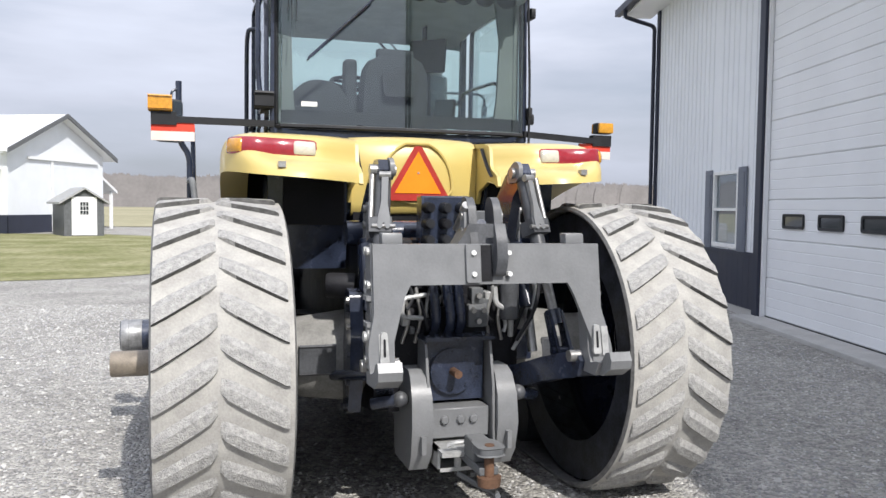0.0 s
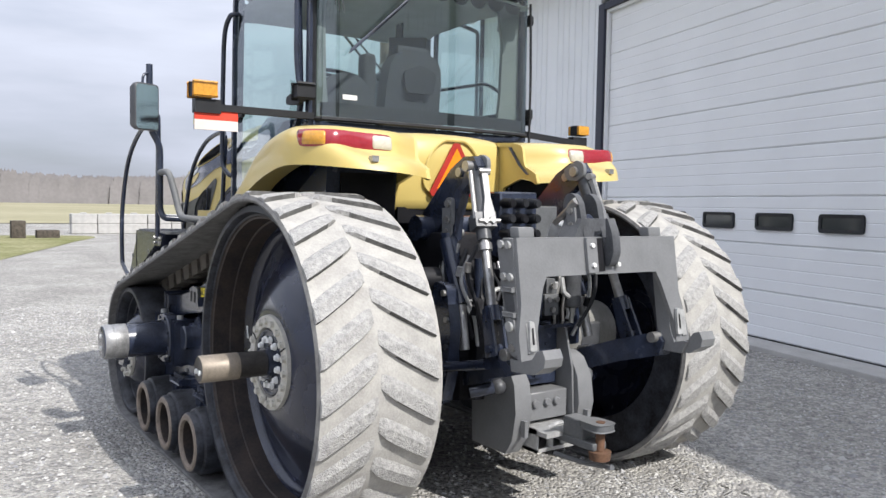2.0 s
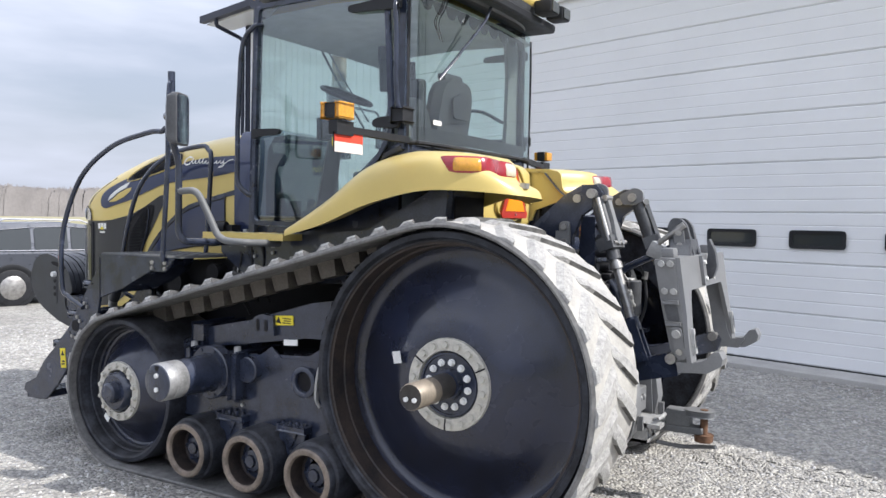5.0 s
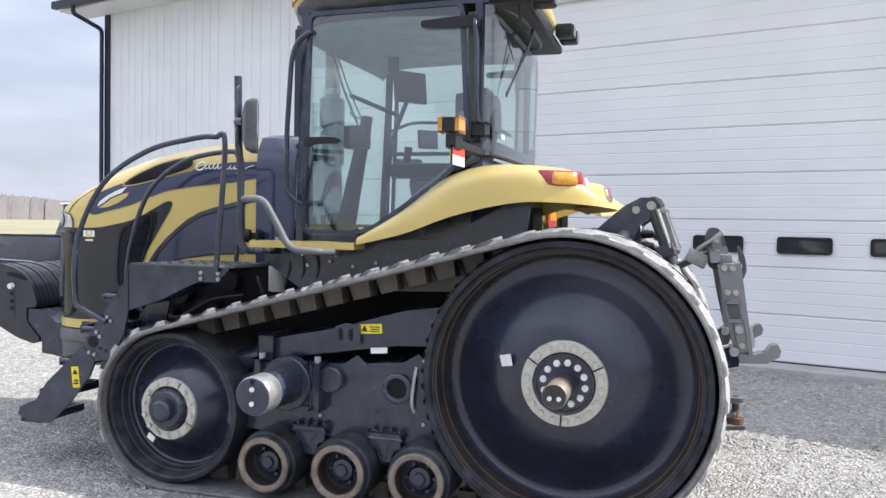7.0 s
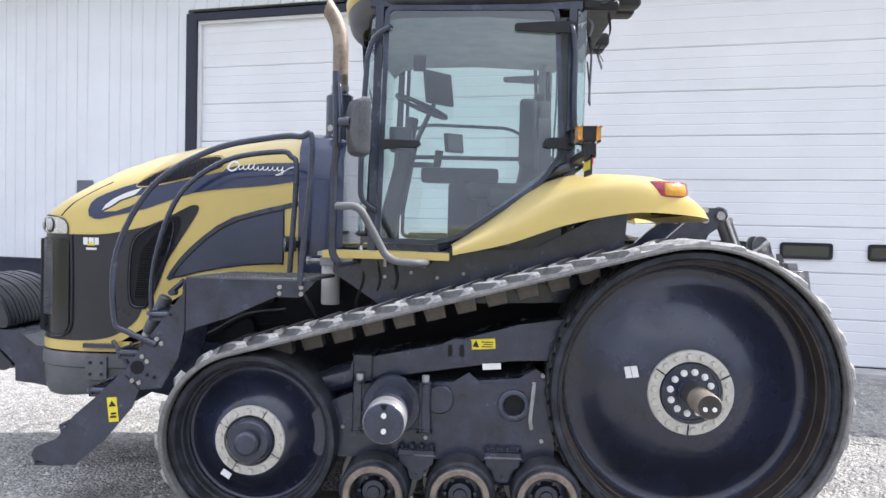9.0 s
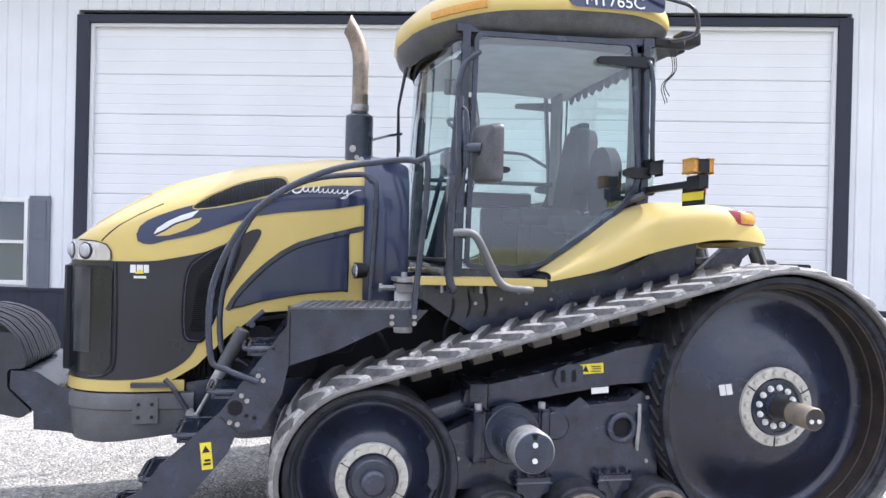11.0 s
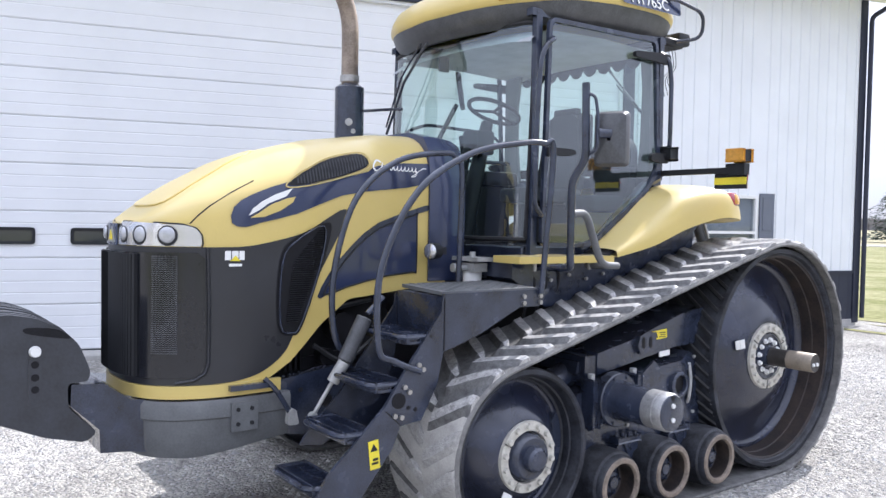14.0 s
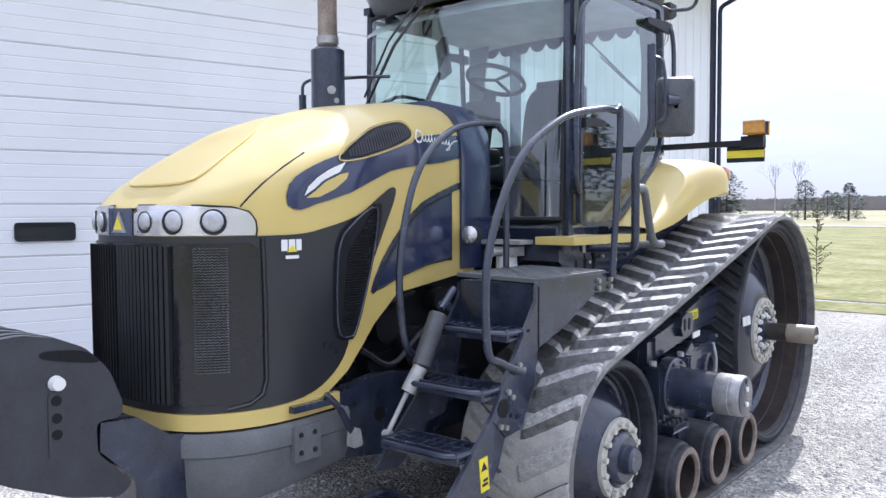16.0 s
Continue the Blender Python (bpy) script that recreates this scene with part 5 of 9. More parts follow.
# raised teardrop on the nose
def hood_top(x, y, off=0.0):
    """The hood's skin over a point of its plan, near its crown."""
    if y <= 3.75:
        f = abs(x) / table(y, WIDE)
        p = hood_ring(hs(y), f)
    else:
        lo, hi = (y - 3.75) / (NOSE1 - 3.75) + 1e-3, 1.0
        for _ in range(24):
            f = (lo + hi) / 2
            yo = 3.75 + (y - 3.75) / f
            wide = float(np.interp(-yo, [-q[1] for q in HOUT], [-q[0] for q in HOUT]))
            lo, hi = (lo, f) if wide * f > abs(x) else (f, hi)
        p = hood_ring(hs(3.75 + (y - 3.75) / f), f)
    return (x, y, p.z + off)


bm = BM()
tear = outline([(-0.30, 4.22), (0.0, 4.255), (0.30, 4.22), (0.27, 4.0), (0.17, 3.78), (0.0, 3.62), (-0.17, 3.78), (-0.27, 4.0)], 4)
sheet(bm, tear, 0.05, lambda a, b: hood_top(a, b, 0.010))
part("nose_bulge", bm, YELLOW, hood, "yellow teardrop bulge on the nose", 60)
bm = BM()
tube(bm, [hood_top(a, b, 0.004) for a, b in tear + tear[:1]], 0.006, 6)
part("bulge_edge", bm, YELLOW, hood)
# navy cowl behind the hood
bm = BM()
rows = []
for y, k in ((2.535, 1.0), (2.44, 1.0), (2.30, 0.985), (2.22, 0.95)):
    pr = [(-0.47, 1.46), (-0.475, 2.1), (-0.455, 2.32), (-0.38, 2.43), (-0.2, 2.47), (0.2, 2.47), (0.38, 2.43), (0.455, 2.32), (0.475, 2.1), (0.47, 1.46)]
    rows.append([(x * k, y, 1.46 + (z - 1.46) * k) for x, z in pr])
vs = loft(bm, rows, True)
bm.faces.new(vs[0])
bm.faces.new(vs[-1][::-1])
part("cowl", bm, NAVY, tractor, "dark blue-grey cowl between hood and cab", 40)
bm = BM()
cyl(bm, (-0.56, 2.53, 1.665), (-0.58, 2.60, 1.665), 0.05, 0.055, 20)
box(bm, -0.57, -0.48, 2.46, 2.53, 1.64, 1.69)
wl_ = part("work_lamp", bm, PLASTIC, tractor, "round work lamp on the cowl")
bm = BM()
cyl(bm, (-0.58, 2.60, 1.665), (-0.584, 2.612, 1.665), 0.05, 0.03, 20)
part("lens", bm, CHROME, wl_)
# engine bay seen under the hood
bm = BM()
box(bm, -0.40, 0.40, 2.4, 3.9, 0.92, 1.45)
for i in range(9):
    box(bm, -0.46, -0.40, 3.45 + i * 0.035, 3.465 + i * 0.035, 0.95, 1.2)
for y, z, r in ((3.2, 1.2, 0.09), (2.95, 1.05, 0.12), (2.75, 1.3, 0.07), (3.3, 1.02, 0.05)):
    cyl(bm, (-0.5, y, z), (-0.36, y, z), r, None, 16)
part("engine", bm, DARK, tractor, "dark engine below the hood")
for pts in (((-0.5, 3.4, 1.1), (-0.53, 3.2, 1.0), (-0.5, 2.9, 1.15), (-0.52, 2.6, 1.2)), ((-0.48, 3.5, 1.3), (-0.52, 3.3, 1.32), (-0.5, 3.0, 1.36)), ((-0.5, 2.5, 1.35), (-0.56, 2.4, 1.2), (-0.52, 2.3, 1.0))):
    part("engine_hose", tube(BM(), smooth_path(pts), 0.016, 6), RUBBER, tractor)

# bumper, tow plate, weights
bm = BM()
rows = []
for sgn in (1, -1):
    rr = []
    for i in range(26):
        s = 1.22 * i / 25
        zb = table(s, [(0, 0.56), (0.7, 0.56), (1.22, 0.62)])
        rr.append([(p.x * sgn, p.y, z) for p, z in ((hood_at(s, 1.0, -0.06), 0.872), (hood_at(s, 1.0, 0.008), 0.872), (hood_at(s, 1.0, 0.022), 0.85), (hood_at(s, 1.0, 0.022), 0.775),
                                                    (hood_at(s, 1.0, 0.010), 0.765), (hood_at(s, 1.0, 0.004), zb + 0.05), (hood_at(s, 1.0, -0.02), zb), (hood_at(s, 1.0, -0.1), zb))])
    loft(bm, rr)
bumper = part("bumper", bm, GREY, tractor, "grey front bumper")
for sgn in (1, -1):
    bm = BM()
    prism(bm, [(3.82, 0.69), (3.97, 0.69), (3.97, 0.85), (3.82, 0.85)], "x", sgn * 0.62, sgn * 0.662)
    pl = part("bolt_plate", bev(bm, 0.012, 2), GREY, bumper)
    for y in (3.855, 3.935):
        for z in (0.73, 0.81):
            bm = BM()
            cyl(bm, (sgn * 0.66, y, z), (sgn * 0.668, y, z), 0.012, None, 8)
            part("bolt", bm, PLASTIC, pl)
    bm = BM()
    prism(bm, [(3.66, 0.62), (3.66, 0.93), (3.3, 0.98), (2.6, 0.9), (2.6, 0.6), (3.3, 0.56)], "x", sgn * 0.5, sgn * 0.58)
    part("front_frame", bev(bm, 0.01, 1), BLACK, tractor)
    for y, z, r in ((3.35, 0.78, 0.04), (3.52, 0.86, 0.014), (3.45, 0.7, 0.014), (3.2, 0.88, 0.014)):
        part("frame_plug", cyl(BM(), (sgn * 0.575, y, z), (sgn * 0.583, y, z), r, None, 16), DARK, tractor)
    bm = BM()
    tube(bm, bent([(sgn * 0.655, 3.78, 0.965), (sgn * 0.675, 3.72, 0.90), (sgn * 0.675, 3.62, 0.74)], 0.04), 0.016, 8)
    box(bm, sgn * 0.64, sgn * 0.675, 3.76, 3.98, 0.915, 0.945)
    la_ = part("hood_latch", bm, BLACK, bumper, "black hood latch handle")
    bm = BM()
    prism(bm, rounded([(3.585, 0.69), (3.655, 0.69), (3.645, 0.78), (3.605, 0.78)], 0.015, 2), "x", sgn * 0.655, sgn * 0.70)
    part("latch_foot", bev(bm, 0.006, 1), LIGHTGREY, la_, "bare metal latch foot")
bm = BM()
prism(bm, [(4.32, 0.58), (4.33, 0.87), (4.44, 0.885), (4.58, 0.985), (4.735, 0.995), (4.74, 0.885), (4.60, 0.745), (4.595, 0.62), (4.45, 0.605)], "x", -0.438, 0.43)
part("weight_carrier", bev(bm, 0.014, 2), BLACK, tractor, "black front weight carrier")
WEIGHT = rounded([(4.655, 1.005), (4.645, 1.06), (4.70, 1.20), (4.79, 1.295), (4.90, 1.345), (5.02, 1.37), (5.13, 1.36), (5.24, 1.29), (5.29, 1.17), (5.27, 1.02), (5.2, 0.92), (5.08, 0.84), (4.86, 0.74), (4.67, 0.69),
                  (4.61, 0.735), (4.752, 0.88), (4.755, 1.005)], 0.03, 3)
w0 = None
for k in range(16):
    x = -0.4235 + k * 0.053
    if w0 is None:
        bm = BM()
        prism(bm, WEIGHT, "x", -0.0215, 0.0215)
        w0 = part("suitcase_weight", bev(bm, 0.012, 2), CASTING, tractor, "black cast suitcase weight")
        w0.location.x = x
    else:
        share(w0, "suitcase_weight", Matrix.Translation((x, 0, 0.004 * math.sin(k * 2.3))), tractor)
bm = BM()
prism(bm, outline([(4.74, 1.235), (4.80, 1.285), (4.94, 1.30), (4.95, 1.275), (4.85, 1.25)], 3), "x", -0.449, -0.4452)
part("weight_grip", bm, DARK, tractor, "dark hand slot in the end weight")
bm = BM()
prism(bm, rounded([(4.875, 1.15), (4.935, 1.15), (4.935, 0.90), (4.875, 0.90)], 0.02, 3), "x", -0.449, -0.4452)
part("bolt_channel", bm, CASTING, tractor)
for z in (1.115, 1.05, 0.99):
    part("bolt_hole", cyl(BM(), (-0.452, 4.905, z), (-0.4495, 4.905, z), 0.019, None, 14), DARK, tractor)
bm = BM()
cyl(bm, (-0.47, 4.905, 1.18), (0.46, 4.905, 1.18), 0.022, None, 12)
wb = part("weight_bolt", bm, STEEL, tractor)
part("bolt_head", cyl(BM(), (-0.447, 4.905, 1.18), (-0.478, 4.905, 1.18), 0.029, 0.024, 14), WHITE, wb, "white bolt head")

# ---- exhaust and intake ----
bm = BM()
cyl(bm, (0.75, 2.46, 2.3), (0.75, 2.46, 2.90), 0.115, None, 28)
cyl(bm, (0.75, 2.46, 2.90), (0.75, 2.46, 2.935), 0.115, 0.065, 28)
mf = part("muffler", bm, BLACK, tractor, "black muffler with worn paint")
bm = BM()
tube(bm, smooth_path([(0.75, 2.46, 2.93), (0.75, 2.46, 3.2), (0.75, 2.465, 3.40), (0.74, 2.505, 3.54), (0.73, 2.565, 3.64), (0.725, 2.63, 3.74)]), 0.066, 20)
bmesh.ops.bisect_plane(bm, geom=bm.verts[:] + bm.edges[:] + bm.faces[:], plane_co=(0.73, 2.60, 3.60), plane_no=Vector((0, 0.93, 0.36)), clear_outer=True)
part("exhaust_pipe", bm, EXHAUST, mf, "heat-browned grey curved exhaust pipe")
bm = BM()
cyl(bm, (0.75, 2.46, 2.945), (0.75, 2.46, 2.995), 0.075, None, 24)
part("pipe_clamp", bm, STEEL, mf)
for a, z, r in ((2.6, 2.62, 0.03), (2.9, 2.55, 0.02), (2.4, 2.48, 0.015)):
    bm = BM()
    p = Vector((0.75 + 0.116 * math.cos(a), 2.46 + 0.116 * math.sin(a), z))
    cyl(bm, p, p + Vector((math.cos(a), math.sin(a), 0)) * 0.002, r, None, 9)
    part("paint_chip", bm, LIGHTGREY, mf)

# ---- cab ----
def frame_ring(bm, poly, d, at, thick):
    """A flat frame d wide along an outline, laid by at(a, b, depth)."""
    inn = inset(poly, d)
    loft(bm, [[at(a, b, k) for a, b in ring] for ring, k in ((poly, 0), (poly, thick), (inn, thick), (inn, 0), (poly, 0))], True)
    return inn


DOOR = rounded([(1.93, 1.70), (1.895, 3.235), (0.775, 3.25), (0.72, 2.30), (0.84, 2.115), (1.07, 1.945), (1.39, 1.73), (1.53, 1.695)], 0.07)
CABX = 0.885
cab = part("cab_frame", bev(box(BM(), -0.8, 0.8, 0.72, 2.0, 1.60, 1.70), 0.01, 1), BLACK, tractor, "black cab frame and floor")
for sx in (-1, 1):
    for p0, p1, w, d in (((sx * 0.85, 1.965, 1.62), (sx * 0.84, 1.935, 3.28), 0.022, 0.026), ((sx * 0.865, 0.68, 2.2), (sx * 0.855, 0.68, 3.28), 0.02, 0.024)):
        bm = BM()
        rows = [[(q.x - w, q.y - d, q.z), (q.x + w, q.y - d, q.z), (q.x + w, q.y + d, q.z), (q.x - w, q.y + d, q.z)] for q in (Vector(p0), Vector(p1))]
        vs = loft(bm, rows, True)
        bm.faces.new(vs[0][::-1])
        bm.faces.new(vs[1])
        part("pillar", bev(bm, 0.01, 2), BLACK, cab, "black cab pillar")
    bm = BM()
    tube(bm, [(sx * 0.86, 1.52, 1.68), (sx * 0.86, 1.36, 1.73), (sx * 0.86, 0.85, 2.15), (sx * 0.86, 0.68, 2.22)], 0.035, 8)
    part("slant_rail", bm, BLACK, cab)
    bm = BM()
    prism(bm, [(0.72, 1.6), (1.5, 1.6), (1.36, 1.72), (0.85, 2.14), (0.72, 2.2)], "x", sx * 0.80, sx * 0.84)
    part("side_panel", bm, BLACK, cab)
    bm = BM()
    box(bm, sx * 0.80, sx * 0.86, 0.62, 2.0, 3.24, 3.29)
    part("roof_rail", bm, BLACK, cab)
bm = BM()
box(bm, -0.86, 0.86, 0.64, 0.72, 2.15, 2.23)
part("rear_rail", bm, BLACK, cab)
bm = BM()
rows = []
for y, z in ((0.585, 3.20), (0.64, 3.185), (0.8, 3.205), (1.3, 3.222), (1.8, 3.205), (1.98, 3.175), (2.05, 3.12), (2.055, 3.10)):
    rows.append([(x, y - 0.06 * (x / 0.84) ** 2 * (y > 1.9), z - 0.035 * abs(x / 0.84) ** 4) for x in (-0.84, -0.8, -0.65, -0.3, 0, 0.3, 0.65, 0.8, 0.84)])
loft(bm, rows)
part("headliner", bm, LINER, cab, "light grey moulded cab headliner")
for sx in (-1, 1):
    bm = BM()
    inn = frame_ring(bm, DOOR, 0.03, lambda a, b, k: (sx * (CABX + k), a, b), 0.03)
    dr = part("cab_door", bm, BLACK, tractor, "glazed cab door in a black frame")
    bm = BM()
    bm.faces.new([bm.verts.new((sx * (CABX + 0.014), a, b)) for a, b in inset(DOOR, 0.028)])
    g = part("door_glass", bm, CABGLASS, dr, "green tinted door glass")
    g.visible_shadow = False
    for z in (2.36, 3.10):
        bm = BM()
        prism(bm, rounded([(0.66, z - 0.035), (0.66, z + 0.04), (0.80, z + 0.04), (1.06 if z > 3 else 0.86, z + 0.022), (1.06 if z > 3 else 0.86, z - 0.02), (0.80, z - 0.03)], 0.02, 2), "x", sx * (CABX + 0.03), sx * (CABX + 0.06))
        part("hinge", bev(bm, 0.008, 1), PLASTIC, dr, "black door hinge")
    bm = BM()
    prism(bm, rounded([(1.90, 2.30), (1.90, 2.37), (1.66, 2.365), (1.64, 2.345), (1.66, 2.325), (1.82, 2.32)], 0.015, 2), "x", sx * (CABX + 0.028), sx * (CABX + 0.055))
    part("door_handle", bev(bm, 0.006, 1), PLASTIC, dr, "black door handle")


def pane(name, path, z0, z1, lean, material, parent, frame_w=0.035, top_path=None):
    """A bent pane that follows a plan path, with a dark edge."""
    bm = BM()
    pts = smooth_path([(*p, 0) for p in path], 5)
    rows = [[(p.x, p.y + lean * t, z0 + (z1 - z0) * t) for p in pts] for t in (0, 1)]
    loft(bm, rows)
    g = part(name, bm, material, parent, "green tinted glass", 60)
    g.visible_shadow = False
    bm = BM()
    ring = [Vector(p) for p in rows[0]] + [Vector(p) for p in rows[1][::-1]]
    tube(bm, ring + [ring[0]], 0.015, 6)
    part("glass_seal", bm, RUBBER, g)
    return g


rear_path = [(-0.845, 0.66), (-0.82, 0.61), (-0.74, 0.575), (0, 0.55), (0.74, 0.575), (0.82, 0.61), (0.845, 0.66)]
rw = pane("rear_window", rear_path, 2.24, 3.26, 0.0, CABGLASS, tractor)
bm = BM()
loft(bm, [[(x, y + 0.02, z) for x, y in rear_path[1:-1]] for z in (2.262, 2.345)])
part("dark_band", bm, PLASTIC, rw, "black band along the glass foot")
bm = BM()
box(bm, -0.70, -0.60, 0.552, 0.556, 2.365, 2.395)
part("label", bm, WHITE, rw)
bm = BM()
tube(bm, [(-0.08, 0.47, 3.26), (-0.18, 0.46, 3.13)], 0.012, 6)
tube(bm, [(-0.18, 0.46, 3.13), (-0.29, 0.475, 3.02), (-0.66, 0.535, 2.667)], 0.008, 6)
tube(bm, [(-0.27, 0.50, 3.02), (-0.46, 0.51, 2.84), (-0.67, 0.53, 2.65)], 0.006, 6)
part("wiper", bm, BLACK, rw, "black wiper arm")
pane("windshield", [(-0.83, 2.0), (-0.7, 2.07), (0, 2.16), (0.7, 2.07), (0.83, 2.0)], 1.75, 3.2, -0.06, CABGLASS, tractor)
bm = BM()
tube(bm, [(0.70, 2.14, 2.56), (0.38, 2.19, 2.93), (0.05, 2.17, 3.24)], 0.011, 6)
tube(bm, [(0.74, 2.12, 2.62), (0.44, 2.18, 2.97), (0.14, 2.17, 3.24)], 0.008, 6)
part("wiper", bm, BLACK, tractor, "black front wiper arm")

# roof
def roof_ring(k, z):
    pts = []
    for i in range(72):
        a = 2 * math.pi * i / 72
        c, s = math.cos(a), math.sin(a)
        e = 2 / (5.5 if s > 0 else 4.6)
        x = 0.965 * abs(c) ** e * (1 if c >= 0 else -1)
        y = (0.965 - 0.28 * (x / 0.965) ** 2 if s > 0 else 0.92 - 0.05 * (x / 0.965) ** 2) * abs(s) ** e * (1 if s >= 0 else -1)
        yy = 1.30 + y * k
        dz = table(yy, [(0.3, 0.03), (0.45, 0.06), (0.8, 0.10), (1.22, 0.10), (1.68, 0.06), (2.0, 0.02), (2.3, 0.0)])
        pts.append((x * k, yy, z + dz))
    return pts


bm = BM()
vs = loft(bm, [roof_ring(k, z) for k, z in ((1.0, 3.31), (1.014, 3.328), (1.018, 3.36), (1.008, 3.41), (0.975, 3.47), (0.90, 3.52), (0.75, 3.56), (0.5, 3.59), (0.25, 3.60))], True)
bm.faces.new(vs[-1])
roof = part("roof", bm, YELLOW, tractor, "cream-yellow cab roof", 50)
bm = BM()
vs = loft(bm, [roof_ring(k, z) for k, z in ((0.885, 3.20), (0.89, 3.165), (0.94, 3.195), (0.975, 3.24), (0.993, 3.285), (1.0, 3.309))], True)
part("roof_underside", bm, LINKGREY, roof, "dark grey roof underside", 50)
bm = BM()
rings = [roof_ring(k, z) for k, z in ((1.005, 3.334), (1.03, 3.336), (1.034, 3.36), (1.03, 3.385), (1.0, 3.388))]
idx = [i for i in range(72) if rings[0][i][0] < -0.6 and 1.80 < rings[0][i][1] < 2.14]
loft(bm, [[r[i] for i in idx] for r in rings])
part("roof_lamp", bm, AMBER, roof, "amber marker lamp", 50)
bm = BM()
sheet(bm, rounded([(0.62, 3.425), (1.26, 3.42), (1.34, 3.52), (0.60, 3.54)], 0.03), 0.2, lambda y, z: (-0.989 + (z - 3.44) * 0.25, y, z))
part("model_decal", bm, NAVY, roof)
cu = bpy.data.curves.new("model_text", "FONT")
cu.body, cu.size, cu.extrude, cu.align_x, cu.align_y = "MT765C", 0.118, 0.002, "CENTER", "CENTER"
tx = new("model_text", cu)
tx.matrix_world = Matrix.Translation((-0.986, 0.97, 3.475)) @ Matrix(((0, 0.25, -1, 0), (-1, 0, 0, 0), (0, 1, 0.25, 0), (0, 0, 0, 1)))
dg = bpy.context.evaluated_depsgraph_get()
tm = bpy.data.meshes.new_from_object(tx.evaluated_get(dg))
tmx = tx.matrix_world.copy()
bpy.data.objects.remove(tx)
tm.transform(tmx)
tm.materials.clear()
tm.materials.append(WHITE)
tob = new("model_lettering", tm)
tob.parent = roof
bm = BM()
tube(bm, bent([(-0.86, 0.50, 3.28), (-0.99, 0.36, 3.30), (-1.05, 0.42, 3.47), (-1.0, 0.7, 3.54), (-0.93, 0.80, 3.54)], 0.08), 0.014, 8)
part("roof_rail", bm, BLACK, roof, "black tube rail at the roof's rear")
# rear work lights and wiring under the roof's rear edge
for x, z in ((-0.72, 3.335), (-0.50, 3.335), (0.50, 3.35), (0.72, 3.35)):
    bm = BM()
    box(bm, x - 0.08, x + 0.08, 0.24, 0.38, z - 0.05, z + 0.05)
    wk = part("rear_work_lamp", bev(bm, 0.02, 2), PLASTIC, tractor, "black rear work lamp")
    bm = BM()
    box(bm, x - 0.06, x + 0.06, 0.232, 0.238, z - 0.038, z + 0.038)
    part("lens", bm, CARGLASS, wk)
bm = BM()
box(bm, -0.85, 0.85, 0.38, 0.62, 3.24, 3.31)
part("rear_lamp_bar", bev(bm, 0.015, 1), PLASTIC, tractor)
rnd = random.Random(9)
bm = BM()
for k in range(3):
    x = -0.80 + 0.03 * k
    tube(bm, smooth_path([(x, 0.44, 3.26), (x - 0.02 * rnd.random(), 0.43, 3.1), (x + 0.03 * rnd.random(), 0.50, 3.0), (x, 0.47, 2.93 - 0.1 * rnd.random())]), 0.003, 5)
part("loose_wires", bm, RUBBER, tractor)
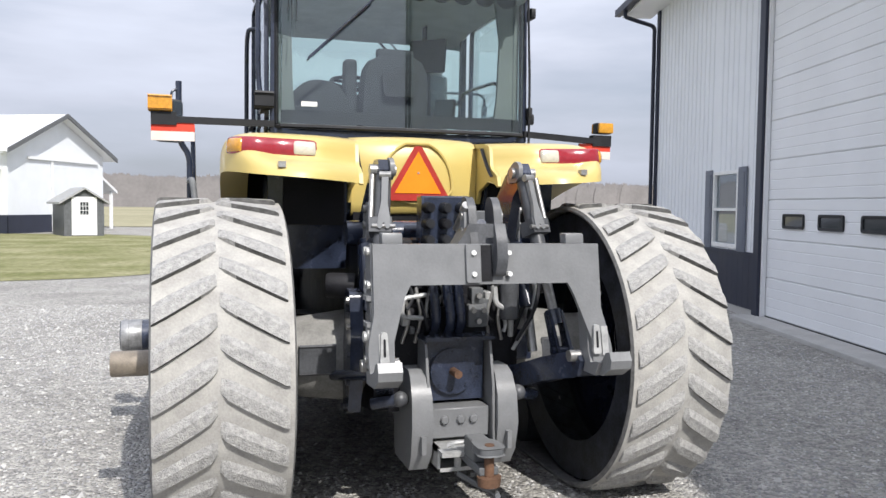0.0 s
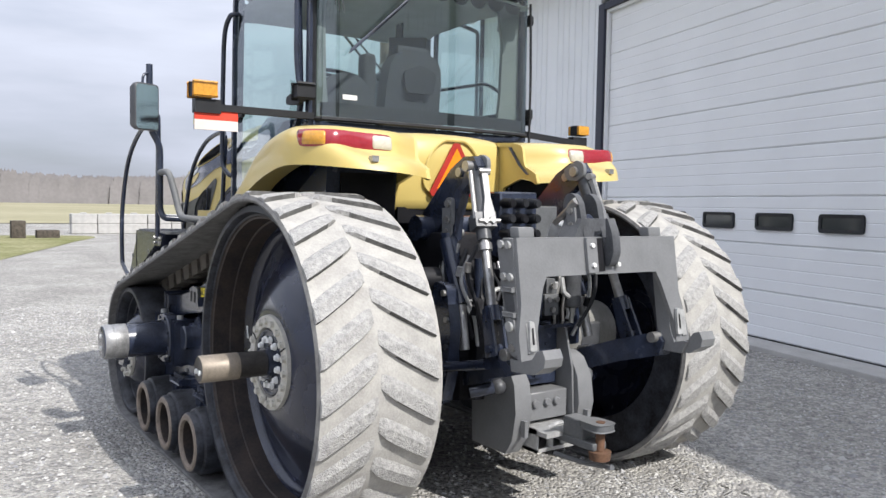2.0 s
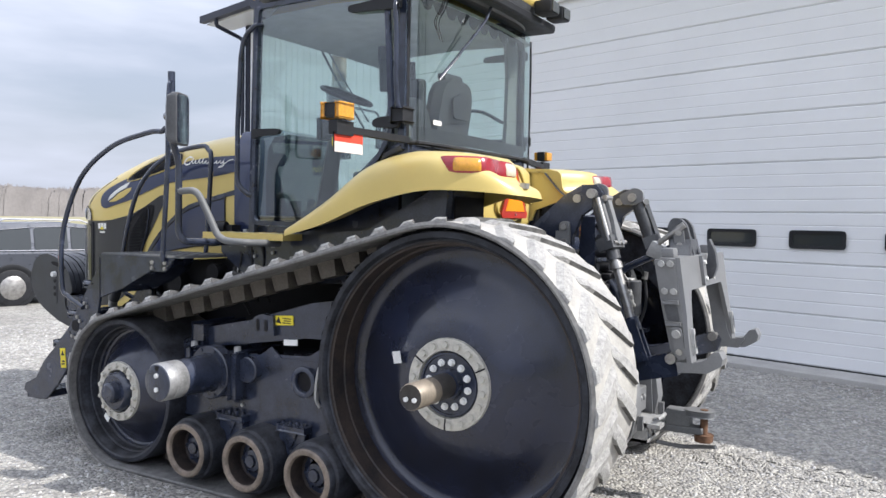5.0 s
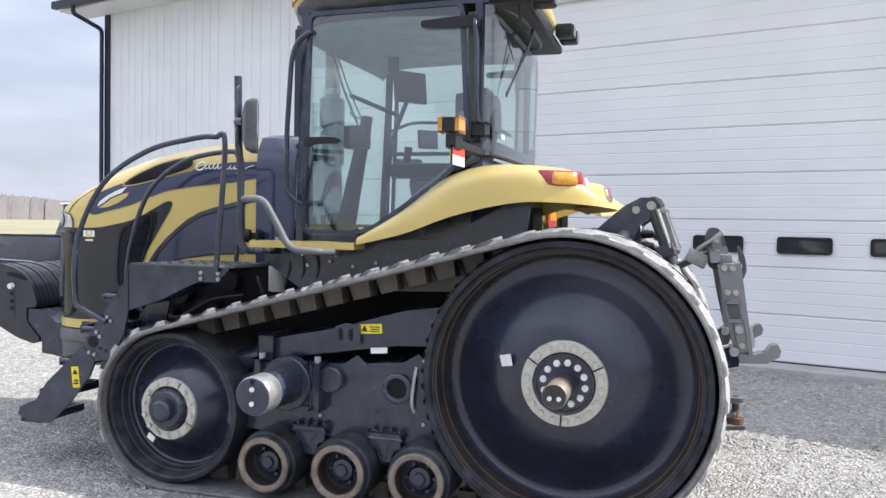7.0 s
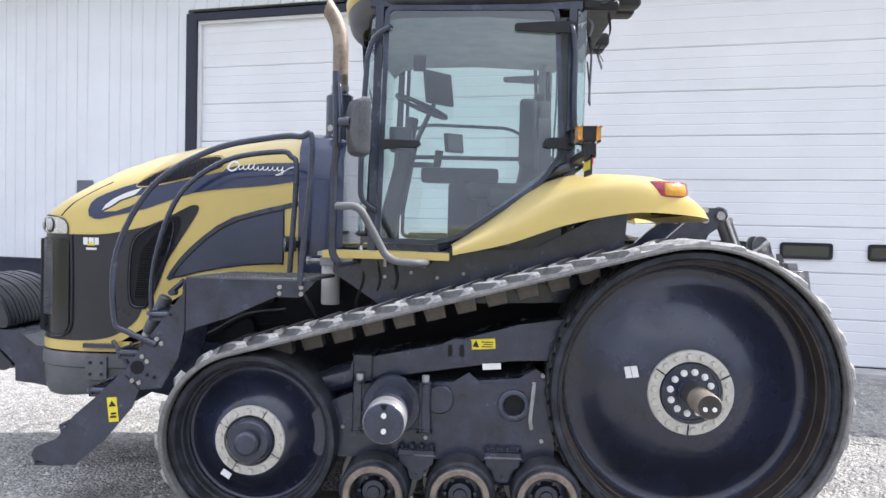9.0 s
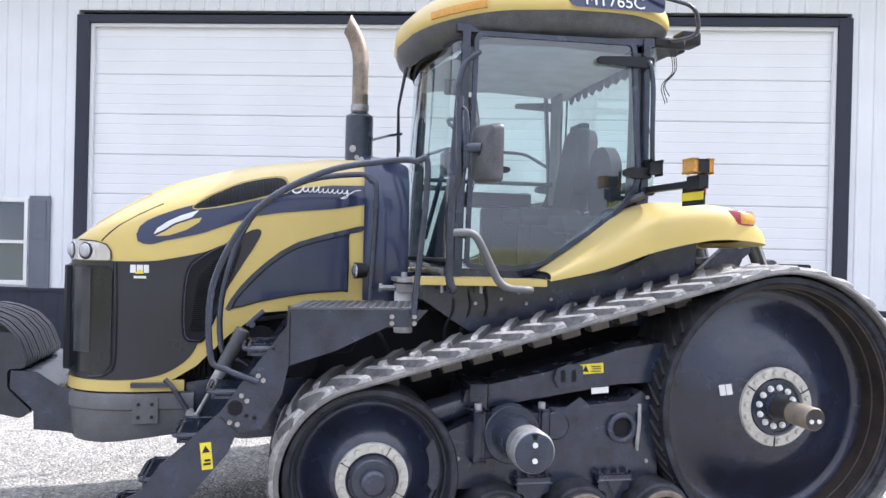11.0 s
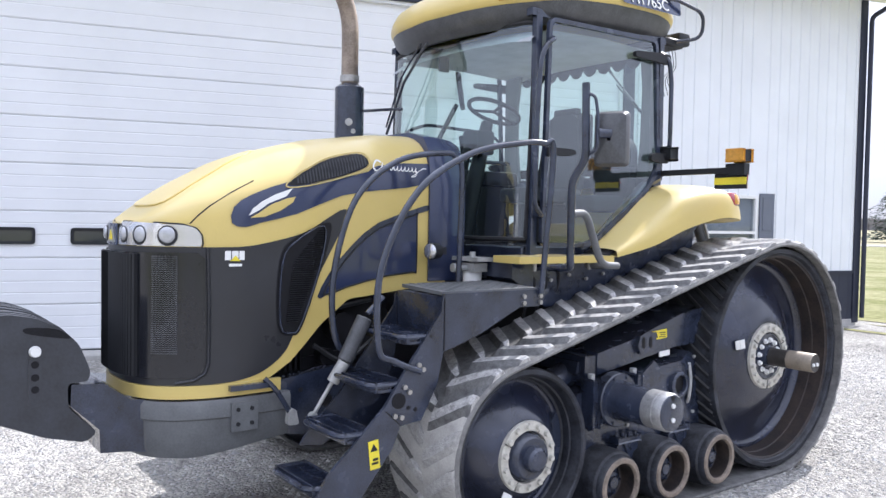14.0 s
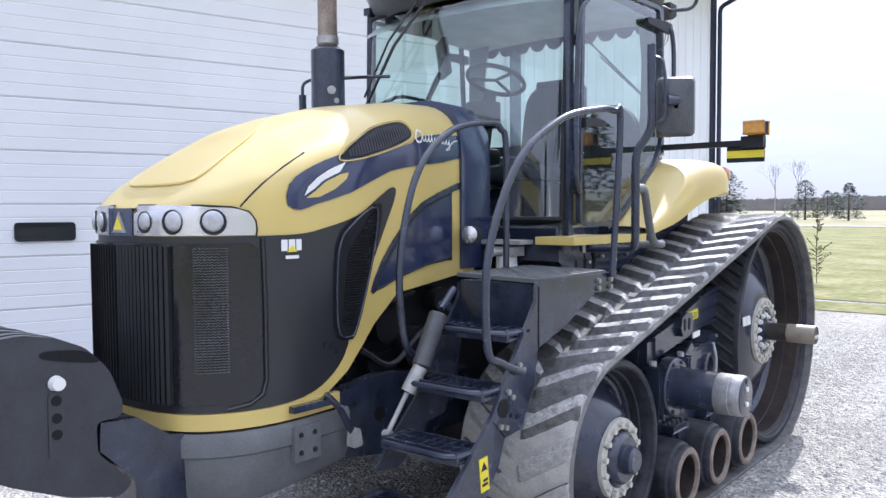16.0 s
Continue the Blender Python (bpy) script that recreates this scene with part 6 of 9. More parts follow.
# grab rails at the cab corners
for sx in (-1, 1):
    bm = BM()
    if sx < 0:
        tube(bm, bent([(-0.88, 0.71, 3.16), (-0.95, 0.69, 3.10), (-0.96, 0.67, 2.95), (-0.96, 0.67, 2.6), (-0.95, 0.66, 2.46), (-0.93, 0.65, 2.42)], 0.07), 0.017, 10)
        part("corner_rail", bm, BLACK, tractor, "black tubular rail at the cab's rear corner")
    else:
        tube(bm, smooth_path([(0.86, 0.60, 3.20), (0.87, 0.60, 2.9), (0.885, 0.61, 2.6), (0.89, 0.62, 2.18)]), 0.009, 8)
        part("aerial_cable", bm, RUBBER, tractor, "thin black cable at the cab's rear corner")
    bm = BM()
    box(bm, sx * 0.88, sx * (0.97 if sx < 0 else 0.91), 0.60, 0.69, 2.36, 2.44)
    part("rail_socket", bev(bm, 0.015, 2), PLASTIC, tractor)
    if sx < 0:
        bm = BM()
        tube(bm, bent([(sx * 0.88, 1.86, 3.10), (sx * 0.94, 1.87, 3.09), (sx * 0.945, 1.965, 3.02), (sx * 0.945, 2.0, 2.9), (sx * 0.945, 2.03, 2.4), (sx * 0.945, 2.03, 1.98), (sx * 0.92, 1.94, 1.91), (sx * 0.88, 1.92, 1.91)], 0.07), 0.018, 10)
        part("front_rail", bm, BLACK, tractor, "black tubular rail at the cab's front corner")
    # lamp arm with amber lamp and marker board
    bm = BM()
    box(bm, sx * 0.86, sx * 1.50, 0.625, 0.675, 2.235, 2.275)
    box(bm, sx * 1.45, sx * 1.60, 0.62, 0.68, 2.22, 2.30)
    ar = part("lamp_arm", bm, PLASTIC, tractor, "black lamp arm")
    bm = BM()
    box(bm, sx * 1.488, sx * 1.606, 0.598, 0.624, 2.316, 2.390)
    part("rear_lens", bev(bm, 0.010, 2), AMBER, ar, "amber turn lamp")
    bm = BM()
    box(bm, sx * 1.486, sx * 1.608, 0.625, 0.698, 2.313, 2.393)
    part("lamp_body", bev(bm, 0.006, 1), PLASTIC, ar)
    bm = BM()
    box(bm, sx * 1.488, sx * 1.606, 0.699, 0.725, 2.316, 2.390)
    part("front_lens", bev(bm, 0.010, 2), AMBER, ar, "amber turn lamp")
    bm = BM()
    box(bm, sx * 1.345, sx * 1.60, 0.640, 0.650, 2.125, 2.235)
    bo = part("marker_board", bm, PLASTIC, ar, "marker board, red and white behind, black and yellow in front")
    for za, zb, mt, y0, y1 in ((2.183, 2.235, FLAGRED, 0.634, 0.639), (2.125, 2.182, FLAGWHITE, 0.634, 0.639), (2.155, 2.205, STICKER, 0.651, 0.654)):
        bm = BM()
        box(bm, sx * 1.345, sx * 1.60, y0, y1, za, zb)
        part("reflective_strip", bm, mt, bo)
    if sx > 0:
        # the right arm stands a little lower and further forward
        for o in [ar] + list(ar.children_recursive):
            for v in o.data.vertices:
                k = min(1.0, max(0.0, (v.co.x - 0.86) / 0.5))
                v.co.y += 0.11 * k
                v.co.z -= 0.022 * k

# cab inside
bm = BM()
box(bm, -0.28, 0.22, 0.88, 1.36, 2.02, 2.14)
bev(bm, 0.05, 3)
st = part("operator_seat", bm, SEAT, tractor, "dark grey operator seat")
bm = BM()
rows = []
for z, w, y in ((2.10, 0.22, 0.92), (2.3, 0.25, 0.88), (2.55, 0.245, 0.84), (2.66, 0.23, 0.825), (2.72, 0.19, 0.818), (2.755, 0.12, 0.815)):
    rows.append([(-0.03 - w, y, z), (-0.03 - w * 0.9, y - 0.07, z), (-0.03 + w * 0.9, y - 0.07, z), (-0.03 + w, y, z), (-0.03 + w * 0.85, y + 0.06, z), (-0.03 - w * 0.85, y + 0.06, z)])
vs = loft(bm, rows, True)
bm.faces.new(vs[0][::-1])
bm.faces.new(vs[-1])
part("seat_back", bev(bm, 0.02, 2), SEAT, st, "dark grey seat back with a rear pocket")
bm = BM()
box(bm, -0.16, 0.10, 0.79, 0.86, 2.75, 2.81)
part("headrest", bev(bm, 0.02, 2), SEAT, st)
bm = BM()
box(bm, -0.37, -0.28, 0.86, 0.98, 2.25, 2.74)
part("side_bolster", bev(bm, 0.035, 3), SEAT, st)
bm = BM()
prism(bm, rounded([(-0.12, 2.48), (0.10, 2.48), (0.13, 2.62), (0.0, 2.68), (-0.14, 2.62)], 0.03, 3), "y", 0.735, 0.75)
part("back_pocket", bev(bm, 0.006, 1), PLASTIC, st, "black pocket on the seat back")
bm = BM()
box(bm, -0.2, 0.14, 0.96, 1.26, 1.7, 2.02)
part("seat_base", bev(bm, 0.03, 2), PLASTIC, st)
bm = BM()
box(bm, 0.26, 0.46, 1.1, 1.72, 2.16, 2.28)
box(bm, 0.30, 0.42, 1.2, 1.5, 1.7, 2.16)
bev(bm, 0.03, 2)
cyl(bm, (0.36, 1.6, 2.28), (0.36, 1.58, 2.42), 0.03, 0.035, 10)
part("armrest_console", bm, PLASTIC, tractor, "black armrest console with a lever")
bm = BM()
box(bm, -0.72, -0.36, 0.85, 1.2, 1.95, 2.08)
prism(bm, rounded([(-0.74, 2.06), (-0.36, 2.06), (-0.33, 2.40), (-0.42, 2.56), (-0.62, 2.58), (-0.76, 2.46)], 0.12, 5), "y", 0.79, 0.87)
part("passenger_seat", bev(bm, 0.05, 3), SEAT, tractor, "dark passenger seat")
bm = BM()
cyl(bm, (-0.08, 1.96, 1.7), (-0.12, 1.76, 2.62), 0.08, 0.045, 14)
box(bm, -0.21, -0.03, 1.76, 1.93, 2.36, 2.54)
sc = part("steering_column", bev(bm, 0.02, 2), PLASTIC, tractor, "black steering column")
bm = BM()
c0 = Vector((-0.12, 1.70, 2.70))
ax = Vector((0, -0.38, 0.92)).normalized()
u = Vector((1, 0, 0))
v = ax.cross(u)
tube(bm, [c0 + 0.2 * (math.cos(a) * u + math.sin(a) * v) for a in [2 * math.pi * k / 32 for k in range(33)]], 0.016, 8)
for a in (0.3, 2.8, 4.7):
    tube(bm, [c0, c0 + 0.2 * (math.cos(a) * u + math.sin(a) * v)], 0.012, 6)
part("steering_wheel", bm, PLASTIC, sc, "black steering wheel")
for x, y, z, w, h, turn in ((0.43, 1.60, 2.93, 0.155, 0.135, -40), (0.54, 1.47, 2.50, 0.09, 0.08, -50)):
    m4 = Matrix.Translation((x, y, z)) @ Matrix.Rotation(radians(turn), 4, "Z") @ Matrix.Rotation(radians(-8), 4, "X")
    bm = BM()
    box(bm, -w, w, -0.02, 0.02, -h, h, m4)
    mo = part("monitor", bev(bm, 0.015, 2), PLASTIC, tractor, "black monitor on a stalk")
    bm = BM()
    box(bm, -w + 0.015, w - 0.015, -0.0225, -0.0205, -h + 0.015, h - 0.015, m4)
    part("screen", bm, CARGLASS, mo)
# trim of the rear corner posts
for sx, w in ((-1, 0.10), (1, 0.15)):
    bm = BM()
    rows = [[(sx * (0.835 - k), y, z) for k, y in ((0, 0.70), (w * f, 0.715), (w * f, 0.745), (0, 0.76))] for z, f in ((2.22, 1.25), (2.5, 1.0), (2.9, 0.9), (3.19, 1.2))]
    vs = loft(bm, rows, True)
    bm.faces.new(vs[0][::-1])
    bm.faces.new(vs[-1])
    part("post_trim", bev(bm, 0.008, 2), POSTTRIM, cab, "grey moulded post trim")
bm = BM()
tube(bm, bent([(0.44, 1.63, 2.82), (0.50, 1.78, 2.5), (0.66, 1.9, 1.9)], 0.08), 0.02, 8)
tube(bm, bent([(0.78, 0.8, 2.55), (0.78, 1.0, 2.66), (0.78, 1.7, 2.68), (0.78, 1.9, 2.6)], 0.08), 0.014, 8)
tube(bm, bent([(0.78, 0.75, 2.4), (0.78, 1.9, 2.4)], 0.08), 0.018, 8)
part("inner_rails", bm, BLACK, tractor)
bm = BM()
box(bm, 0.44, 0.46, 1.71, 1.81, 3.07, 3.20)
part("inner_mirror", bev(bm, 0.02, 2), PLASTIC, tractor)
bm = BM()
top = [(-0.78 + 1.56 * i / 60, 0.615) for i in range(61)]
rows = [[(x, y, 3.19) for x, y in top], [(x, y, 3.155 - 0.055 * abs(math.sin(i * math.pi / 6)) ** 0.6) for i, (x, y) in enumerate(top)]]
loft(bm, rows)
part("sun_blind", bm, SEAT, tractor, "dark scalloped blind along the rear window's top")


# ---- fenders and rear body ----
FEN = [((0.87, 1.44, 1.695), (1.13, 1.42, 1.635)), ((0.87, 1.18, 1.875), (1.17, 1.08, 1.715)), ((0.87, 0.90, 2.085), (1.19, 0.74, 1.835)), ((0.86, 0.66, 2.165), (1.20, 0.38, 1.915)),
       ((0.82, 0.50, 2.17), (1.17, 0.13, 1.925)), ((0.68, 0.44, 2.165), (1.03, -0.15, 1.905)), ((0.56, 0.44, 2.16), (0.74, -0.23, 1.885)), ((0.43, 0.44, 2.155), (0.44, -0.02, 1.87))]


# the lamp face stands back above a shelf
SHELF_R = [(0, 0), (0.3, 0.46), (0.42, 0.62), (0.48, 0.665), (0.62, 0.70), (0.70, 0.74), (0.80, 0.86), (0.90, 0.96), (1.0, 1.0)]
SHELF_H = [(0, 0), (0.3, 0.04), (0.42, 0.11), (0.48, 0.19), (0.62, 0.53), (0.70, 0.62), (0.80, 0.70), (0.90, 0.79), (1.0, 1.0)]


def fender_point(v, p):
    """On a fender: v from its front end round to the rear middle, p from its inner top to its lower edge."""
    k = min(len(FEN) - 2, int(v))
    def cr(i, j):
        pts = [Vector(FEN[max(0, min(len(FEN) - 1, k + d))][i]) for d in (-1, 0, 1, 2)]
        t = v - k
        a, b, c, d = pts
        return 0.5 * (2 * b + (c - a) * t + (2 * a - 5 * b + 4 * c - d) * t * t + (3 * b - a - 3 * c + d) * t ** 3)
    i, e = cr(0, 0), cr(1, 0)
    q = min(1.0, max(0.0, p))
    h = 1 - (1 - q ** 2.3) ** (1 / 2.3)
    r = math.sin(q * math.pi / 2) ** 0.8 if q < 1 else 1.0
    w = min(1.0, max(0.0, (v - 4.0) / 1.5))
    w = w * w * (3 - 2 * w)
    r += (table(q, SHELF_R) - r) * w
    h += (table(q, SHELF_H) - h) * w
    return Vector((i.x + (e.x - i.x) * r, i.y + (e.y - i.y) * r, i.z + (e.z - i.z) * h))


PS = [0, 0.12, 0.25, 0.35, 0.42, 0.48, 0.55, 0.62, 0.66, 0.70, 0.75, 0.80, 0.86, 0.92, 0.96, 0.985, 1.0]
for sx in (-1, 1):
    bm = BM()
    rows = []
    for i in range(50):
        v = 7 * i / 49
        row = [fender_point(v, p) for p in PS]
        inner = Vector(row[-1]) + Vector((-0.05 if v < 5 else -0.02, 0.0 if v < 4 else 0.05, 0.01))
        row += [inner, inner + Vector((-0.12 if v < 5 else -0.03, 0 if v < 4 else 0.1, 0.02))]
        rows.append([(sx * p.x, p.y, p.z) for p in row])
    loft(bm, rows)
    fd = part("fender", bm, YELLOW, tractor, "yellow rear fender", 50)
    # black inner liner
    bm = BM()
    loft(bm, [[(sx * (p.x - 0.04), p.y + 0.03, p.z - 0.03) for p in [fender_point(7 * i / 24, q) for q in (0, 0.3, 0.6, 0.8)]] for i in range(25)])
    part("fender_liner", bm, DARK, fd)

    # tail lamp cluster on the fender's rear shoulder: amber, red, clear, in one smooth curve
    line = []
    for i in range(23):
        v = 3.6 + 2.45 * i / 22
        lo, hi = 0.1, 1.0
        for _ in range(20):
            m = (lo + hi) / 2
            lo, hi = (m, hi) if fender_point(v, m).z > 2.035 else (lo, m)
        q = fender_point(v, m)
        line.append(Vector((-q.x, q.y, 2.075 - 0.02 * i / 22)))
    LAMP = line
    for _ in range(4):
        LAMP = LAMP[:1] + [(a + b * 2 + c) / 4 for a, b, c in zip(LAMP, LAMP[1:], LAMP[2:])] + LAMP[-1:]

    def lamp_patch(name, f0, f1, z0, z1, off, material, parent, label=""):
        bm = BM()
        n, rows = 20, []
        for i in range(n + 1):
            q = (f0 + (f1 - f0) * i / n) * (len(LAMP) - 1)
            k = min(len(LAMP) - 2, int(q))
            p = LAMP[k].lerp(LAMP[k + 1], q - k)
            t = (LAMP[k + 1] - LAMP[k]).normalized()
            out = Vector((t.y, -t.x, 0)).normalized()
            if out.dot(Vector((-0.5, -0.6, 0))) < 0:
                out = -out
            e = 1 - (2 * i / n - 1) ** 12
            col = []
            for dz, o in ((z0, -0.08), (z0, off - 0.006), (z0 + 0.008, off), ((z0 + z1) / 2, off + 0.002), (z1 - 0.008, off - 0.004), (z1, off - 0.012), (z1, -0.08)):
                r = p + out * (o - 0.02 * (1 - e) - 0.25 * (dz - z0) * 0.3 - 0.02 * max(0.0, 1 - q / (0.22 * (len(LAMP) - 1))))
                zz = (z0 + z1) / 2 + (dz - (z0 + z1) / 2) * (0.86 + 0.14 * e)
                col.append((-sx * r.x, r.y, p.z + zz))
            rows.append(col)
        vs = loft(bm, rows)
        bm.faces.new(vs[0][::-1])
        bm.faces.new(vs[-1])
        return part(name, bm, material, parent, label, 50)
    tl = lamp_patch("tail_lamp", 0.0, 1.0, -0.047, 0.05, 0.012, RED, fd, "red tail lamp cluster")
    lamp_patch("amber_lens", 0.15, 0.39, -0.036, 0.040, 0.019, AMBER, tl)
    lamp_patch("clear_lens", 0.76, 0.97, -0.036, 0.040, 0.019, CLEARLENS, tl)
    bm = BM()
    p = fender_point(5.45, 0.9)
    box(bm, sx * p.x - 0.02, sx * p.x + 0.02, p.y - 0.02, p.y + 0.02, p.z - 0.01, p.z + 0.022)
    part("plug", bm, STEEL, fd)
    bm = BM()
    edge = [fender_point(7, q) for q in (0, 0.3, 0.42, 0.48, 0.62, 0.7, 0.8, 0.9, 0.96, 1.0)]
    prism(bm, [(p.y, p.z - 0.002) for p in edge] + [(-0.01, 1.86), (0.05, 1.885), (0.15, 1.90), (0.33, 1.84), (0.36, 1.76), (0.44, 1.76)], "x", sx * 0.416, sx * 0.44)
    part("inner_wall", bm, YELLOW, fd)
    # yellow sill with bolts under it
    bm = BM()
    prism(bm, [(sx * 0.80, 2.25), (sx * 1.06, 2.25), (sx * 1.12, 1.44), (sx * 0.80, 1.44)], "z", 1.60, 1.645)
    sl = part("cab_sill", bev(bm, 0.012, 2), YELLOW, tractor, "yellow step sill under the cab door")
    for y in (2.1, 1.85, 1.6):
        part("bolt", cyl(BM(), (sx * 1.04, y, 1.55), (sx * 1.04, y, 1.60), 0.012, None, 8), STEEL, sl)

# rear middle panel with the warning triangle
bm = BM()
rows = []
for y, z in ((0.56, 2.19), (0.46, 2.185), (0.38, 2.165), (0.335, 2.12), (0.325, 2.0), (0.33, 1.85), (0.335, 1.76), (0.345, 1.70), (0.365, 1.69)):
    rows.append([(x, y + 0.03 * abs(x / 0.36) ** 3, z - 0.01 * abs(x / 0.36) ** 2) for x in (-0.411, -0.35, -0.2, -0.1, 0, 0.1, 0.2, 0.35, 0.411)])
loft(bm, rows)
rp = part("rear_panel", bm, YELLOW, tractor, "yellow panel under the rear window", 60)
bm = BM()
ring = [(0.235 * math.cos(a), 1.86 + (0.29 if math.sin(a) > 0 else 0.1) * math.sin(a)) for a in [2 * math.pi * k / 40 for k in range(41)]]
tube(bm, [(x, 0.325, min(z, 2.135)) for x, z in ring], 0.010, 6)
part("panel_moulding", bm, YELLOW, rp)
bm = BM()
prism(bm, [(-0.19, 1.775), (0.19, 1.775), (0.205, 1.80), (0.022, 2.118), (-0.022, 2.118), (-0.205, 1.80)], "y", 0.300, 0.308)
sg = part("warning_triangle", bm, SIGNRED, rp, "slow-vehicle triangle, orange with a dark red border")
bm = BM()
prism(bm, [(-0.152, 1.822), (0.152, 1.822), (0.0, 2.085)], "y", 0.295, 0.299)
part("triangle_centre", bm, ORANGE, sg)
bm = BM()
for z in (1.80, 1.95):
    cyl(bm, (0, 0.29, z), (0, 0.296, z), 0.007, None, 8)
part("rivets", bm, STEEL, sg, kind="stuff")
bm = BM()
box(bm, -0.40, 0.40, 0.37, 0.5, 1.60, 1.70)
box(bm, -0.84, -0.47, 0.3, 0.6, 1.62, 1.9)
box(bm, 0.47, 0.84, 0.3, 0.6, 1.62, 1.9)
part("rear_bulkhead", bm, DARK, tractor)

# ---- mirror, rails, ladder ----
bm = BM()
tube(bm, bent([(-1.46, 2.11, 2.70), (-1.46, 2.10, 2.24), (-1.38, 2.13, 2.12), (-1.38, 2.13, 1.64), (-1.36, 2.1, 1.585), (-1.0, 2.05, 1.575)], 0.06), 0.024, 10)
po = part("mirror_post", bm, BLACK, tractor, "black tubular mirror post")
bm = BM()
tube(bm, bent([(-1.46, 2.10, 2.64), (-1.51, 2.08, 2.62), (-1.525, 2.07, 2.5), (-1.525, 2.07, 2.30), (-1.46, 2.09, 2.27)], 0.04), 0.010, 8)
cyl(bm, (-1.525, 2.07, 2.40), (-1.56, 2.0, 2.40), 0.03, None, 12)
part("mirror_bracket", bm, BLACK, po)
bm = BM()
rd = rounded([(-0.105, -0.165), (0.105, -0.165), (0.105, 0.165), (-0.105, 0.165)], 0.035)
m4 = Matrix.Translation((-1.535, 1.962, 2.373)) @ Matrix.Rotation(radians(27), 4, "Z")
loft(bm, [[m4 @ Vector((a * k, y, b * k)) for a, b in rd] for k, y in ((0.94, -0.035), (1.0, -0.03), (1.0, 0.0), (0.9, 0.035), (0.6, 0.055), (0.1, 0.06))], True)
mi = part("mirror_shell", bm, LINKGREY, po, "dusty dark grey mirror shell")
bm = BM()
bm.faces.new([bm.verts.new(m4 @ Vector((a * 0.93, -0.033, b * 0.94))) for a, b in rd])
part("mirror_glass", bm, MIRROR, mi)
bm = BM()
tube(bm, bent([(-1.38, 2.12, 1.92), (-1.36, 1.98, 1.93), (-1.34, 1.88, 1.75), (-1.33, 1.80, 1.60), (-1.32, 1.60, 1.59), (-1.0, 1.58, 1.58)], 0.08), 0.024, 10)
part("step_rail", bm, GREY, tractor, "grey tubular step rail")

# stay past the muffler, with the stub of a folded mirror at its end
bm = BM()
tube(bm, bent([(0.46, 2.15, 2.735), (0.62, 2.22, 2.74), (1.12, 2.31, 2.76), (1.18, 2.32, 2.73), (1.18, 2.32, 2.50)], 0.05), 0.012, 8)
st = part("mirror_stay", bm, BLACK, tractor, "thin black bent tube")
part("mirror_stub", cyl(BM(), (1.18, 2.32, 2.42), (1.18, 2.32, 2.655), 0.028, None, 12), BLACK, st)

for x, name, pts in ((-1.38, "outer", [(-1.345, 3.20, 1.06), (-1.345, 3.37, 1.13), (-1.34, 3.46, 1.21), (-1.34, 3.45, 1.62), (-1.345, 3.23, 2.02), (-1.35, 2.875, 2.24), (-1.355, 2.52, 2.32), (-1.355, 2.34, 2.33), (-1.355, 2.265, 2.27), (-1.345, 2.33, 1.44)]),
                     (-0.8, "inner", [(-0.82, 3.30, 1.08), (-0.83, 3.43, 1.18), (-0.80, 3.43, 1.55), (-0.78, 3.28, 1.98), (-0.76, 2.98, 2.22), (-0.75, 2.62, 2.29), (-0.75, 2.53, 2.26), (-0.76, 2.49, 2.15), (-0.78, 2.52, 1.48)])):
    bm = BM()
    tube(bm, smooth_path(pts, 6), 0.0185, 10)
    part("ladder_rail", bm, BLACK, tractor, "black tubular ladder hand rail")

bm = BM()
prism(bm, [(-1.303, 2.33), (-1.303, 3.035), (-0.75, 2.93), (-0.75, 2.22)], "z", 1.455, 1.475)
pf = part("platform", bev(bm, 0.004, 1), GREY, tractor, "grey chequer-plate platform")
bm = BM()
for i in range(11):
    for j in range(14):
        x = -1.27 + 0.05 * i
        y = 2.36 - 0.2 * (x + 1.3) + 0.0475 * j
        a = math.pi / 4 if (i + j) % 2 else -math.pi / 4
        m4 = Matrix.Translation((x, y, 1.4755)) @ Matrix.Rotation(a, 4, "Z")
        box(bm, -0.018, 0.018, -0.004, 0.004, -0.002, 0.003, m4)
part("plate_studs", bm, GREY, pf, "", 0, kind="stuff")
tagged(pf)
LAD = [(2.24, 1.465), (3.03, 1.465), (3.045, 1.44), (3.05, 1.37), (3.20, 1.17), (3.30, 1.04), (3.40, 0.895), (3.60, 0.705), (3.72, 0.60), (3.82, 0.46), (3.96, 0.40), (3.98, 0.345), (3.88, 0.30), (3.70, 0.30), (3.527, 0.455), (3.355, 0.665),
       (3.31, 0.775), (3.175, 0.79), (3.07, 0.98), (3.035, 1.145), (2.77, 1.23), (2.58, 1.32), (2.48, 1.365), (2.33, 1.365)]
bm = BM()
prism(bm, LAD, "x", -1.325, -1.305)
lad = part("ladder_side", bev(bm, 0.004, 1), BLACK, tractor, "black ladder side plate")
bm = BM()
prism(bm, [(3.045, 1.44), (3.05, 1.37), (3.20, 1.17), (3.30, 1.04), (3.40, 0.895), (3.60, 0.705), (3.66, 0.62), (3.52, 0.60), (3.355, 0.70), (3.31, 0.775), (3.175, 0.79), (3.07, 0.98), (3.035, 1.145)], "x", -0.86, -0.845)
part("ladder_side", bev(bm, 0.004, 1), BLACK, tractor)
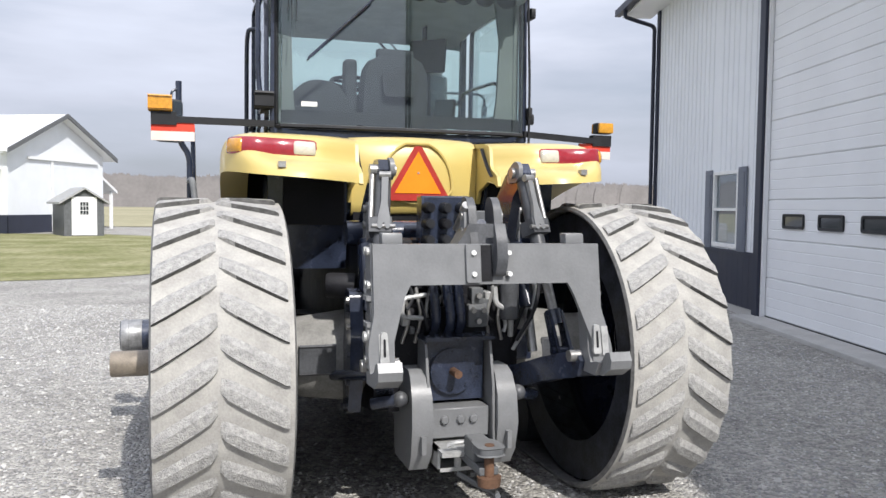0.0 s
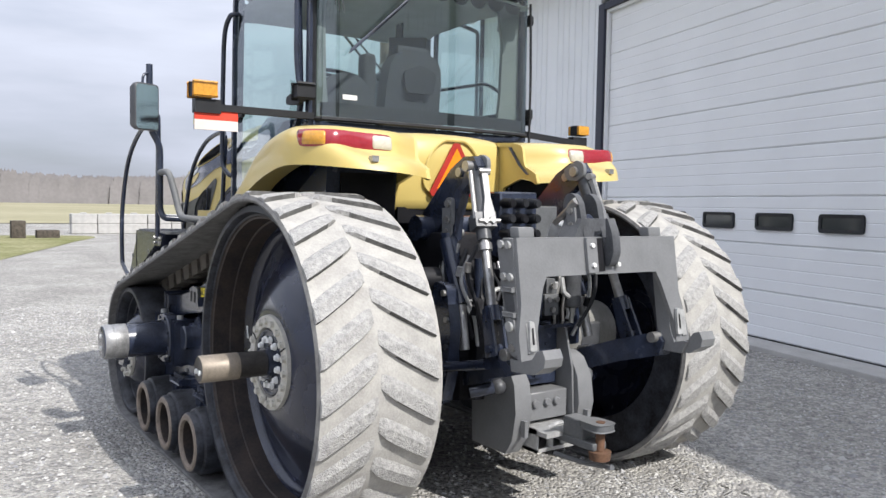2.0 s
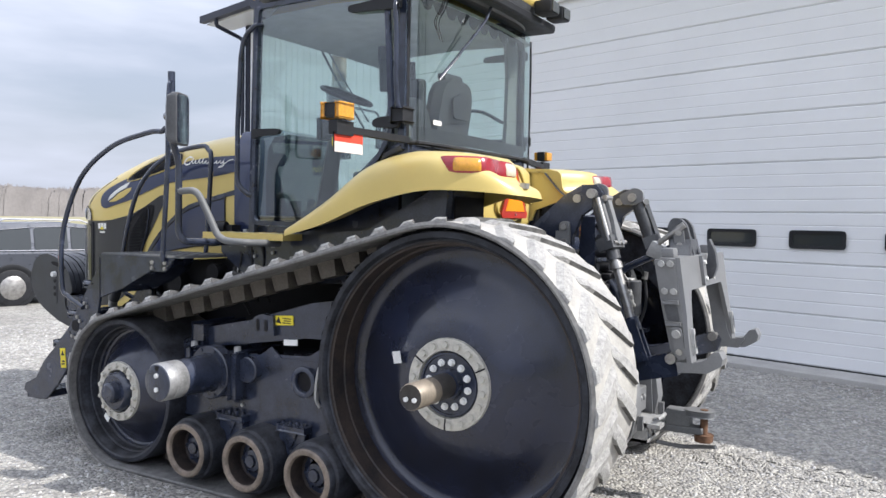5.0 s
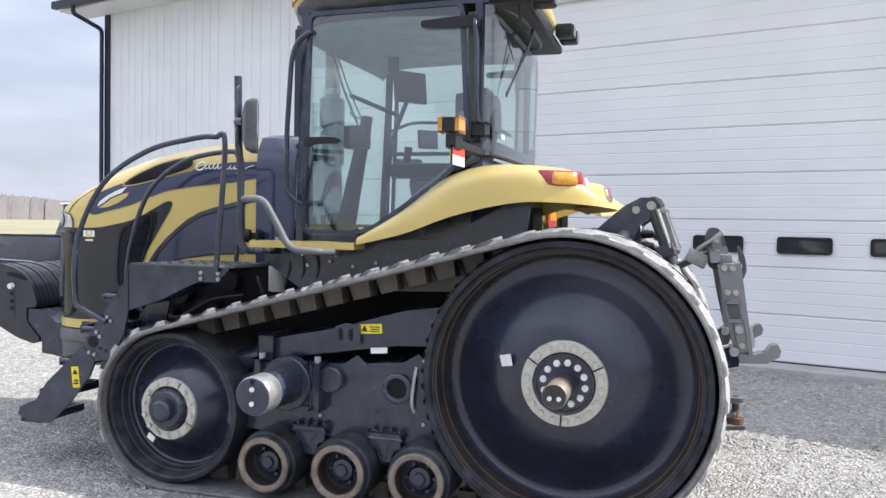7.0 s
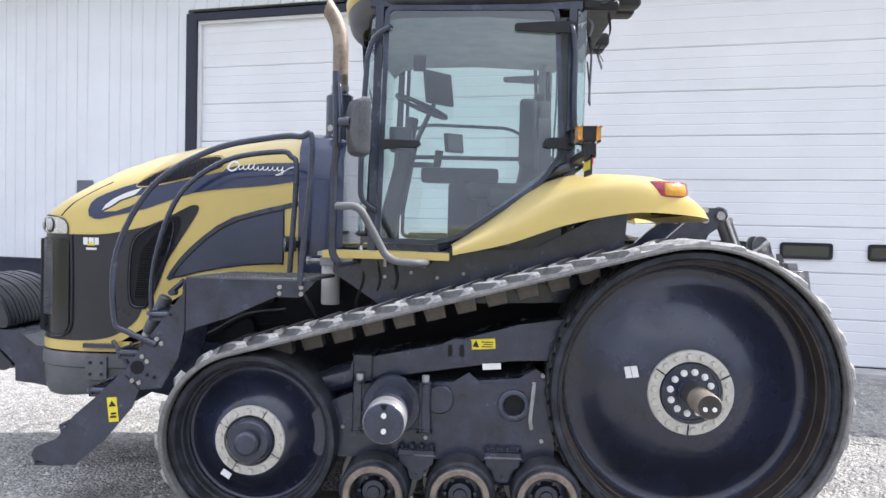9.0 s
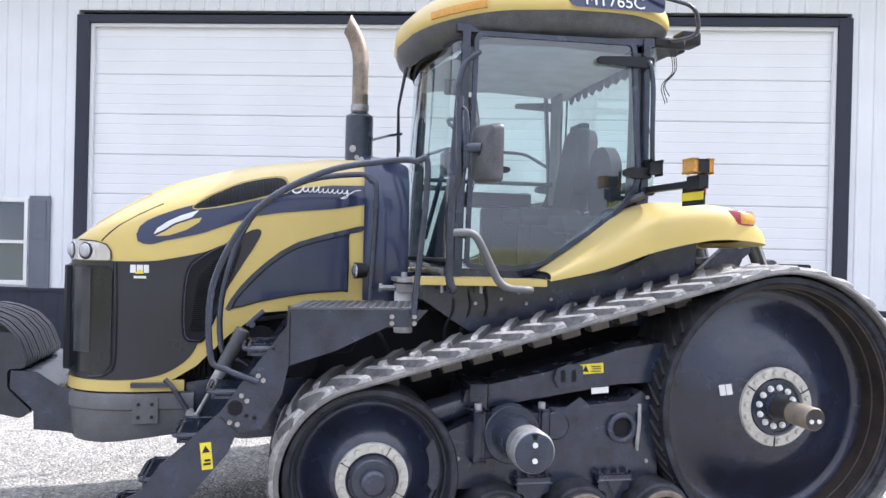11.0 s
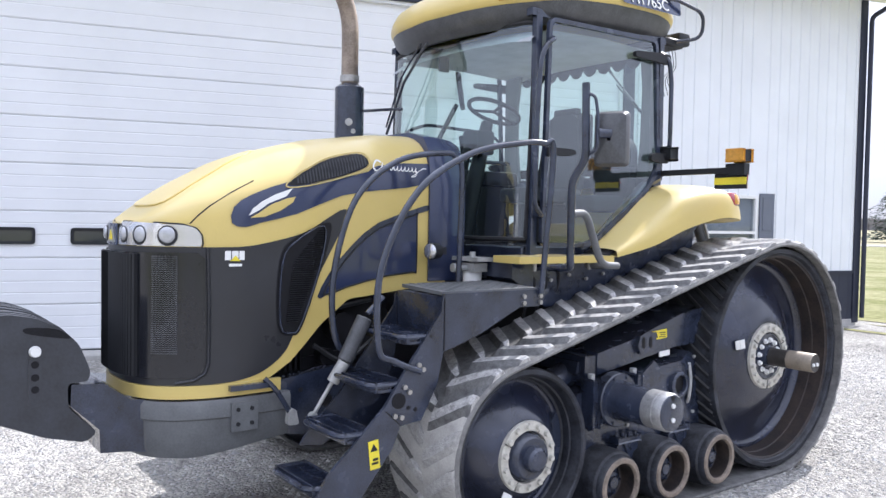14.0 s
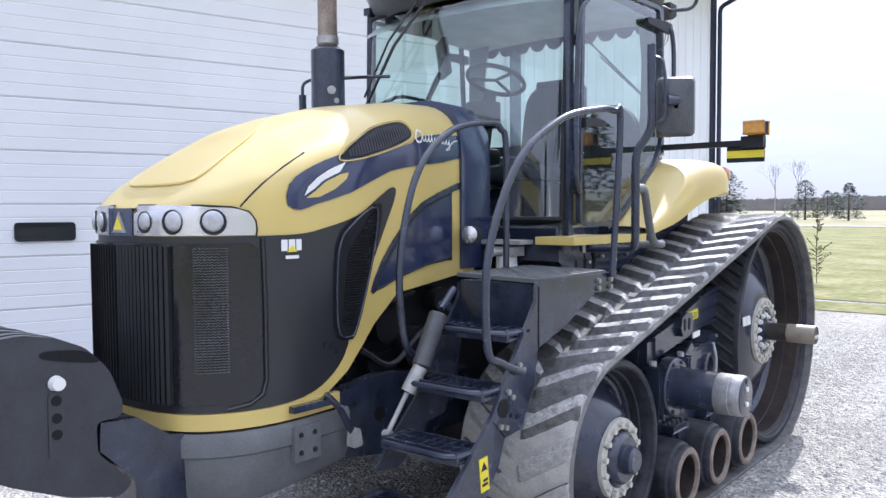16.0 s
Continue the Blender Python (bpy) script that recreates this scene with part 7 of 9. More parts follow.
for y, z in ((3.88, 0.335), (3.715, 0.53), (3.54, 0.77), (3.36, 1.01), (3.17, 1.25)):
    bm = BM()
    box(bm, -1.304, -0.86, y - 0.075, y + 0.085, z - 0.05, z - 0.035)
    for a, b in ((y + 0.078, y + 0.092), (y - 0.085, y - 0.07)):
        box(bm, -1.304, -0.86, a, b, z - 0.05, z + 0.006)
    for i in range(9):
        x = -1.29 + i * 0.0525
        box(bm, x, x + 0.008, y - 0.075, y + 0.082, z - 0.034, z + 0.004)
    box(bm, -1.304, -0.86, y - 0.002, y + 0.004, z - 0.034, z + 0.003)
    tube(bm, bent([(-1.30, y - 0.07, z - 0.012), (-1.30, y + 0.115, z - 0.012), (-0.87, y + 0.115, z - 0.012), (-0.87, y - 0.07, z - 0.012)], 0.07), 0.015, 8)
    part("ladder_step", bm, BLACK, lad, "black open-grate step")
for y, z in ((3.20, 1.091), (3.172, 1.066), (3.289, 0.982), (3.258, 0.953), (3.349, 0.835), (3.307, 0.823), (2.322, 1.427), (2.322, 1.388), (2.454, 1.427), (2.454, 1.388)):
    bm = BM()
    cyl(bm, (-1.325, y, z), (-1.34, y, z), 0.014, None, 8)
    part("bolt", bm, STEEL, lad)
bm = BM()
cyl(bm, (-1.326, 3.322, 0.912), (-1.3285, 3.322, 0.912), 0.042, None, 24)
part("round_opening", bm, DARK, lad)
for y, z, r in ((3.215, 0.855, 0.012), (3.26, 0.868, 0.011), (3.12, 1.24, 0.009)):
    part("plate_hole", cyl(BM(), (-1.3255, y, z), (-1.3275, y, z), r, None, 12), DARK, lad)
part("fold_seam", box(BM(), -1.328, -1.3255, 3.028, 3.034, 1.15, 1.44), DARK, lad)
part("joint_line", prism(BM(), [(3.40, 0.862), (3.40, 0.868), (3.31, 0.785), (3.31, 0.779)], "x", -1.328, -1.3255), DARK, lad)
bm = BM()
m4 = Matrix.Translation((-1.3275, 3.47, 0.65)) @ Matrix.Rotation(radians(-6), 4, "X")
box(bm, -0.002, 0.002, -0.03, 0.03, -0.075, 0.075, m4)
ws = part("warning_sticker", bm, STICKER, lad, "yellow warning sticker")
bm = BM()
m4 = Matrix.Translation((-1.3305, 3.47, 0.65)) @ Matrix.Rotation(radians(-6), 4, "X")
prism(bm, [(-0.022, 0.02), (0.022, 0.02), (0.0, 0.058)], "x", -0.001, 0.001)
for v in bm.verts:
    v.co = m4 @ v.co
part("warning_mark", bm, PLASTIC, ws)
for y1, z0 in ((0.02, -0.05), (0.012, -0.03)):
    part("text_bar", box(BM(), -0.001, 0.001, -0.02, y1, z0, z0 + 0.012, m4), PLASTIC, ws)
bm = BM()
cyl(bm, (-0.92, 3.42, 1.07), (-0.93, 3.30, 1.31), 0.044, None, 18)
dm = part("ladder_damper", bev(bm, 0.006, 1), LINKGREY, tractor, "grey ladder lift cylinder")
bm = BM()
cyl(bm, (-0.887, 3.476, 0.955), (-0.92, 3.42, 1.07), 0.035, None, 16)
cyl(bm, (-0.847, 3.577, 0.767), (-0.885, 3.48, 0.95), 0.012, None, 10)
cyl(bm, (-0.83, 3.577, 0.767), (-0.87, 3.577, 0.767), 0.022, None, 10)
part("damper_rod", bm, LIGHTGREY, dm, "bright cylinder rod")
bm = BM()
cyl(bm, (-0.90, 3.25, 1.34), (-0.96, 3.25, 1.34), 0.02, None, 10)
tube(bm, [(-0.93, 3.28, 1.33), (-0.93, 3.18, 1.42)], 0.018, 8)
part("damper_mount", bm, BLACK, tractor)
# platform box under and filter beside it
bm = BM()
prism(bm, [(2.55, 1.45), (3.04, 1.45), (3.03, 1.17), (2.80, 1.25), (2.6, 1.36)], "x", -1.30, -0.86)
part("platform_box", bm, BLACK, tractor)
bm = BM()
cyl(bm, (-0.61, 2.272, 1.255), (-0.61, 2.272, 1.53), 0.064, None, 20)
fl = part("filter_can", bev(bm, 0.012, 2), WHITE, tractor, "white fuel filter can")
bm = BM()
box(bm, -0.70, -0.52, 2.215, 2.33, 1.53, 1.585)
box(bm, -0.75, -0.47, 2.20, 2.34, 1.60, 1.625)
cyl(bm, (-0.61, 2.272, 1.585), (-0.61, 2.272, 1.66), 0.02, None, 10)
cyl(bm, (-0.61, 2.14, 1.555), (-0.61, 2.42, 1.555), 0.018, None, 8)
cyl(bm, (-0.61, 2.42, 1.555), (-0.61, 2.44, 1.555), 0.03, None, 8)
part("filter_head", bm, LIGHTGREY, fl)
for k in range(3):
    y = 2.02 - 0.11 * k
    bm = BM()
    tube(bm, smooth_path([(-0.9 - 0.02 * (k % 3), y, 1.58), (-0.93, y - 0.02, 1.45), (-0.9, y + 0.03, 1.3), (-0.85, y, 1.15)]), 0.011, 6)
    part("cab_hose", bm, RUBBER, tractor)
for k in range(9):
    part("bolt", cyl(BM(), (-0.935, 0.5 + 0.17 * k, 1.48 + 0.03 * (k % 2)), (-0.95, 0.5 + 0.17 * k, 1.48 + 0.03 * (k % 2)), 0.012, None, 8), LIGHTGREY, tractor)

# ---- rear linkage ----
def rod(bm, a, b, r, seg=14):
    return cyl(bm, a, b, r, None, seg)


bm = BM()
box(bm, -0.36, 0.36, -0.42, 0.1, 0.62, 1.2)
box(bm, -0.46, 0.46, -0.25, 0.2, 1.1, 1.56)
bev(bm, 0.03, 2)
part("rear_housing", bm, DARK, tractor, "black rear transmission housing")
bm = BM()
rod(bm, (-0.52, -0.02, 1.58), (0.52, -0.02, 1.58), 0.075, 20)
part("rockshaft", bm, BLACK, tractor)
for sx in (-1, 1):
    bm = BM()
    prism(bm, [(0.06, 1.50), (0.09, 1.62), (-0.02, 1.72), (-0.24, 1.92), (-0.36, 1.985), (-0.45, 1.985), (-0.49, 1.93), (-0.46, 1.87), (-0.36, 1.80), (-0.30, 1.66), (-0.28, 1.52), (-0.20, 1.50), (-0.16, 1.62), (-0.05, 1.50)], "x", sx * 0.375, sx * 0.43)
    la = part("lift_arm", bev(bm, 0.010, 2), BLACK, tractor, "black rocker lift arm")
    for y, z, r, x0, x1 in ((-0.43, 1.93, 0.03, 0.33, 0.47), (-0.33, 1.90, 0.026, 0.36, 0.445), (-0.24, 1.56, 0.026, 0.345, 0.46)):
        part("pin", rod(BM(), (sx * x0, y, z), (sx * x1, y, z), r), STEEL, la)
    bm = BM()
    prism(bm, [(-0.28, 1.70), (-0.20, 1.70), (-0.20, 1.53), (-0.28, 1.53)], "x", sx * 0.435, sx * 0.455)
    part("cylinder_clevis", bev(bm, 0.012, 2), HITCH, la)
    # lift link: upper clevis, screw, lower fork
    bm = BM()
    a, b = Vector((sx * 0.40, -0.44, 1.93)), Vector((sx * 0.50, -0.77, 0.99))
    def on(t):
        return a + (b - a) * t
    rod(bm, on(0.05), on(0.30), 0.046, 16)
    rod(bm, on(0.0), on(0.08), 0.036, 16)
    rod(bm, on(0.36), on(0.42), 0.04, 16)
    q4 = Matrix.Translation(on(0.33)) @ (b - a).to_track_quat("Z", "Y").to_matrix().to_4x4()
    box(bm, -0.058, 0.058, -0.055, 0.055, -0.05, 0.03, q4)
    lk = part("lift_link", bm, LINKGREY, tractor, "grey adjustable lift link")
    bm = BM()
    rod(bm, on(0.36), on(0.82), 0.026, 14)
    rod(bm, on(0.44), on(0.48), 0.038, 14)
    part("link_screw", bm, STEEL, lk, "bright link screw")
    bm = BM()
    for dx in (-0.035, 0.035):
        v0, v1 = on(0.79) + Vector((dx, 0, 0)), on(1.04) + Vector((dx, 0, 0))
        d = (v1 - v0).normalized()
        n = Vector((0, d.z, -d.y)) * 0.045
        vs = [bm.verts.new(q + Vector((e, 0, 0))) for e in (-0.008, 0.008) for q in (v0 - n * 0.7, v0 + n * 0.7, v1 + n, v1 - n)]
        for f in ((0, 1, 2, 3), (4, 5, 6, 7), (0, 1, 5, 4), (1, 2, 6, 5), (2, 3, 7, 6), (3, 0, 4, 7)):
            bm.faces.new([vs[i] for i in f])
    rod(bm, b - Vector((0.06, 0, 0)), b + Vector((0.06, 0, 0)), 0.022)
    rod(bm, on(0.78), on(0.86), 0.045)
    part("link_fork", bm, BLACK, lk)
    # crank arm beside the screw: a bright bar that widens to a forked foot
    bm = BM()
    cr = Matrix.Translation(on(0.02) + Vector((0, -0.062, 0))) @ (b - a).to_track_quat("Z", "Y").to_matrix().to_4x4()
    for u0, u1 in ((-0.006, 0.006),):
        prism(bm, rounded([(-0.018, 0.0), (0.018, 0.0), (0.016, 0.16), (0.030, 0.24), (0.034, 0.30), (0.014, 0.31), (0.0, 0.27), (-0.014, 0.31), (-0.034, 0.30), (-0.030, 0.24), (-0.016, 0.16)], 0.008, 2), "y", u0 * 2, u1 * 2)
    for v in bm.verts:
        v.co = cr @ v.co
    sr = part("crank_bar", bev(bm, 0.004, 1), HITCH, lk, "grey crank bar with a forked foot")
    part("pin", rod(BM(), cr @ Vector((-0.06, 0, 0.29)), cr @ Vector((0.06, 0, 0.29)), 0.012, 10), STEEL, sr)
    part("pin", rod(BM(), cr @ Vector((-0.03, 0, 0.01)), cr @ Vector((0.03, 0, 0.01)), 0.02, 12), STEEL, sr)
    part("grease_nipple", rod(BM(), cr @ Vector((0, -0.01, 0.04)), cr @ Vector((0, -0.03, 0.04)), 0.012, 8), STEEL, sr)
    part("side_rod", rod(BM(), on(0.03) + Vector((sx * 0.06, -0.02, 0)), on(0.30) + Vector((sx * 0.06, -0.02, 0)), 0.014, 10), STEEL, lk, "bright adjuster rod")
    # cap of the lift arm and its oval link plates
    bm = BM()
    prism(bm, rounded([(-0.33, 1.945), (-0.44, 2.0), (-0.50, 1.975), (-0.505, 1.91), (-0.45, 1.875), (-0.36, 1.88)], 0.02, 2), "x", sx * 0.35, sx * 0.374)
    part("arm_cap", bev(bm, 0.005, 1), HITCH, la, "worn grey arm cap")
    bm = BM()
    prism(bm, rounded([(-0.22, 1.60), (-0.29, 1.60), (-0.29, 1.76), (-0.22, 1.76)], 0.033, 4), "x", sx * 0.4315, sx * 0.45)
    op = part("oval_plate", bev(bm, 0.004, 1), HITCH, la, "grey oval link plate")
    for zz in (1.635, 1.725):
        part("bolt", rod(BM(), (sx * 0.449, -0.255, zz), (sx * 0.468, -0.255, zz), 0.02, 10), STEEL, op)
    # lift cylinder
    bm = BM()
    rod(bm, (sx * 0.44, -0.245, 1.52), (sx * 0.46, -0.40, 1.17), 0.052, 20)
    rod(bm, (sx * 0.44, -0.24, 1.56), (sx * 0.44, -0.246, 1.5), 0.04, 16)
    cy = part("lift_cylinder", bm, BLACK, tractor, "black hydraulic lift cylinder")
    bm = BM()
    rod(bm, (sx * 0.46, -0.40, 1.17), (sx * 0.47, -0.46, 0.93), 0.028, 16)
    part("cylinder_rod", bm, STEEL, cy, "bright cylinder rod")
    # lower link from the housing to the coupler
    bm = BM()
    prism(bm, [(-0.15, 0.66), (-0.15, 0.80), (-0.5, 0.87), (-0.72, 0.95), (-0.98, 1.03), (-1.02, 0.98), (-1.0, 0.90), (-0.75, 0.83), (-0.5, 0.74)], "x", -0.045, 0.045)
    bev(bm, 0.015, 2)
    for v in bm.verts:
        k = (-0.15 - v.co.y) / 0.85
        v.co.x = sx * (0.30 + 0.22 * k) + v.co.x
    lw = part("lower_link", bm, BLACK, tractor, "black lower link arm")
    part("pin", rod(BM(), (sx * 0.44, -0.97, 1.0), (sx * 0.62, -0.97, 1.0), 0.03), STEEL, lw)
    part("pin", rod(BM(), (sx * 0.24, -0.2, 0.74), (sx * 0.38, -0.2, 0.74), 0.04), STEEL, lw)
    bm = BM()
    rod(bm, (sx * 0.62, -0.22, 0.80), (sx * 0.52, -0.72, 0.90), 0.028, 12)
    part("sway_block", bm, BLACK, tractor)

# quick coupler frame
bm = BM()
arch = [(-0.575, 1.565), (0.575, 1.565), (0.575, 1.25), (0.62, 1.08), (0.635, 0.95), (0.52, 0.95), (0.515, 1.1), (0.43, 1.32), (0.40, 1.375), (-0.40, 1.375), (-0.43, 1.32), (-0.485, 1.12), (-0.485, 0.95), (-0.60, 0.95), (-0.605, 1.1), (-0.575, 1.25)]
prism(bm, arch, "y", -1.045, -1.018)
qc = part("coupler_frame", bev(bm, 0.006, 1), HITCH, tractor, "grey quick-coupler frame")
for x0, x1 in ((-0.58, -0.555), (0.555, 0.58)):
    bm = BM()
    prism(bm, [(-1.02, 1.56), (-0.90, 1.55), (-0.91, 1.30), (-0.93, 1.05), (-0.96, 0.93), (-1.08, 0.93), (-1.13, 1.0), (-1.10, 1.0), (-1.04, 0.985), (-1.02, 1.05)], "x", x0, x1)
    part("coupler_cheek", bev(bm, 0.004, 1), HITCH, qc)
for x0, x1 in ((-0.50, -0.478), (0.505, 0.527)):
    bm = BM()
    prism(bm, [(-1.02, 1.38), (-0.93, 1.38), (-0.93, 1.05), (-0.96, 0.93), (-1.08, 0.93), (-1.13, 1.0), (-1.10, 1.0), (-1.04, 0.985), (-1.02, 1.05)], "x", x0, x1)
    part("coupler_cheek", bev(bm, 0.004, 1), HITCH, qc)
bm = BM()
box(bm, -0.57, 0.57, -1.017, -0.93, 1.53, 1.562)
box(bm, -0.40, 0.40, -1.017, -0.95, 1.376, 1.40)
part("coupler_flange", bev(bm, 0.004, 1), HITCH, qc)
for x in (-0.545, 0.58):
    bm = BM()
    prism(bm, [(-0.96, 0.925), (-0.96, 0.985), (-1.05, 0.985), (-1.12, 1.005), (-1.16, 1.05), (-1.20, 1.06), (-1.215, 1.02), (-1.20, 0.98), (-1.12, 0.935)], "x", x - 0.055, x + 0.055)
    part("hook_end", bev(bm, 0.012, 2), HITCH, qc, "grey hook end")
    bm = BM()
    prism(bm, [(-1.055, 1.02), (-1.048, 1.16), (-1.046, 1.16), (-1.046, 1.02)], "x", x - 0.012, x + 0.022)
    part("latch", bm, LIGHTGREY, qc)
for sx in (-1, 1):
    for y, z in ((-0.99, 1.53), (-0.94, 1.53), (-0.99, 1.375), (-0.94, 1.375)):
        part("bolt", rod(BM(), (sx * 0.575, y, z), (sx * 0.595, y, z), 0.019, 8), LIGHTGREY, qc)
    bm = BM()
    prism(bm, rounded([(-1.01, 1.18), (-0.95, 1.18), (-0.96, 1.0), (-1.02, 1.0)], 0.025, 3), "x", sx * 0.58, sx * 0.60)
    lt = part("link_plate", bev(bm, 0.004, 1), HITCH, qc)
    part("bolt", rod(BM(), (sx * 0.595, -0.98, 1.14), (sx * 0.615, -0.98, 1.14), 0.024, 10), LIGHTGREY, lt)
    part("bolt", rod(BM(), (sx * 0.595, -0.985, 1.04), (sx * 0.612, -0.985, 1.04), 0.018, 10), STEEL, lt)
for sx in (-1, 1):
    # recessed web and rib on the leg's flank, slotted latch lever in front
    xo = sx * 0.5805
    bm = BM()
    prism(bm, rounded([(-0.925, 1.30), (-1.0, 1.30), (-1.005, 1.21), (-0.935, 1.21)], 0.012, 2), "x", xo, xo + sx * 0.004)
    part("leg_recess", bm, LINKGREY, qc)
    for z0, z1 in ((1.185, 1.205), (1.305, 1.325)):
        part("leg_rib", bev(box(BM(), xo, xo + sx * 0.018, -1.01, -0.925, z0, z1), 0.003, 1), HITCH, qc)
    xl = sx * 0.535
    bm = BM()
    prism(bm, rounded([(xl - 0.022, 1.03), (xl + 0.022, 1.03), (xl + 0.014, 1.17), (xl - 0.014, 1.17)], 0.01, 2), "y", -1.066, -1.05)
    lv = part("latch_lever", bev(bm, 0.003, 1), LIGHTGREY, qc, "bare metal latch lever")
    bm = BM()
    prism(bm, rounded([(xl - 0.006, 1.06), (xl + 0.006, 1.06), (xl + 0.005, 1.14), (xl - 0.005, 1.14)], 0.004, 2), "y", -1.0685, -1.0665)
    part("lever_slot", bm, DARK, lv)
    bm = BM()
    box(bm, sx * 0.47 - 0.05, sx * 0.47 + 0.05, -1.0, -0.93, 1.5625, 1.615)
    part("stop_block", bev(bm, 0.008, 2), HITCH, qc, "grey stop block on the arch")
# top hook bracket: two rounded ears on a foot, bolted to the arch
bm = BM()
for x in (-0.085, 0.045):
    prism(bm, rounded([(-0.86, 1.50), (-1.015, 1.50), (-1.0, 1.62), (-0.985, 1.75), (-0.95, 1.79), (-0.90, 1.79), (-0.865, 1.74), (-0.86, 1.60)], 0.03), "x", x, x + 0.04)
prism(bm, [(-0.16, 1.545), (-0.085, 1.66), (0.085, 1.66), (0.13, 1.545)], "y", -1.0, -0.875)
part("top_bracket", bev(bm, 0.006, 1), LINKGREY, qc, "dark grey top-link bracket")
for x0, x1 in ((-0.10, -0.0852), (0.0852, 0.10)):
    bm = BM()
    prism(bm, rounded([(-0.90, 1.585), (-0.965, 1.585), (-0.965, 1.735), (-0.90, 1.735)], 0.03, 4), "x", x0, x1)
    ob_ = part("oval_plate", bev(bm, 0.004, 1), HITCH, qc, "grey oval link plate")
    for z in (1.62, 1.70):
        part("bolt", rod(BM(), (x0 - 0.008, -0.932, z), (x1 + 0.008, -0.932, z), 0.02, 12), STEEL, ob_)
bm = BM()
prism(bm, rounded([(-0.13, 1.385), (-0.058, 1.385), (-0.058, 1.565), (-0.13, 1.565)], 0.008, 2), "y", -1.066, -1.046)
bp2 = part("bracket_plate", bev(bm, 0.004, 1), HITCH, qc, "bolted grey plate under the bracket")
for z in (1.425, 1.525):
    for x in (-0.094, 0.085):
        part("bolt", rod(BM(), (x, -1.046, z), (x, -1.078, z), 0.012, 8), WHITE, bp2)
part("plate_recess", prism(BM(), [(-0.05, 1.39), (0.005, 1.39), (0.005, 1.56), (-0.05, 1.56)], "y", -1.050, -1.046), DARK, bp2)
bm = BM()
prism(bm, rounded([(-1.047, 1.41), (-1.08, 1.42), (-1.115, 1.49), (-1.115, 1.585), (-1.09, 1.665), (-1.075, 1.66), (-1.07, 1.56), (-1.047, 1.51)], 0.015, 2), "x", 0.008, 0.062)
part("top_hook", bev(bm, 0.006, 1), LINKGREY, qc, "dark grey top hook")
# short stub of the folded top link, with its block and handle
bm = BM()
rod(bm, (-0.02, -0.93, 1.66), (-0.02, -0.30, 1.36), 0.026, 14)
part("top_link", bm, BLACK, tractor, "black top link stub below the bracket")
bm = BM()
q4 = Matrix.Translation((-0.02, -0.74, 1.57)) @ Matrix.Rotation(radians(25), 4, "X")
box(bm, -0.05, 0.05, -0.075, 0.075, -0.05, 0.05, q4)
part("link_block", bev(bm, 0.012, 2), LIGHTGREY, tractor, "worn pale link block")
bm = BM()
rod(bm, (-0.09, -0.86, 1.72), (-0.09, -0.74, 1.63), 0.016, 12)
rod(bm, (-0.09, -0.90, 1.75), (-0.09, -0.86, 1.72), 0.022, 12)
part("link_handle", bm, STEEL, tractor, "bright link handle")


def lean(obs, k, z0):
    """Tips parts back about a level line."""
    for o in obs:
        for v in o.data.vertices:
            v.co.y += k * (v.co.z - z0)


lean([qc] + list(qc.children_recursive), 0.15, 1.25)
# pale bent lines and the grey filter behind the coupler
part("bent_line", tube(BM(), bent([(-0.16, -0.46, 1.265), (-0.29, -0.47, 1.25), (-0.30, -0.48, 1.15), (-0.18, -0.47, 1.14)], 0.03), 0.013, 8), LIGHTGREY, tractor, "pale bent hydraulic line")
part("bent_line", tube(BM(), bent([(0.235, -0.46, 1.30), (0.235, -0.48, 1.205), (0.30, -0.48, 1.18), (0.335, -0.46, 1.13), (0.34, -0.44, 1.02)], 0.03), 0.016, 8), LIGHTGREY, tractor, "pale bent hydraulic line")
part("line_filter", bev(cyl(BM(), (0.32, -0.46, 1.12), (0.32, -0.46, 1.36), 0.055, None, 20), 0.008, 1), LINKGREY, tractor, "grey hydraulic filter")
bm = BM()
box(bm, 0.07, 0.18, -0.50, -0.40, 1.085, 1.21)
box(bm, 0.09, 0.16, -0.49, -0.41, 1.21, 1.30)
bk = part("valve_manifold", bev(bm, 0.01, 2), GREY, tractor, "grey valve manifold")
for x, z in ((0.095, 1.18), (0.155, 1.18), (0.125, 1.12), (0.125, 1.26)):
    part("bolt", cyl(BM(), (x, -0.50, z), (x, -0.52, z), 0.016, None, 8), STEEL, bk)
for x in (-0.12, -0.04, 0.02):
    part("thick_hose", tube(BM(), smooth_path([(x, -0.44, 1.38), (x - 0.01, -0.50, 1.28), (x + 0.01, -0.49, 1.12), (x, -0.45, 1.04)], 6), 0.028, 10), BLACK, tractor, "thick black hydraulic hose")
# remote valves: a block of couplers in two columns
bm = BM()
box(bm, -0.16, 0.12, -0.36, -0.24, 1.42, 1.80)
rv = part("valve_block", bev(bm, 0.01, 1), BLACK, tractor, "black hydraulic remote valve block")
for i in range(3):
    for j in range(4):
        bm = BM()
        x, z = -0.13 + 0.095 * i, 1.47 + 0.088 * j
        cyl(bm, (x, -0.35, z), (x, -0.43, z), 0.032, 0.027, 14)
        cyl(bm, (x, -0.43, z), (x, -0.44, z), 0.022, None, 12)
        part("coupler", bm, PLASTIC if (i + j) % 3 else DARK, rv)
bm = BM()
box(bm, 0.13, 0.30, -0.34, -0.30, 1.40, 1.72)
part("valve_plate", bev(bm, 0.006, 1), GREY, tractor, "grey plate beside the valves")
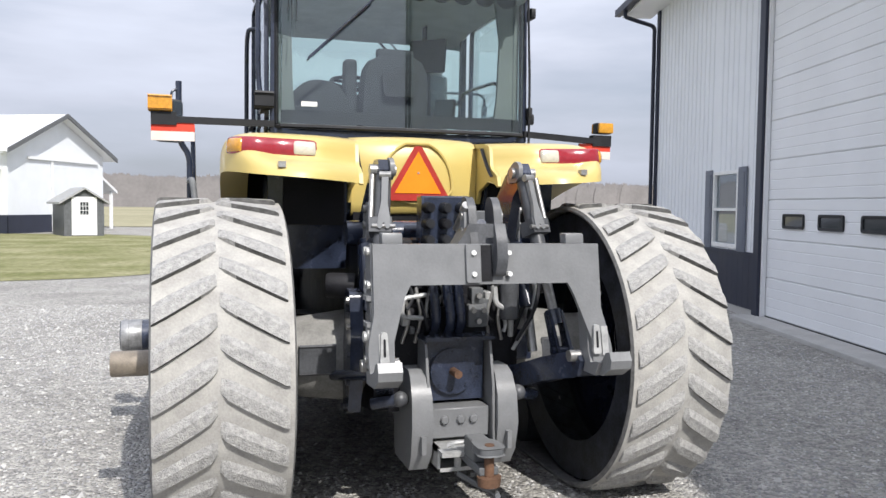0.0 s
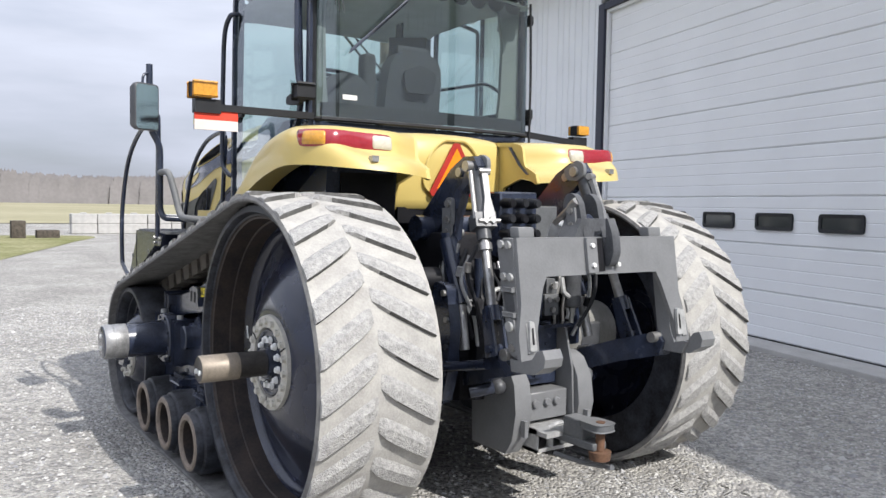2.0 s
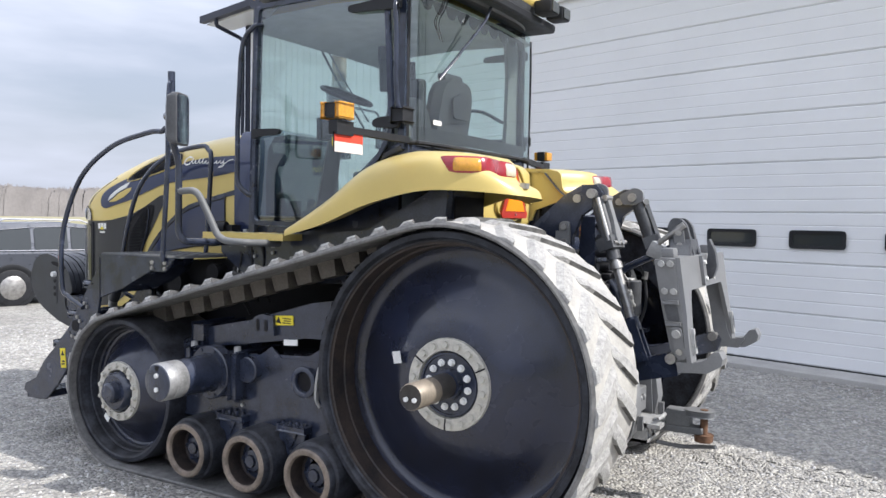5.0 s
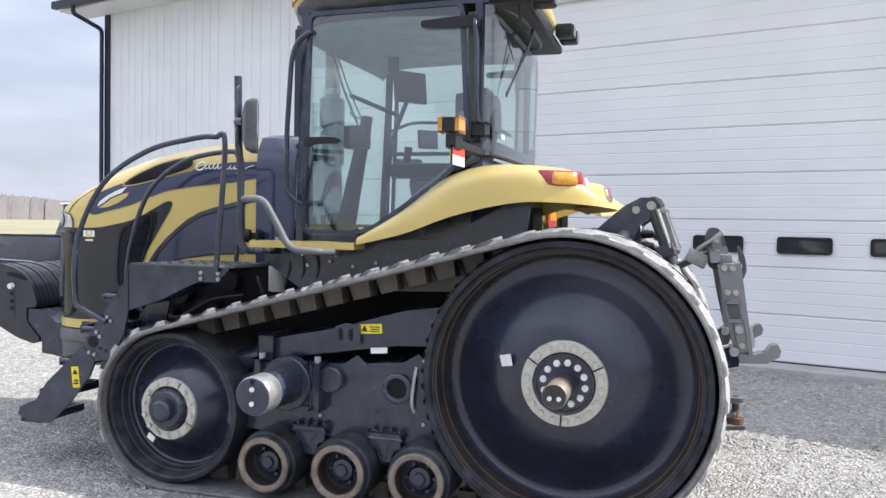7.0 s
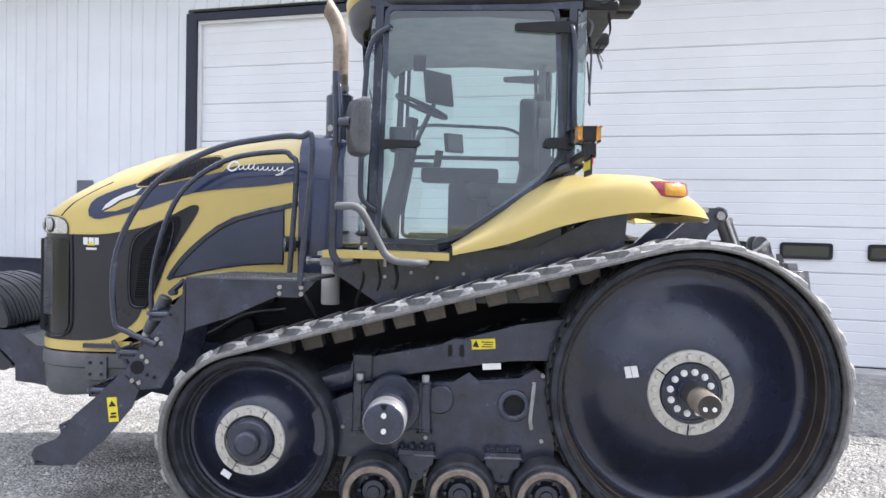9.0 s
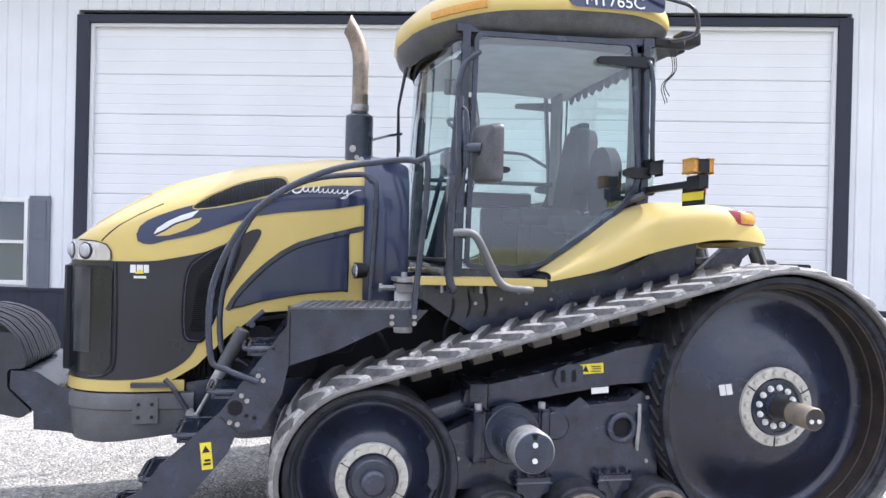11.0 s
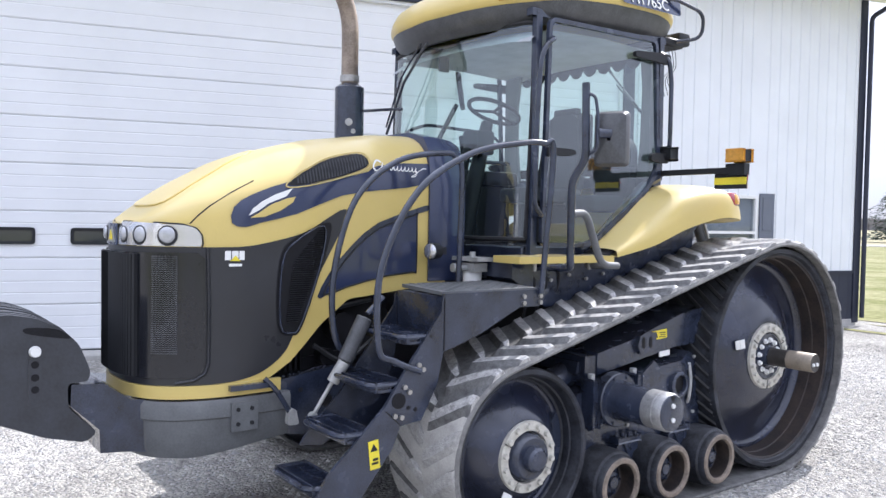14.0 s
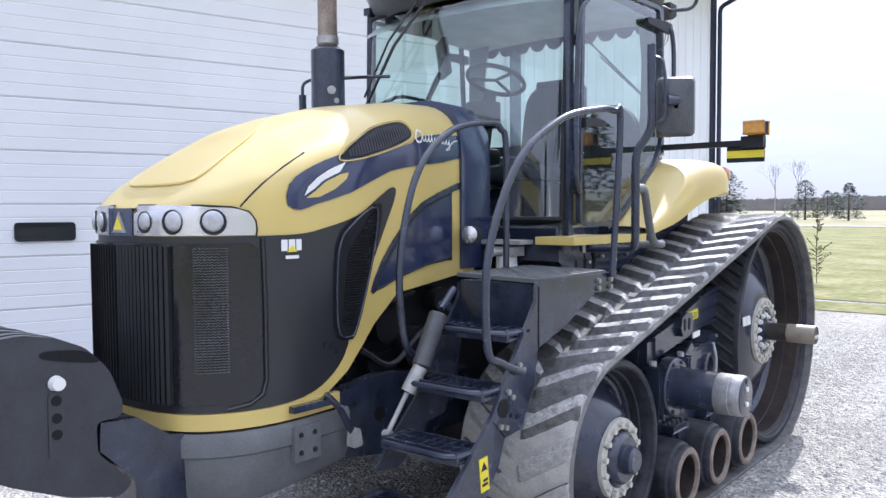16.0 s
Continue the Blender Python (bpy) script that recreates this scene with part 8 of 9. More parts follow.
# pipes and fittings in the middle
rnd = random.Random(12)
for k in range(22):
    x, z = rnd.uniform(-0.32, 0.32), rnd.uniform(1.02, 1.42)
    p = [Vector((x, -0.38, z))]
    for _ in range(3):
        p.append(p[-1] + Vector((rnd.uniform(-0.05, 0.05), rnd.uniform(-0.05, 0.03), rnd.uniform(-0.16, -0.02))))
    bm = BM()
    tube(bm, smooth_path(p, 4), rnd.uniform(0.008, 0.016), 6)
    part("hydraulic_hose", bm, (RUBBER, DARK, RUBBER, RUBBER, LIGHTGREY)[k % 5], tractor)
for k in range(18):
    x, z = rnd.uniform(-0.3, 0.3), rnd.uniform(1.03, 1.42)
    bm = BM()
    box(bm, x, x + rnd.uniform(0.03, 0.08), -0.46, -0.38, z, z + rnd.uniform(0.03, 0.07))
    part("hydraulic_fitting", bev(bm, 0.006, 1), (LIGHTGREY, DARK, GREY, DARK)[k % 4], tractor)
for x in (-0.27, -0.20, 0.21, 0.28):
    bm = BM()
    tube(bm, bent([(x, -0.40, 1.40), (x * 1.1, -0.46, 1.30), (x * 0.9, -0.45, 1.15), (x * 1.05, -0.42, 1.0)], 0.06), 0.011, 8)
    part("steel_pipe", bm, STEEL, tractor)
for sx in (-1, 1):
    bm = BM()
    rod(bm, (sx * 0.30, -0.36, 0.95), (sx * 0.30, -0.36, 1.42), 0.035, 14)
    part("standing_pipe", bm, BLACK, tractor)
    bm = BM()
    box(bm, sx * 0.38, sx * 0.52, -0.34, -0.1, 0.86, 1.25)
    part("side_casting", bev(bm, 0.02, 2), BLACK, tractor)
    bm = BM()
    rod(bm, (sx * 0.5, -0.25, 1.3), (sx * 0.66, -0.2, 1.3), 0.07, 18)
    part("accumulator", bev(bm, 0.02, 2), DARK, tractor, "dark round accumulator")
    bm = BM()
    rod(bm, (sx * 0.46, -0.02, 0.86), (sx * 0.88, -0.02, 0.875), 0.15, 28)
    box(bm, sx * 0.62, sx * 0.80, -0.25, -0.1, 0.82, 0.97)
    part("axle_flange", bev(bm, 0.01, 1), LINKGREY, tractor)
for sx in (-1, 1):
    for k in range(10):
        a = 2 * math.pi * k / 10
        bm = BM()
        rod(bm, (sx * 0.46, -0.02 + 0.2 * math.cos(a), 0.86 + 0.2 * math.sin(a)), (sx * 0.50, -0.02 + 0.2 * math.cos(a), 0.86 + 0.2 * math.sin(a)), 0.016, 8)
        part("axle_bolt", bm, DARK, tractor)
rnd = random.Random(31)
for sx in (-1, 1):
    for k in range(7):
        y0, z0 = -0.16 - 0.05 * k, 1.50 - 0.03 * (k % 3)
        p = [Vector((sx * (0.40 + 0.015 * (k % 2)), y0, z0)), Vector((sx * (0.44 + rnd.uniform(0, 0.05)), y0 - 0.03, z0 - 0.14)), Vector((sx * (0.41 + rnd.uniform(0, 0.06)), y0 - 0.05, z0 - 0.32)), Vector((sx * 0.36, y0 - 0.02, z0 - 0.50))]
        part("hydraulic_hose", tube(BM(), smooth_path(p, 5), rnd.uniform(0.010, 0.017), 7), (RUBBER, LIGHTGREY, RUBBER, STEEL)[k % 4], tractor)
        q = p[1 + k % 2]
        part("hydraulic_fitting", cyl(BM(), q, q + Vector((0, -0.01, 0.05)), 0.022, 0.018, 8), (STEEL, LIGHTGREY, DARK)[k % 3], tractor)
    for k in range(4):
        y0, z0 = -0.20 - 0.06 * k, 1.04 + 0.08 * (k % 2)
        bm = BM()
        box(bm, sx * 0.40, sx * 0.47, y0 - 0.03, y0, z0, z0 + 0.07)
        part("hydraulic_fitting", bev(bm, 0.008, 1), (LIGHTGREY, GREY)[k % 2], tractor)
for sx in (-1, 1):
    bm = BM()
    bmesh.ops.create_uvsphere(bm, u_segments=18, v_segments=12, radius=0.042, matrix=Matrix.Translation((sx * 0.33, -0.585, 0.735)))
    part("link_ball", bm, LINKGREY, tractor, "worn grey ball joint")
    bm = BM()
    rod(bm, (sx * 0.33, -0.585, 0.735), (sx * 0.46, -0.50, 0.70), 0.034, 16)
    part("ball_stud", bm, BLACK, tractor)
# side casting with its bolted foot
bm = BM()
prism(bm, rounded([(-0.30, 1.30), (-0.42, 1.28), (-0.46, 1.05), (-0.44, 0.80), (-0.38, 0.62), (-0.26, 0.60), (-0.22, 0.85)], 0.03, 3), "x", -0.50, -0.57)
cs = part("side_bracket", bev(bm, 0.012, 2), BLACK, tractor, "black bolted side bracket")
for y, z in ((-0.40, 1.24), (-0.43, 1.10), (-0.43, 0.95), (-0.41, 0.80), (-0.36, 0.66), (-0.28, 0.64)):
    part("bolt", rod(BM(), (-0.568, y, z), (-0.586, y, z), 0.017, 8), STEEL if z > 1 else CASTING, cs)
bm = BM()
prism(bm, [(-0.205, 1.055), (0.178, 1.055), (0.178, 1.035), (-0.205, 1.035)], "y", -0.62, -0.42)
part("guard_lip", bev(bm, 0.004, 1), BLACK, tractor, "black lip over the shaft outlet")
# shaft outlet, guard plates, drawbar
bm = BM()
box(bm, -0.17, 0.15, -0.52, -0.42, 0.70, 1.05)
cyl(bm, (-0.03, -0.52, 0.86), (-0.03, -0.545, 0.86), 0.125, None, 28)
for k in range(8):
    a = 2 * math.pi * k / 8
    cyl(bm, (-0.03 + 0.105 * math.cos(a), -0.545, 0.86 + 0.105 * math.sin(a)), (-0.03 + 0.105 * math.cos(a), -0.555, 0.86 + 0.105 * math.sin(a)), 0.010, None, 8)
part("shaft_housing", bm, BLACK, tractor, "black shaft outlet housing")
bm = BM()
cyl(bm, (-0.03, -0.545, 0.86), (-0.03, -0.64, 0.86), 0.022, None, 14)
part("output_shaft", bm, RUST, tractor, "brown splined output shaft")
for x in (-0.20, 0.16):
    bm = BM()
    prism(bm, [(-0.42, 0.42), (-0.60, 0.40), (-0.66, 0.50), (-0.64, 0.80), (-0.58, 1.02), (-0.45, 1.05)], "x", x, x + 0.014)
    part("shaft_guard", bm, HITCH, tractor, "grey shaft guard plate")
for sx in (-1, 1):
    bm = BM()
    rows = []
    for z, y, w in ((0.36, -0.60, 0.05), (0.45, -0.66, 0.055), (0.6, -0.69, 0.058), (0.75, -0.67, 0.055), (0.85, -0.61, 0.05), (0.88, -0.55, 0.045)):
        c = sx * 0.235
        rows.append([(c - w, y, z), (c + w, y, z), (c + w, -0.30, z), (c - w, -0.30, z)])
    vs = loft(bm, rows, True)
    bm.faces.new(vs[0][::-1])
    bm.faces.new(vs[-1])
    bp_ = part("sway_plate", bev(bm, 0.010, 2), HITCH, tractor, "grey curved sway plate")
    bm = BM()
    box(bm, sx * 0.235 - 0.012, sx * 0.235 + 0.012, -0.715, -0.68, 0.47, 0.56)
    part("plate_lug", bm, HITCH, bp_)
bm = BM()
box(bm, -0.17, 0.15, -0.62, -0.42, 0.52, 0.68)
for x in (-0.10, -0.01, 0.06):
    cyl(bm, (x, -0.62, 0.62), (x, -0.64, 0.62), 0.024, None, 10)
part("drawbar_mount", bev(bm, 0.006, 1), HITCH, tractor)
bm = BM()
box(bm, -0.165, 0.13, -0.80, -0.30, 0.475, 0.50)
box(bm, -0.165, 0.13, -0.72, -0.30, 0.375, 0.395)
box(bm, -0.165, -0.15, -0.72, -0.42, 0.375, 0.50)
box(bm, 0.11, 0.125, -0.72, -0.42, 0.375, 0.50)
cyl(bm, (-0.05, -0.70, 0.39), (-0.05, -0.70, 0.48), 0.02, None, 10)
cyl(bm, (0.05, -0.70, 0.39), (0.05, -0.70, 0.48), 0.02, None, 10)
tube(bm, bent([(-0.13, -0.78, 0.53), (-0.1, -0.80, 0.55), (0.06, -0.80, 0.55), (0.08, -0.78, 0.53)], 0.03), 0.012, 8)
part("drawbar_support", bm, LIGHTGREY, tractor, "worn grey drawbar support")
bm = BM()
box(bm, -0.05, 0.05, -1.03, -0.1, 0.445, 0.488)
prism(bm, rounded([(-0.06, -0.92), (0.06, -0.92), (0.065, -1.09), (-0.065, -1.09)], 0.05), "z", 0.555, 0.595)
box(bm, -0.05, 0.05, -0.95, -0.80, 0.488, 0.59)
part("drawbar", bev(bm, 0.006, 1), GREY, tractor, "worn grey drawbar with clevis")
bm = BM()
cyl(bm, (0.0, -1.03, 0.42), (0.0, -1.03, 0.60), 0.024, None, 16)
cyl(bm, (0.0, -1.03, 0.40), (0.0, -1.03, 0.445), 0.055, 0.06, 18)
part("drawbar_pin", bm, RUST, tractor, "rusty drawbar pin")
bm = BM()
tube(bm, bent([(-0.06, -0.75, 0.37), (0.02, -0.9, 0.34), (0.05, -1.0, 0.35), (0.02, -1.1, 0.37)], 0.05), 0.014, 8)
part("chain_loop", bm, GREY, tractor)


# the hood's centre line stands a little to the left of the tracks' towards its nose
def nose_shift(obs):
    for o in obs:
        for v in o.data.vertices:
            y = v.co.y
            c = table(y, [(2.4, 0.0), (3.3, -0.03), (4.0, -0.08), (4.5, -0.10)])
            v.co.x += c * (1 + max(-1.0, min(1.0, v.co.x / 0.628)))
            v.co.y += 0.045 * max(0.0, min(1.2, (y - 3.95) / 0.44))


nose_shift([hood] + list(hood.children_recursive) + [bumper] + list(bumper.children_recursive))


# ---- distance ----
def bare_wood(name, x0, x1, y, h, seed, label):
    """A far strip of bare woodland: feathery twig crowns over a dense understorey, in one mesh."""
    rnd = random.Random(seed)
    vs, fs = [], []
    step = abs(y) / 260
    n = int((x1 - x0) / step)
    way = 1 if y > 0 else -1
    for row in range(4):
        for i in range(n):
            x, yy = x0 + (i + rnd.random()) * step, y + way * (row * 1.6 + rnd.uniform(-0.6, 0.6))
            hh = h * rnd.uniform(0.80, 0.97) * (1 + 0.10 * math.sin(x * 0.021 + seed) + 0.05 * math.sin(x * 0.083))
            w = h * rnd.uniform(0.16, 0.30)
            k = len(vs)
            m = 21
            for j in range(m):
                a = math.pi * j / (m - 1)
                r = rnd.uniform(0.93, 1.06) if j % 2 else rnd.uniform(0.80, 0.96)
                vs.append((x + w * math.cos(a) * r, yy, hh * (0.45 + 0.55 * math.sin(a) * r)))
            vs += [(x - w * 1.05, yy, 0), (x + w * 1.05, yy, 0)]
            fs.append(list(range(k, k + m + 2)))
    me = bpy.data.meshes.new(name)
    me.from_pydata(vs, [], fs)
    me.materials.append(FAROAK)
    tagged(new(name, me), label, "woods", "", "stuff")


bare_wood("woodland", -320, 520, 320, 13.2, 3, "grey-brown leafless woodland along the far field edge")
bare_wood("woodland", -500, 900, -760, 13, 5, "hazy far tree line across the fields")


def conifer(x, y, h, seed):
    rnd = random.Random(seed)
    t = thing("conifer_tree", "dark green dense conifer standing on the lawn", "tree", (x, y, 0), "conifers past the lawn")
    bm = BM()
    cyl(bm, (0, 0, 0), (0, 0, h * 0.9), 0.03 * h, 0.004 * h, 8)
    part("trunk", bm, BARK, t)
    bm = BM()
    for i in range(1500):
        f = rnd.random() ** 1.3
        z = h * (0.06 + 0.92 * f)
        r = h * 0.46 * (1 - f) ** 0.62 * (0.45 + 0.65 * rnd.random()) * (1 + 0.25 * math.sin(seed + 9 * f))
        a = rnd.uniform(0, 6.283)
        p = Vector((r * math.cos(a), r * math.sin(a), z))
        q = Vector((math.cos(a), math.sin(a), rnd.uniform(-0.5, 0.2))) * h * rnd.uniform(0.03, 0.07)
        s = Vector((-math.sin(a), math.cos(a), rnd.uniform(-0.4, 0.4))) * h * rnd.uniform(0.015, 0.03)
        bm.faces.new([bm.verts.new(c) for c in (p - s, p + q * 0.6 - s * 0.6, p + q, p + q * 0.6 + s * 0.6, p + s)])
    part("crown", bm, NEEDLE, t, "", 0)


def bare_tree(x, y, h, seed, name="bare_tree", label="leafless pale grey tree with fine twigs"):
    rnd = random.Random(seed)
    t = thing(name, label, "tree", (x, y, 0), "bare trees past the road")
    bm, tw = BM(), BM()
    cyl(bm, (0, 0, 0), (0, 0, h * 0.35), 0.015 * h, 0.011 * h, 8)

    def grow(p, d, length, r, depth):
        e = p + d * length
        cyl(bm if depth < 2 else tw, p, e, r, r * 0.6, 5 if depth < 2 else 3)
        if depth < 5:
            for _ in range(3 if depth < 4 else 2):
                v = (d + Vector((rnd.uniform(-1, 1), rnd.uniform(-1, 1), rnd.uniform(-0.2, 0.7))) * 0.62).normalized()
                grow(e - d * length * rnd.uniform(0, 0.3), v, length * rnd.uniform(0.6, 0.82), r * 0.55, depth + 1)
    grow(Vector((0, 0, h * 0.3)), Vector((0, 0, 1)), h * 0.24, 0.010 * h, 0)
    part("trunk", bm, PALEBARK, t)
    part("crown", tw, PALEBARK, t, "", 0)


for x, y, h, s in ((42.4, -104.6, 8.0, 1), (40.5, -105.3, 9.0, 2), (40.2, -110.8, 7.0, 3), (37.6, -106.2, 7.5, 8), (44.5, -103.5, 7.0, 9), (25.1, -120.6, 5.6, 4), (33.3, -128.9, 6.5, 6), (44.6, -187.9, 6, 7), (47.5, -207.8, 6, 5)):
    conifer(x, y, h, s)
# evergreens that the cab glass mirrors
for x, y, h, s in ((-54, -24, 7.0, 21), (-47, -27, 8.5, 22), (-50, -38, 6.5, 23), (-33, -48, 8.0, 24), (-27, -44, 9.0, 25), (-20, -47, 7.0, 26)):
    conifer(x, y, h, s)
for x, y, h, s in ((40.5, -137.2, 10.5, 11), (37.0, -138.2, 11, 12)):
    bare_tree(x, y, h, s)

# young planted tree with a few leaves, near the lawn edge
sap = thing("sapling", "slender young tree with sparse yellow-green leaves on the lawn", "tree", (1.85, -14.1, 0.03))
sap.scale = (0.85, 0.85, 0.85)
rnd = random.Random(4)
bm, lf = BM(), BM()
tube(bm, smooth_path([(0, 0, 0), (0.02, 0.01, 0.8), (0.0, 0.03, 1.6), (0.03, 0.0, 2.3)]), 0.012, 6)
for i in range(46):
    z = rnd.uniform(0.15, 2.2)
    a = rnd.uniform(0, 6.283)
    ln = rnd.uniform(0.15, 0.5) * (1.15 - z / 2.6)
    d = Vector((math.cos(a), math.sin(a), rnd.uniform(0.3, 0.9)))
    p = Vector((0.01, 0.01, z))
    cyl(bm, p, p + d * ln, 0.005, 0.002, 4)
    for k in range(16):
        q = p + d * ln * rnd.uniform(0.2, 1.05)
        u = Vector((rnd.uniform(-1, 1), rnd.uniform(-1, 1), rnd.uniform(-1, 1))).normalized() * rnd.uniform(0.02, 0.04)
        v = u.orthogonal().normalized() * rnd.uniform(0.012, 0.022)
        lf.faces.new([lf.verts.new(q + c) for c in (-u, v, u, -v)])
part("trunk", bm, BARK, sap)
part("crown", lf, LEAF, sap, "sparse yellow-green leaves", 0)

# ---- barn, shed and the yard's far things ----
barn = thing("barn", "white metal barn with grey wainscot and white roof", "barn", (-8.7, 46.3, 0))
barn.rotation_euler = (0, 0, radians(63))
bm = BM()
prism(bm, [(-4.3, 0), (4.3, 0), (4.3, 4.55), (0, 6.55), (-4.3, 4.55)], "y", 0, 22)
part("wall", bm, SIDING, barn)
bm = BM()
for s in (-1, 1):
    prism(bm, [(s * 4.9, 4.30), (0, 6.58), (0, 6.75), (s * 4.9, 4.47)], "y", -0.55, 22.5)
part("roof", bm, WHITEROOF, barn, "white metal roof")
bm = BM()
for s in (-1, 1):
    prism(bm, [(s * 4.95, 4.24), (0, 6.54), (0, 6.78), (s * 4.95, 4.50)], "y", -0.64, -0.555)
part("fascia", bm, GREY, barn, "dark grey fascia")
bm = BM()
box(bm, -4.34, 4.34, -0.04, -0.003, 0, 1.0)
box(bm, -4.34, -4.303, -0.04, 22, 0, 1.0)
part("wainscot", bm, TRIM, barn, "dark wainscot")
bm = BM()
box(bm, -2.8, 3.6, -0.14, -0.05, 4.05, 4.2)
part("sliding_door_rail", bm, WHITEROOF, barn)
bm = BM()
box(bm, -0.75, -0.6, -0.1, -0.045, 0.05, 4.0)
part("door_stile", bm, WHITEROOF, barn)
for x0, x1, s in ((-7.2, -4.35, 1), (4.35, 6.4, -1)):
    bm = BM()
    prism(bm, [(x0, 2.3 if s > 0 else 3.4), (x1, 3.4 if s > 0 else 2.3), (x1, 3.58 if s > 0 else 2.48), (x0, 2.48 if s > 0 else 3.58)], "y", 0.3, 20)
    part("porch_roof", bm, WHITEROOF, barn)
    for yy in (0.5, 5.0, 9.5):
        bm = BM()
        xx = x0 + 0.3 if s > 0 else x1 - 0.3
        box(bm, xx - 0.08, xx + 0.08, yy, yy + 0.16, 0, 2.45)
        part("porch_post", bm, WHITEROOF, barn)

shed = thing("garden_shed", "small grey shed with a white door and grey shingle roof", "shed", (-6.6, 39.6, 0.0))
shed.rotation_euler = (0, 0, radians(20))
bm = BM()
prism(bm, [(-0.95, 0), (0.95, 0), (0.95, 1.75), (0, 2.35), (-0.95, 1.75)], "y", 0, 2.6)
part("wall", bm, GREY, shed)
bm = BM()
for s in (-1, 1):
    prism(bm, [(s * 1.2, 1.62), (0, 2.38), (0, 2.48), (s * 1.2, 1.72)], "y", -0.2, 2.8)
part("roof", bm, LIGHTGREY, shed)
bm = BM()
box(bm, -0.6, 0.6, -0.05, -0.004, 0.05, 2.0)
dd = part("door", bm, WHITE, shed, "white door with a nine-pane window")
for i in range(3):
    for j in range(3):
        bm = BM()
        box(bm, -0.2 + i * 0.14, -0.09 + i * 0.14, -0.06, -0.052, 1.1 + j * 0.22, 1.29 + j * 0.22)
        part("pane", bm, CARGLASS, dd)

for i in range(14):
    for tier in range(2):
        bm = BM()
        box(bm, -0.585, 0.585, -0.3, 0.3, 0, 0.5)
        if tier:
            box(bm, -0.16, 0.16, -0.1, 0.1, 0.5, 0.56)
        b = part("concrete_block", bev(bm, 0.03, 1), CONCRETE, None, "large pale cast concrete block stacked at the yard edge", 20, "concrete block", "blocks along the yard")
        b.location, b.rotation_euler = (5.0 + i * 1.2, 38.7 - i * 0.02 + 0.03 * tier, 0.5 * tier), (0, 0, radians(-1 + (i * 37 + tier * 11) % 3))
for x, w, h in ((1.6, 0.55, 0.75), (2.75, 0.9, 0.35)):
    bm = BM()
    box(bm, -w / 2, w / 2, -0.3, 0.3, 0, h)
    b = part("log_stump" if h > 0.5 else "timber_pile", bev(bm, 0.04, 2), BARK, None, "weathered brown wood at the lawn edge", 30, "wood")
    b.location = (x, 34.5, 0)


def wheel(bm, x, y, r, w):
    cyl(bm, (x - w / 2, y, r), (x + w / 2, y, r), r, None, 24)


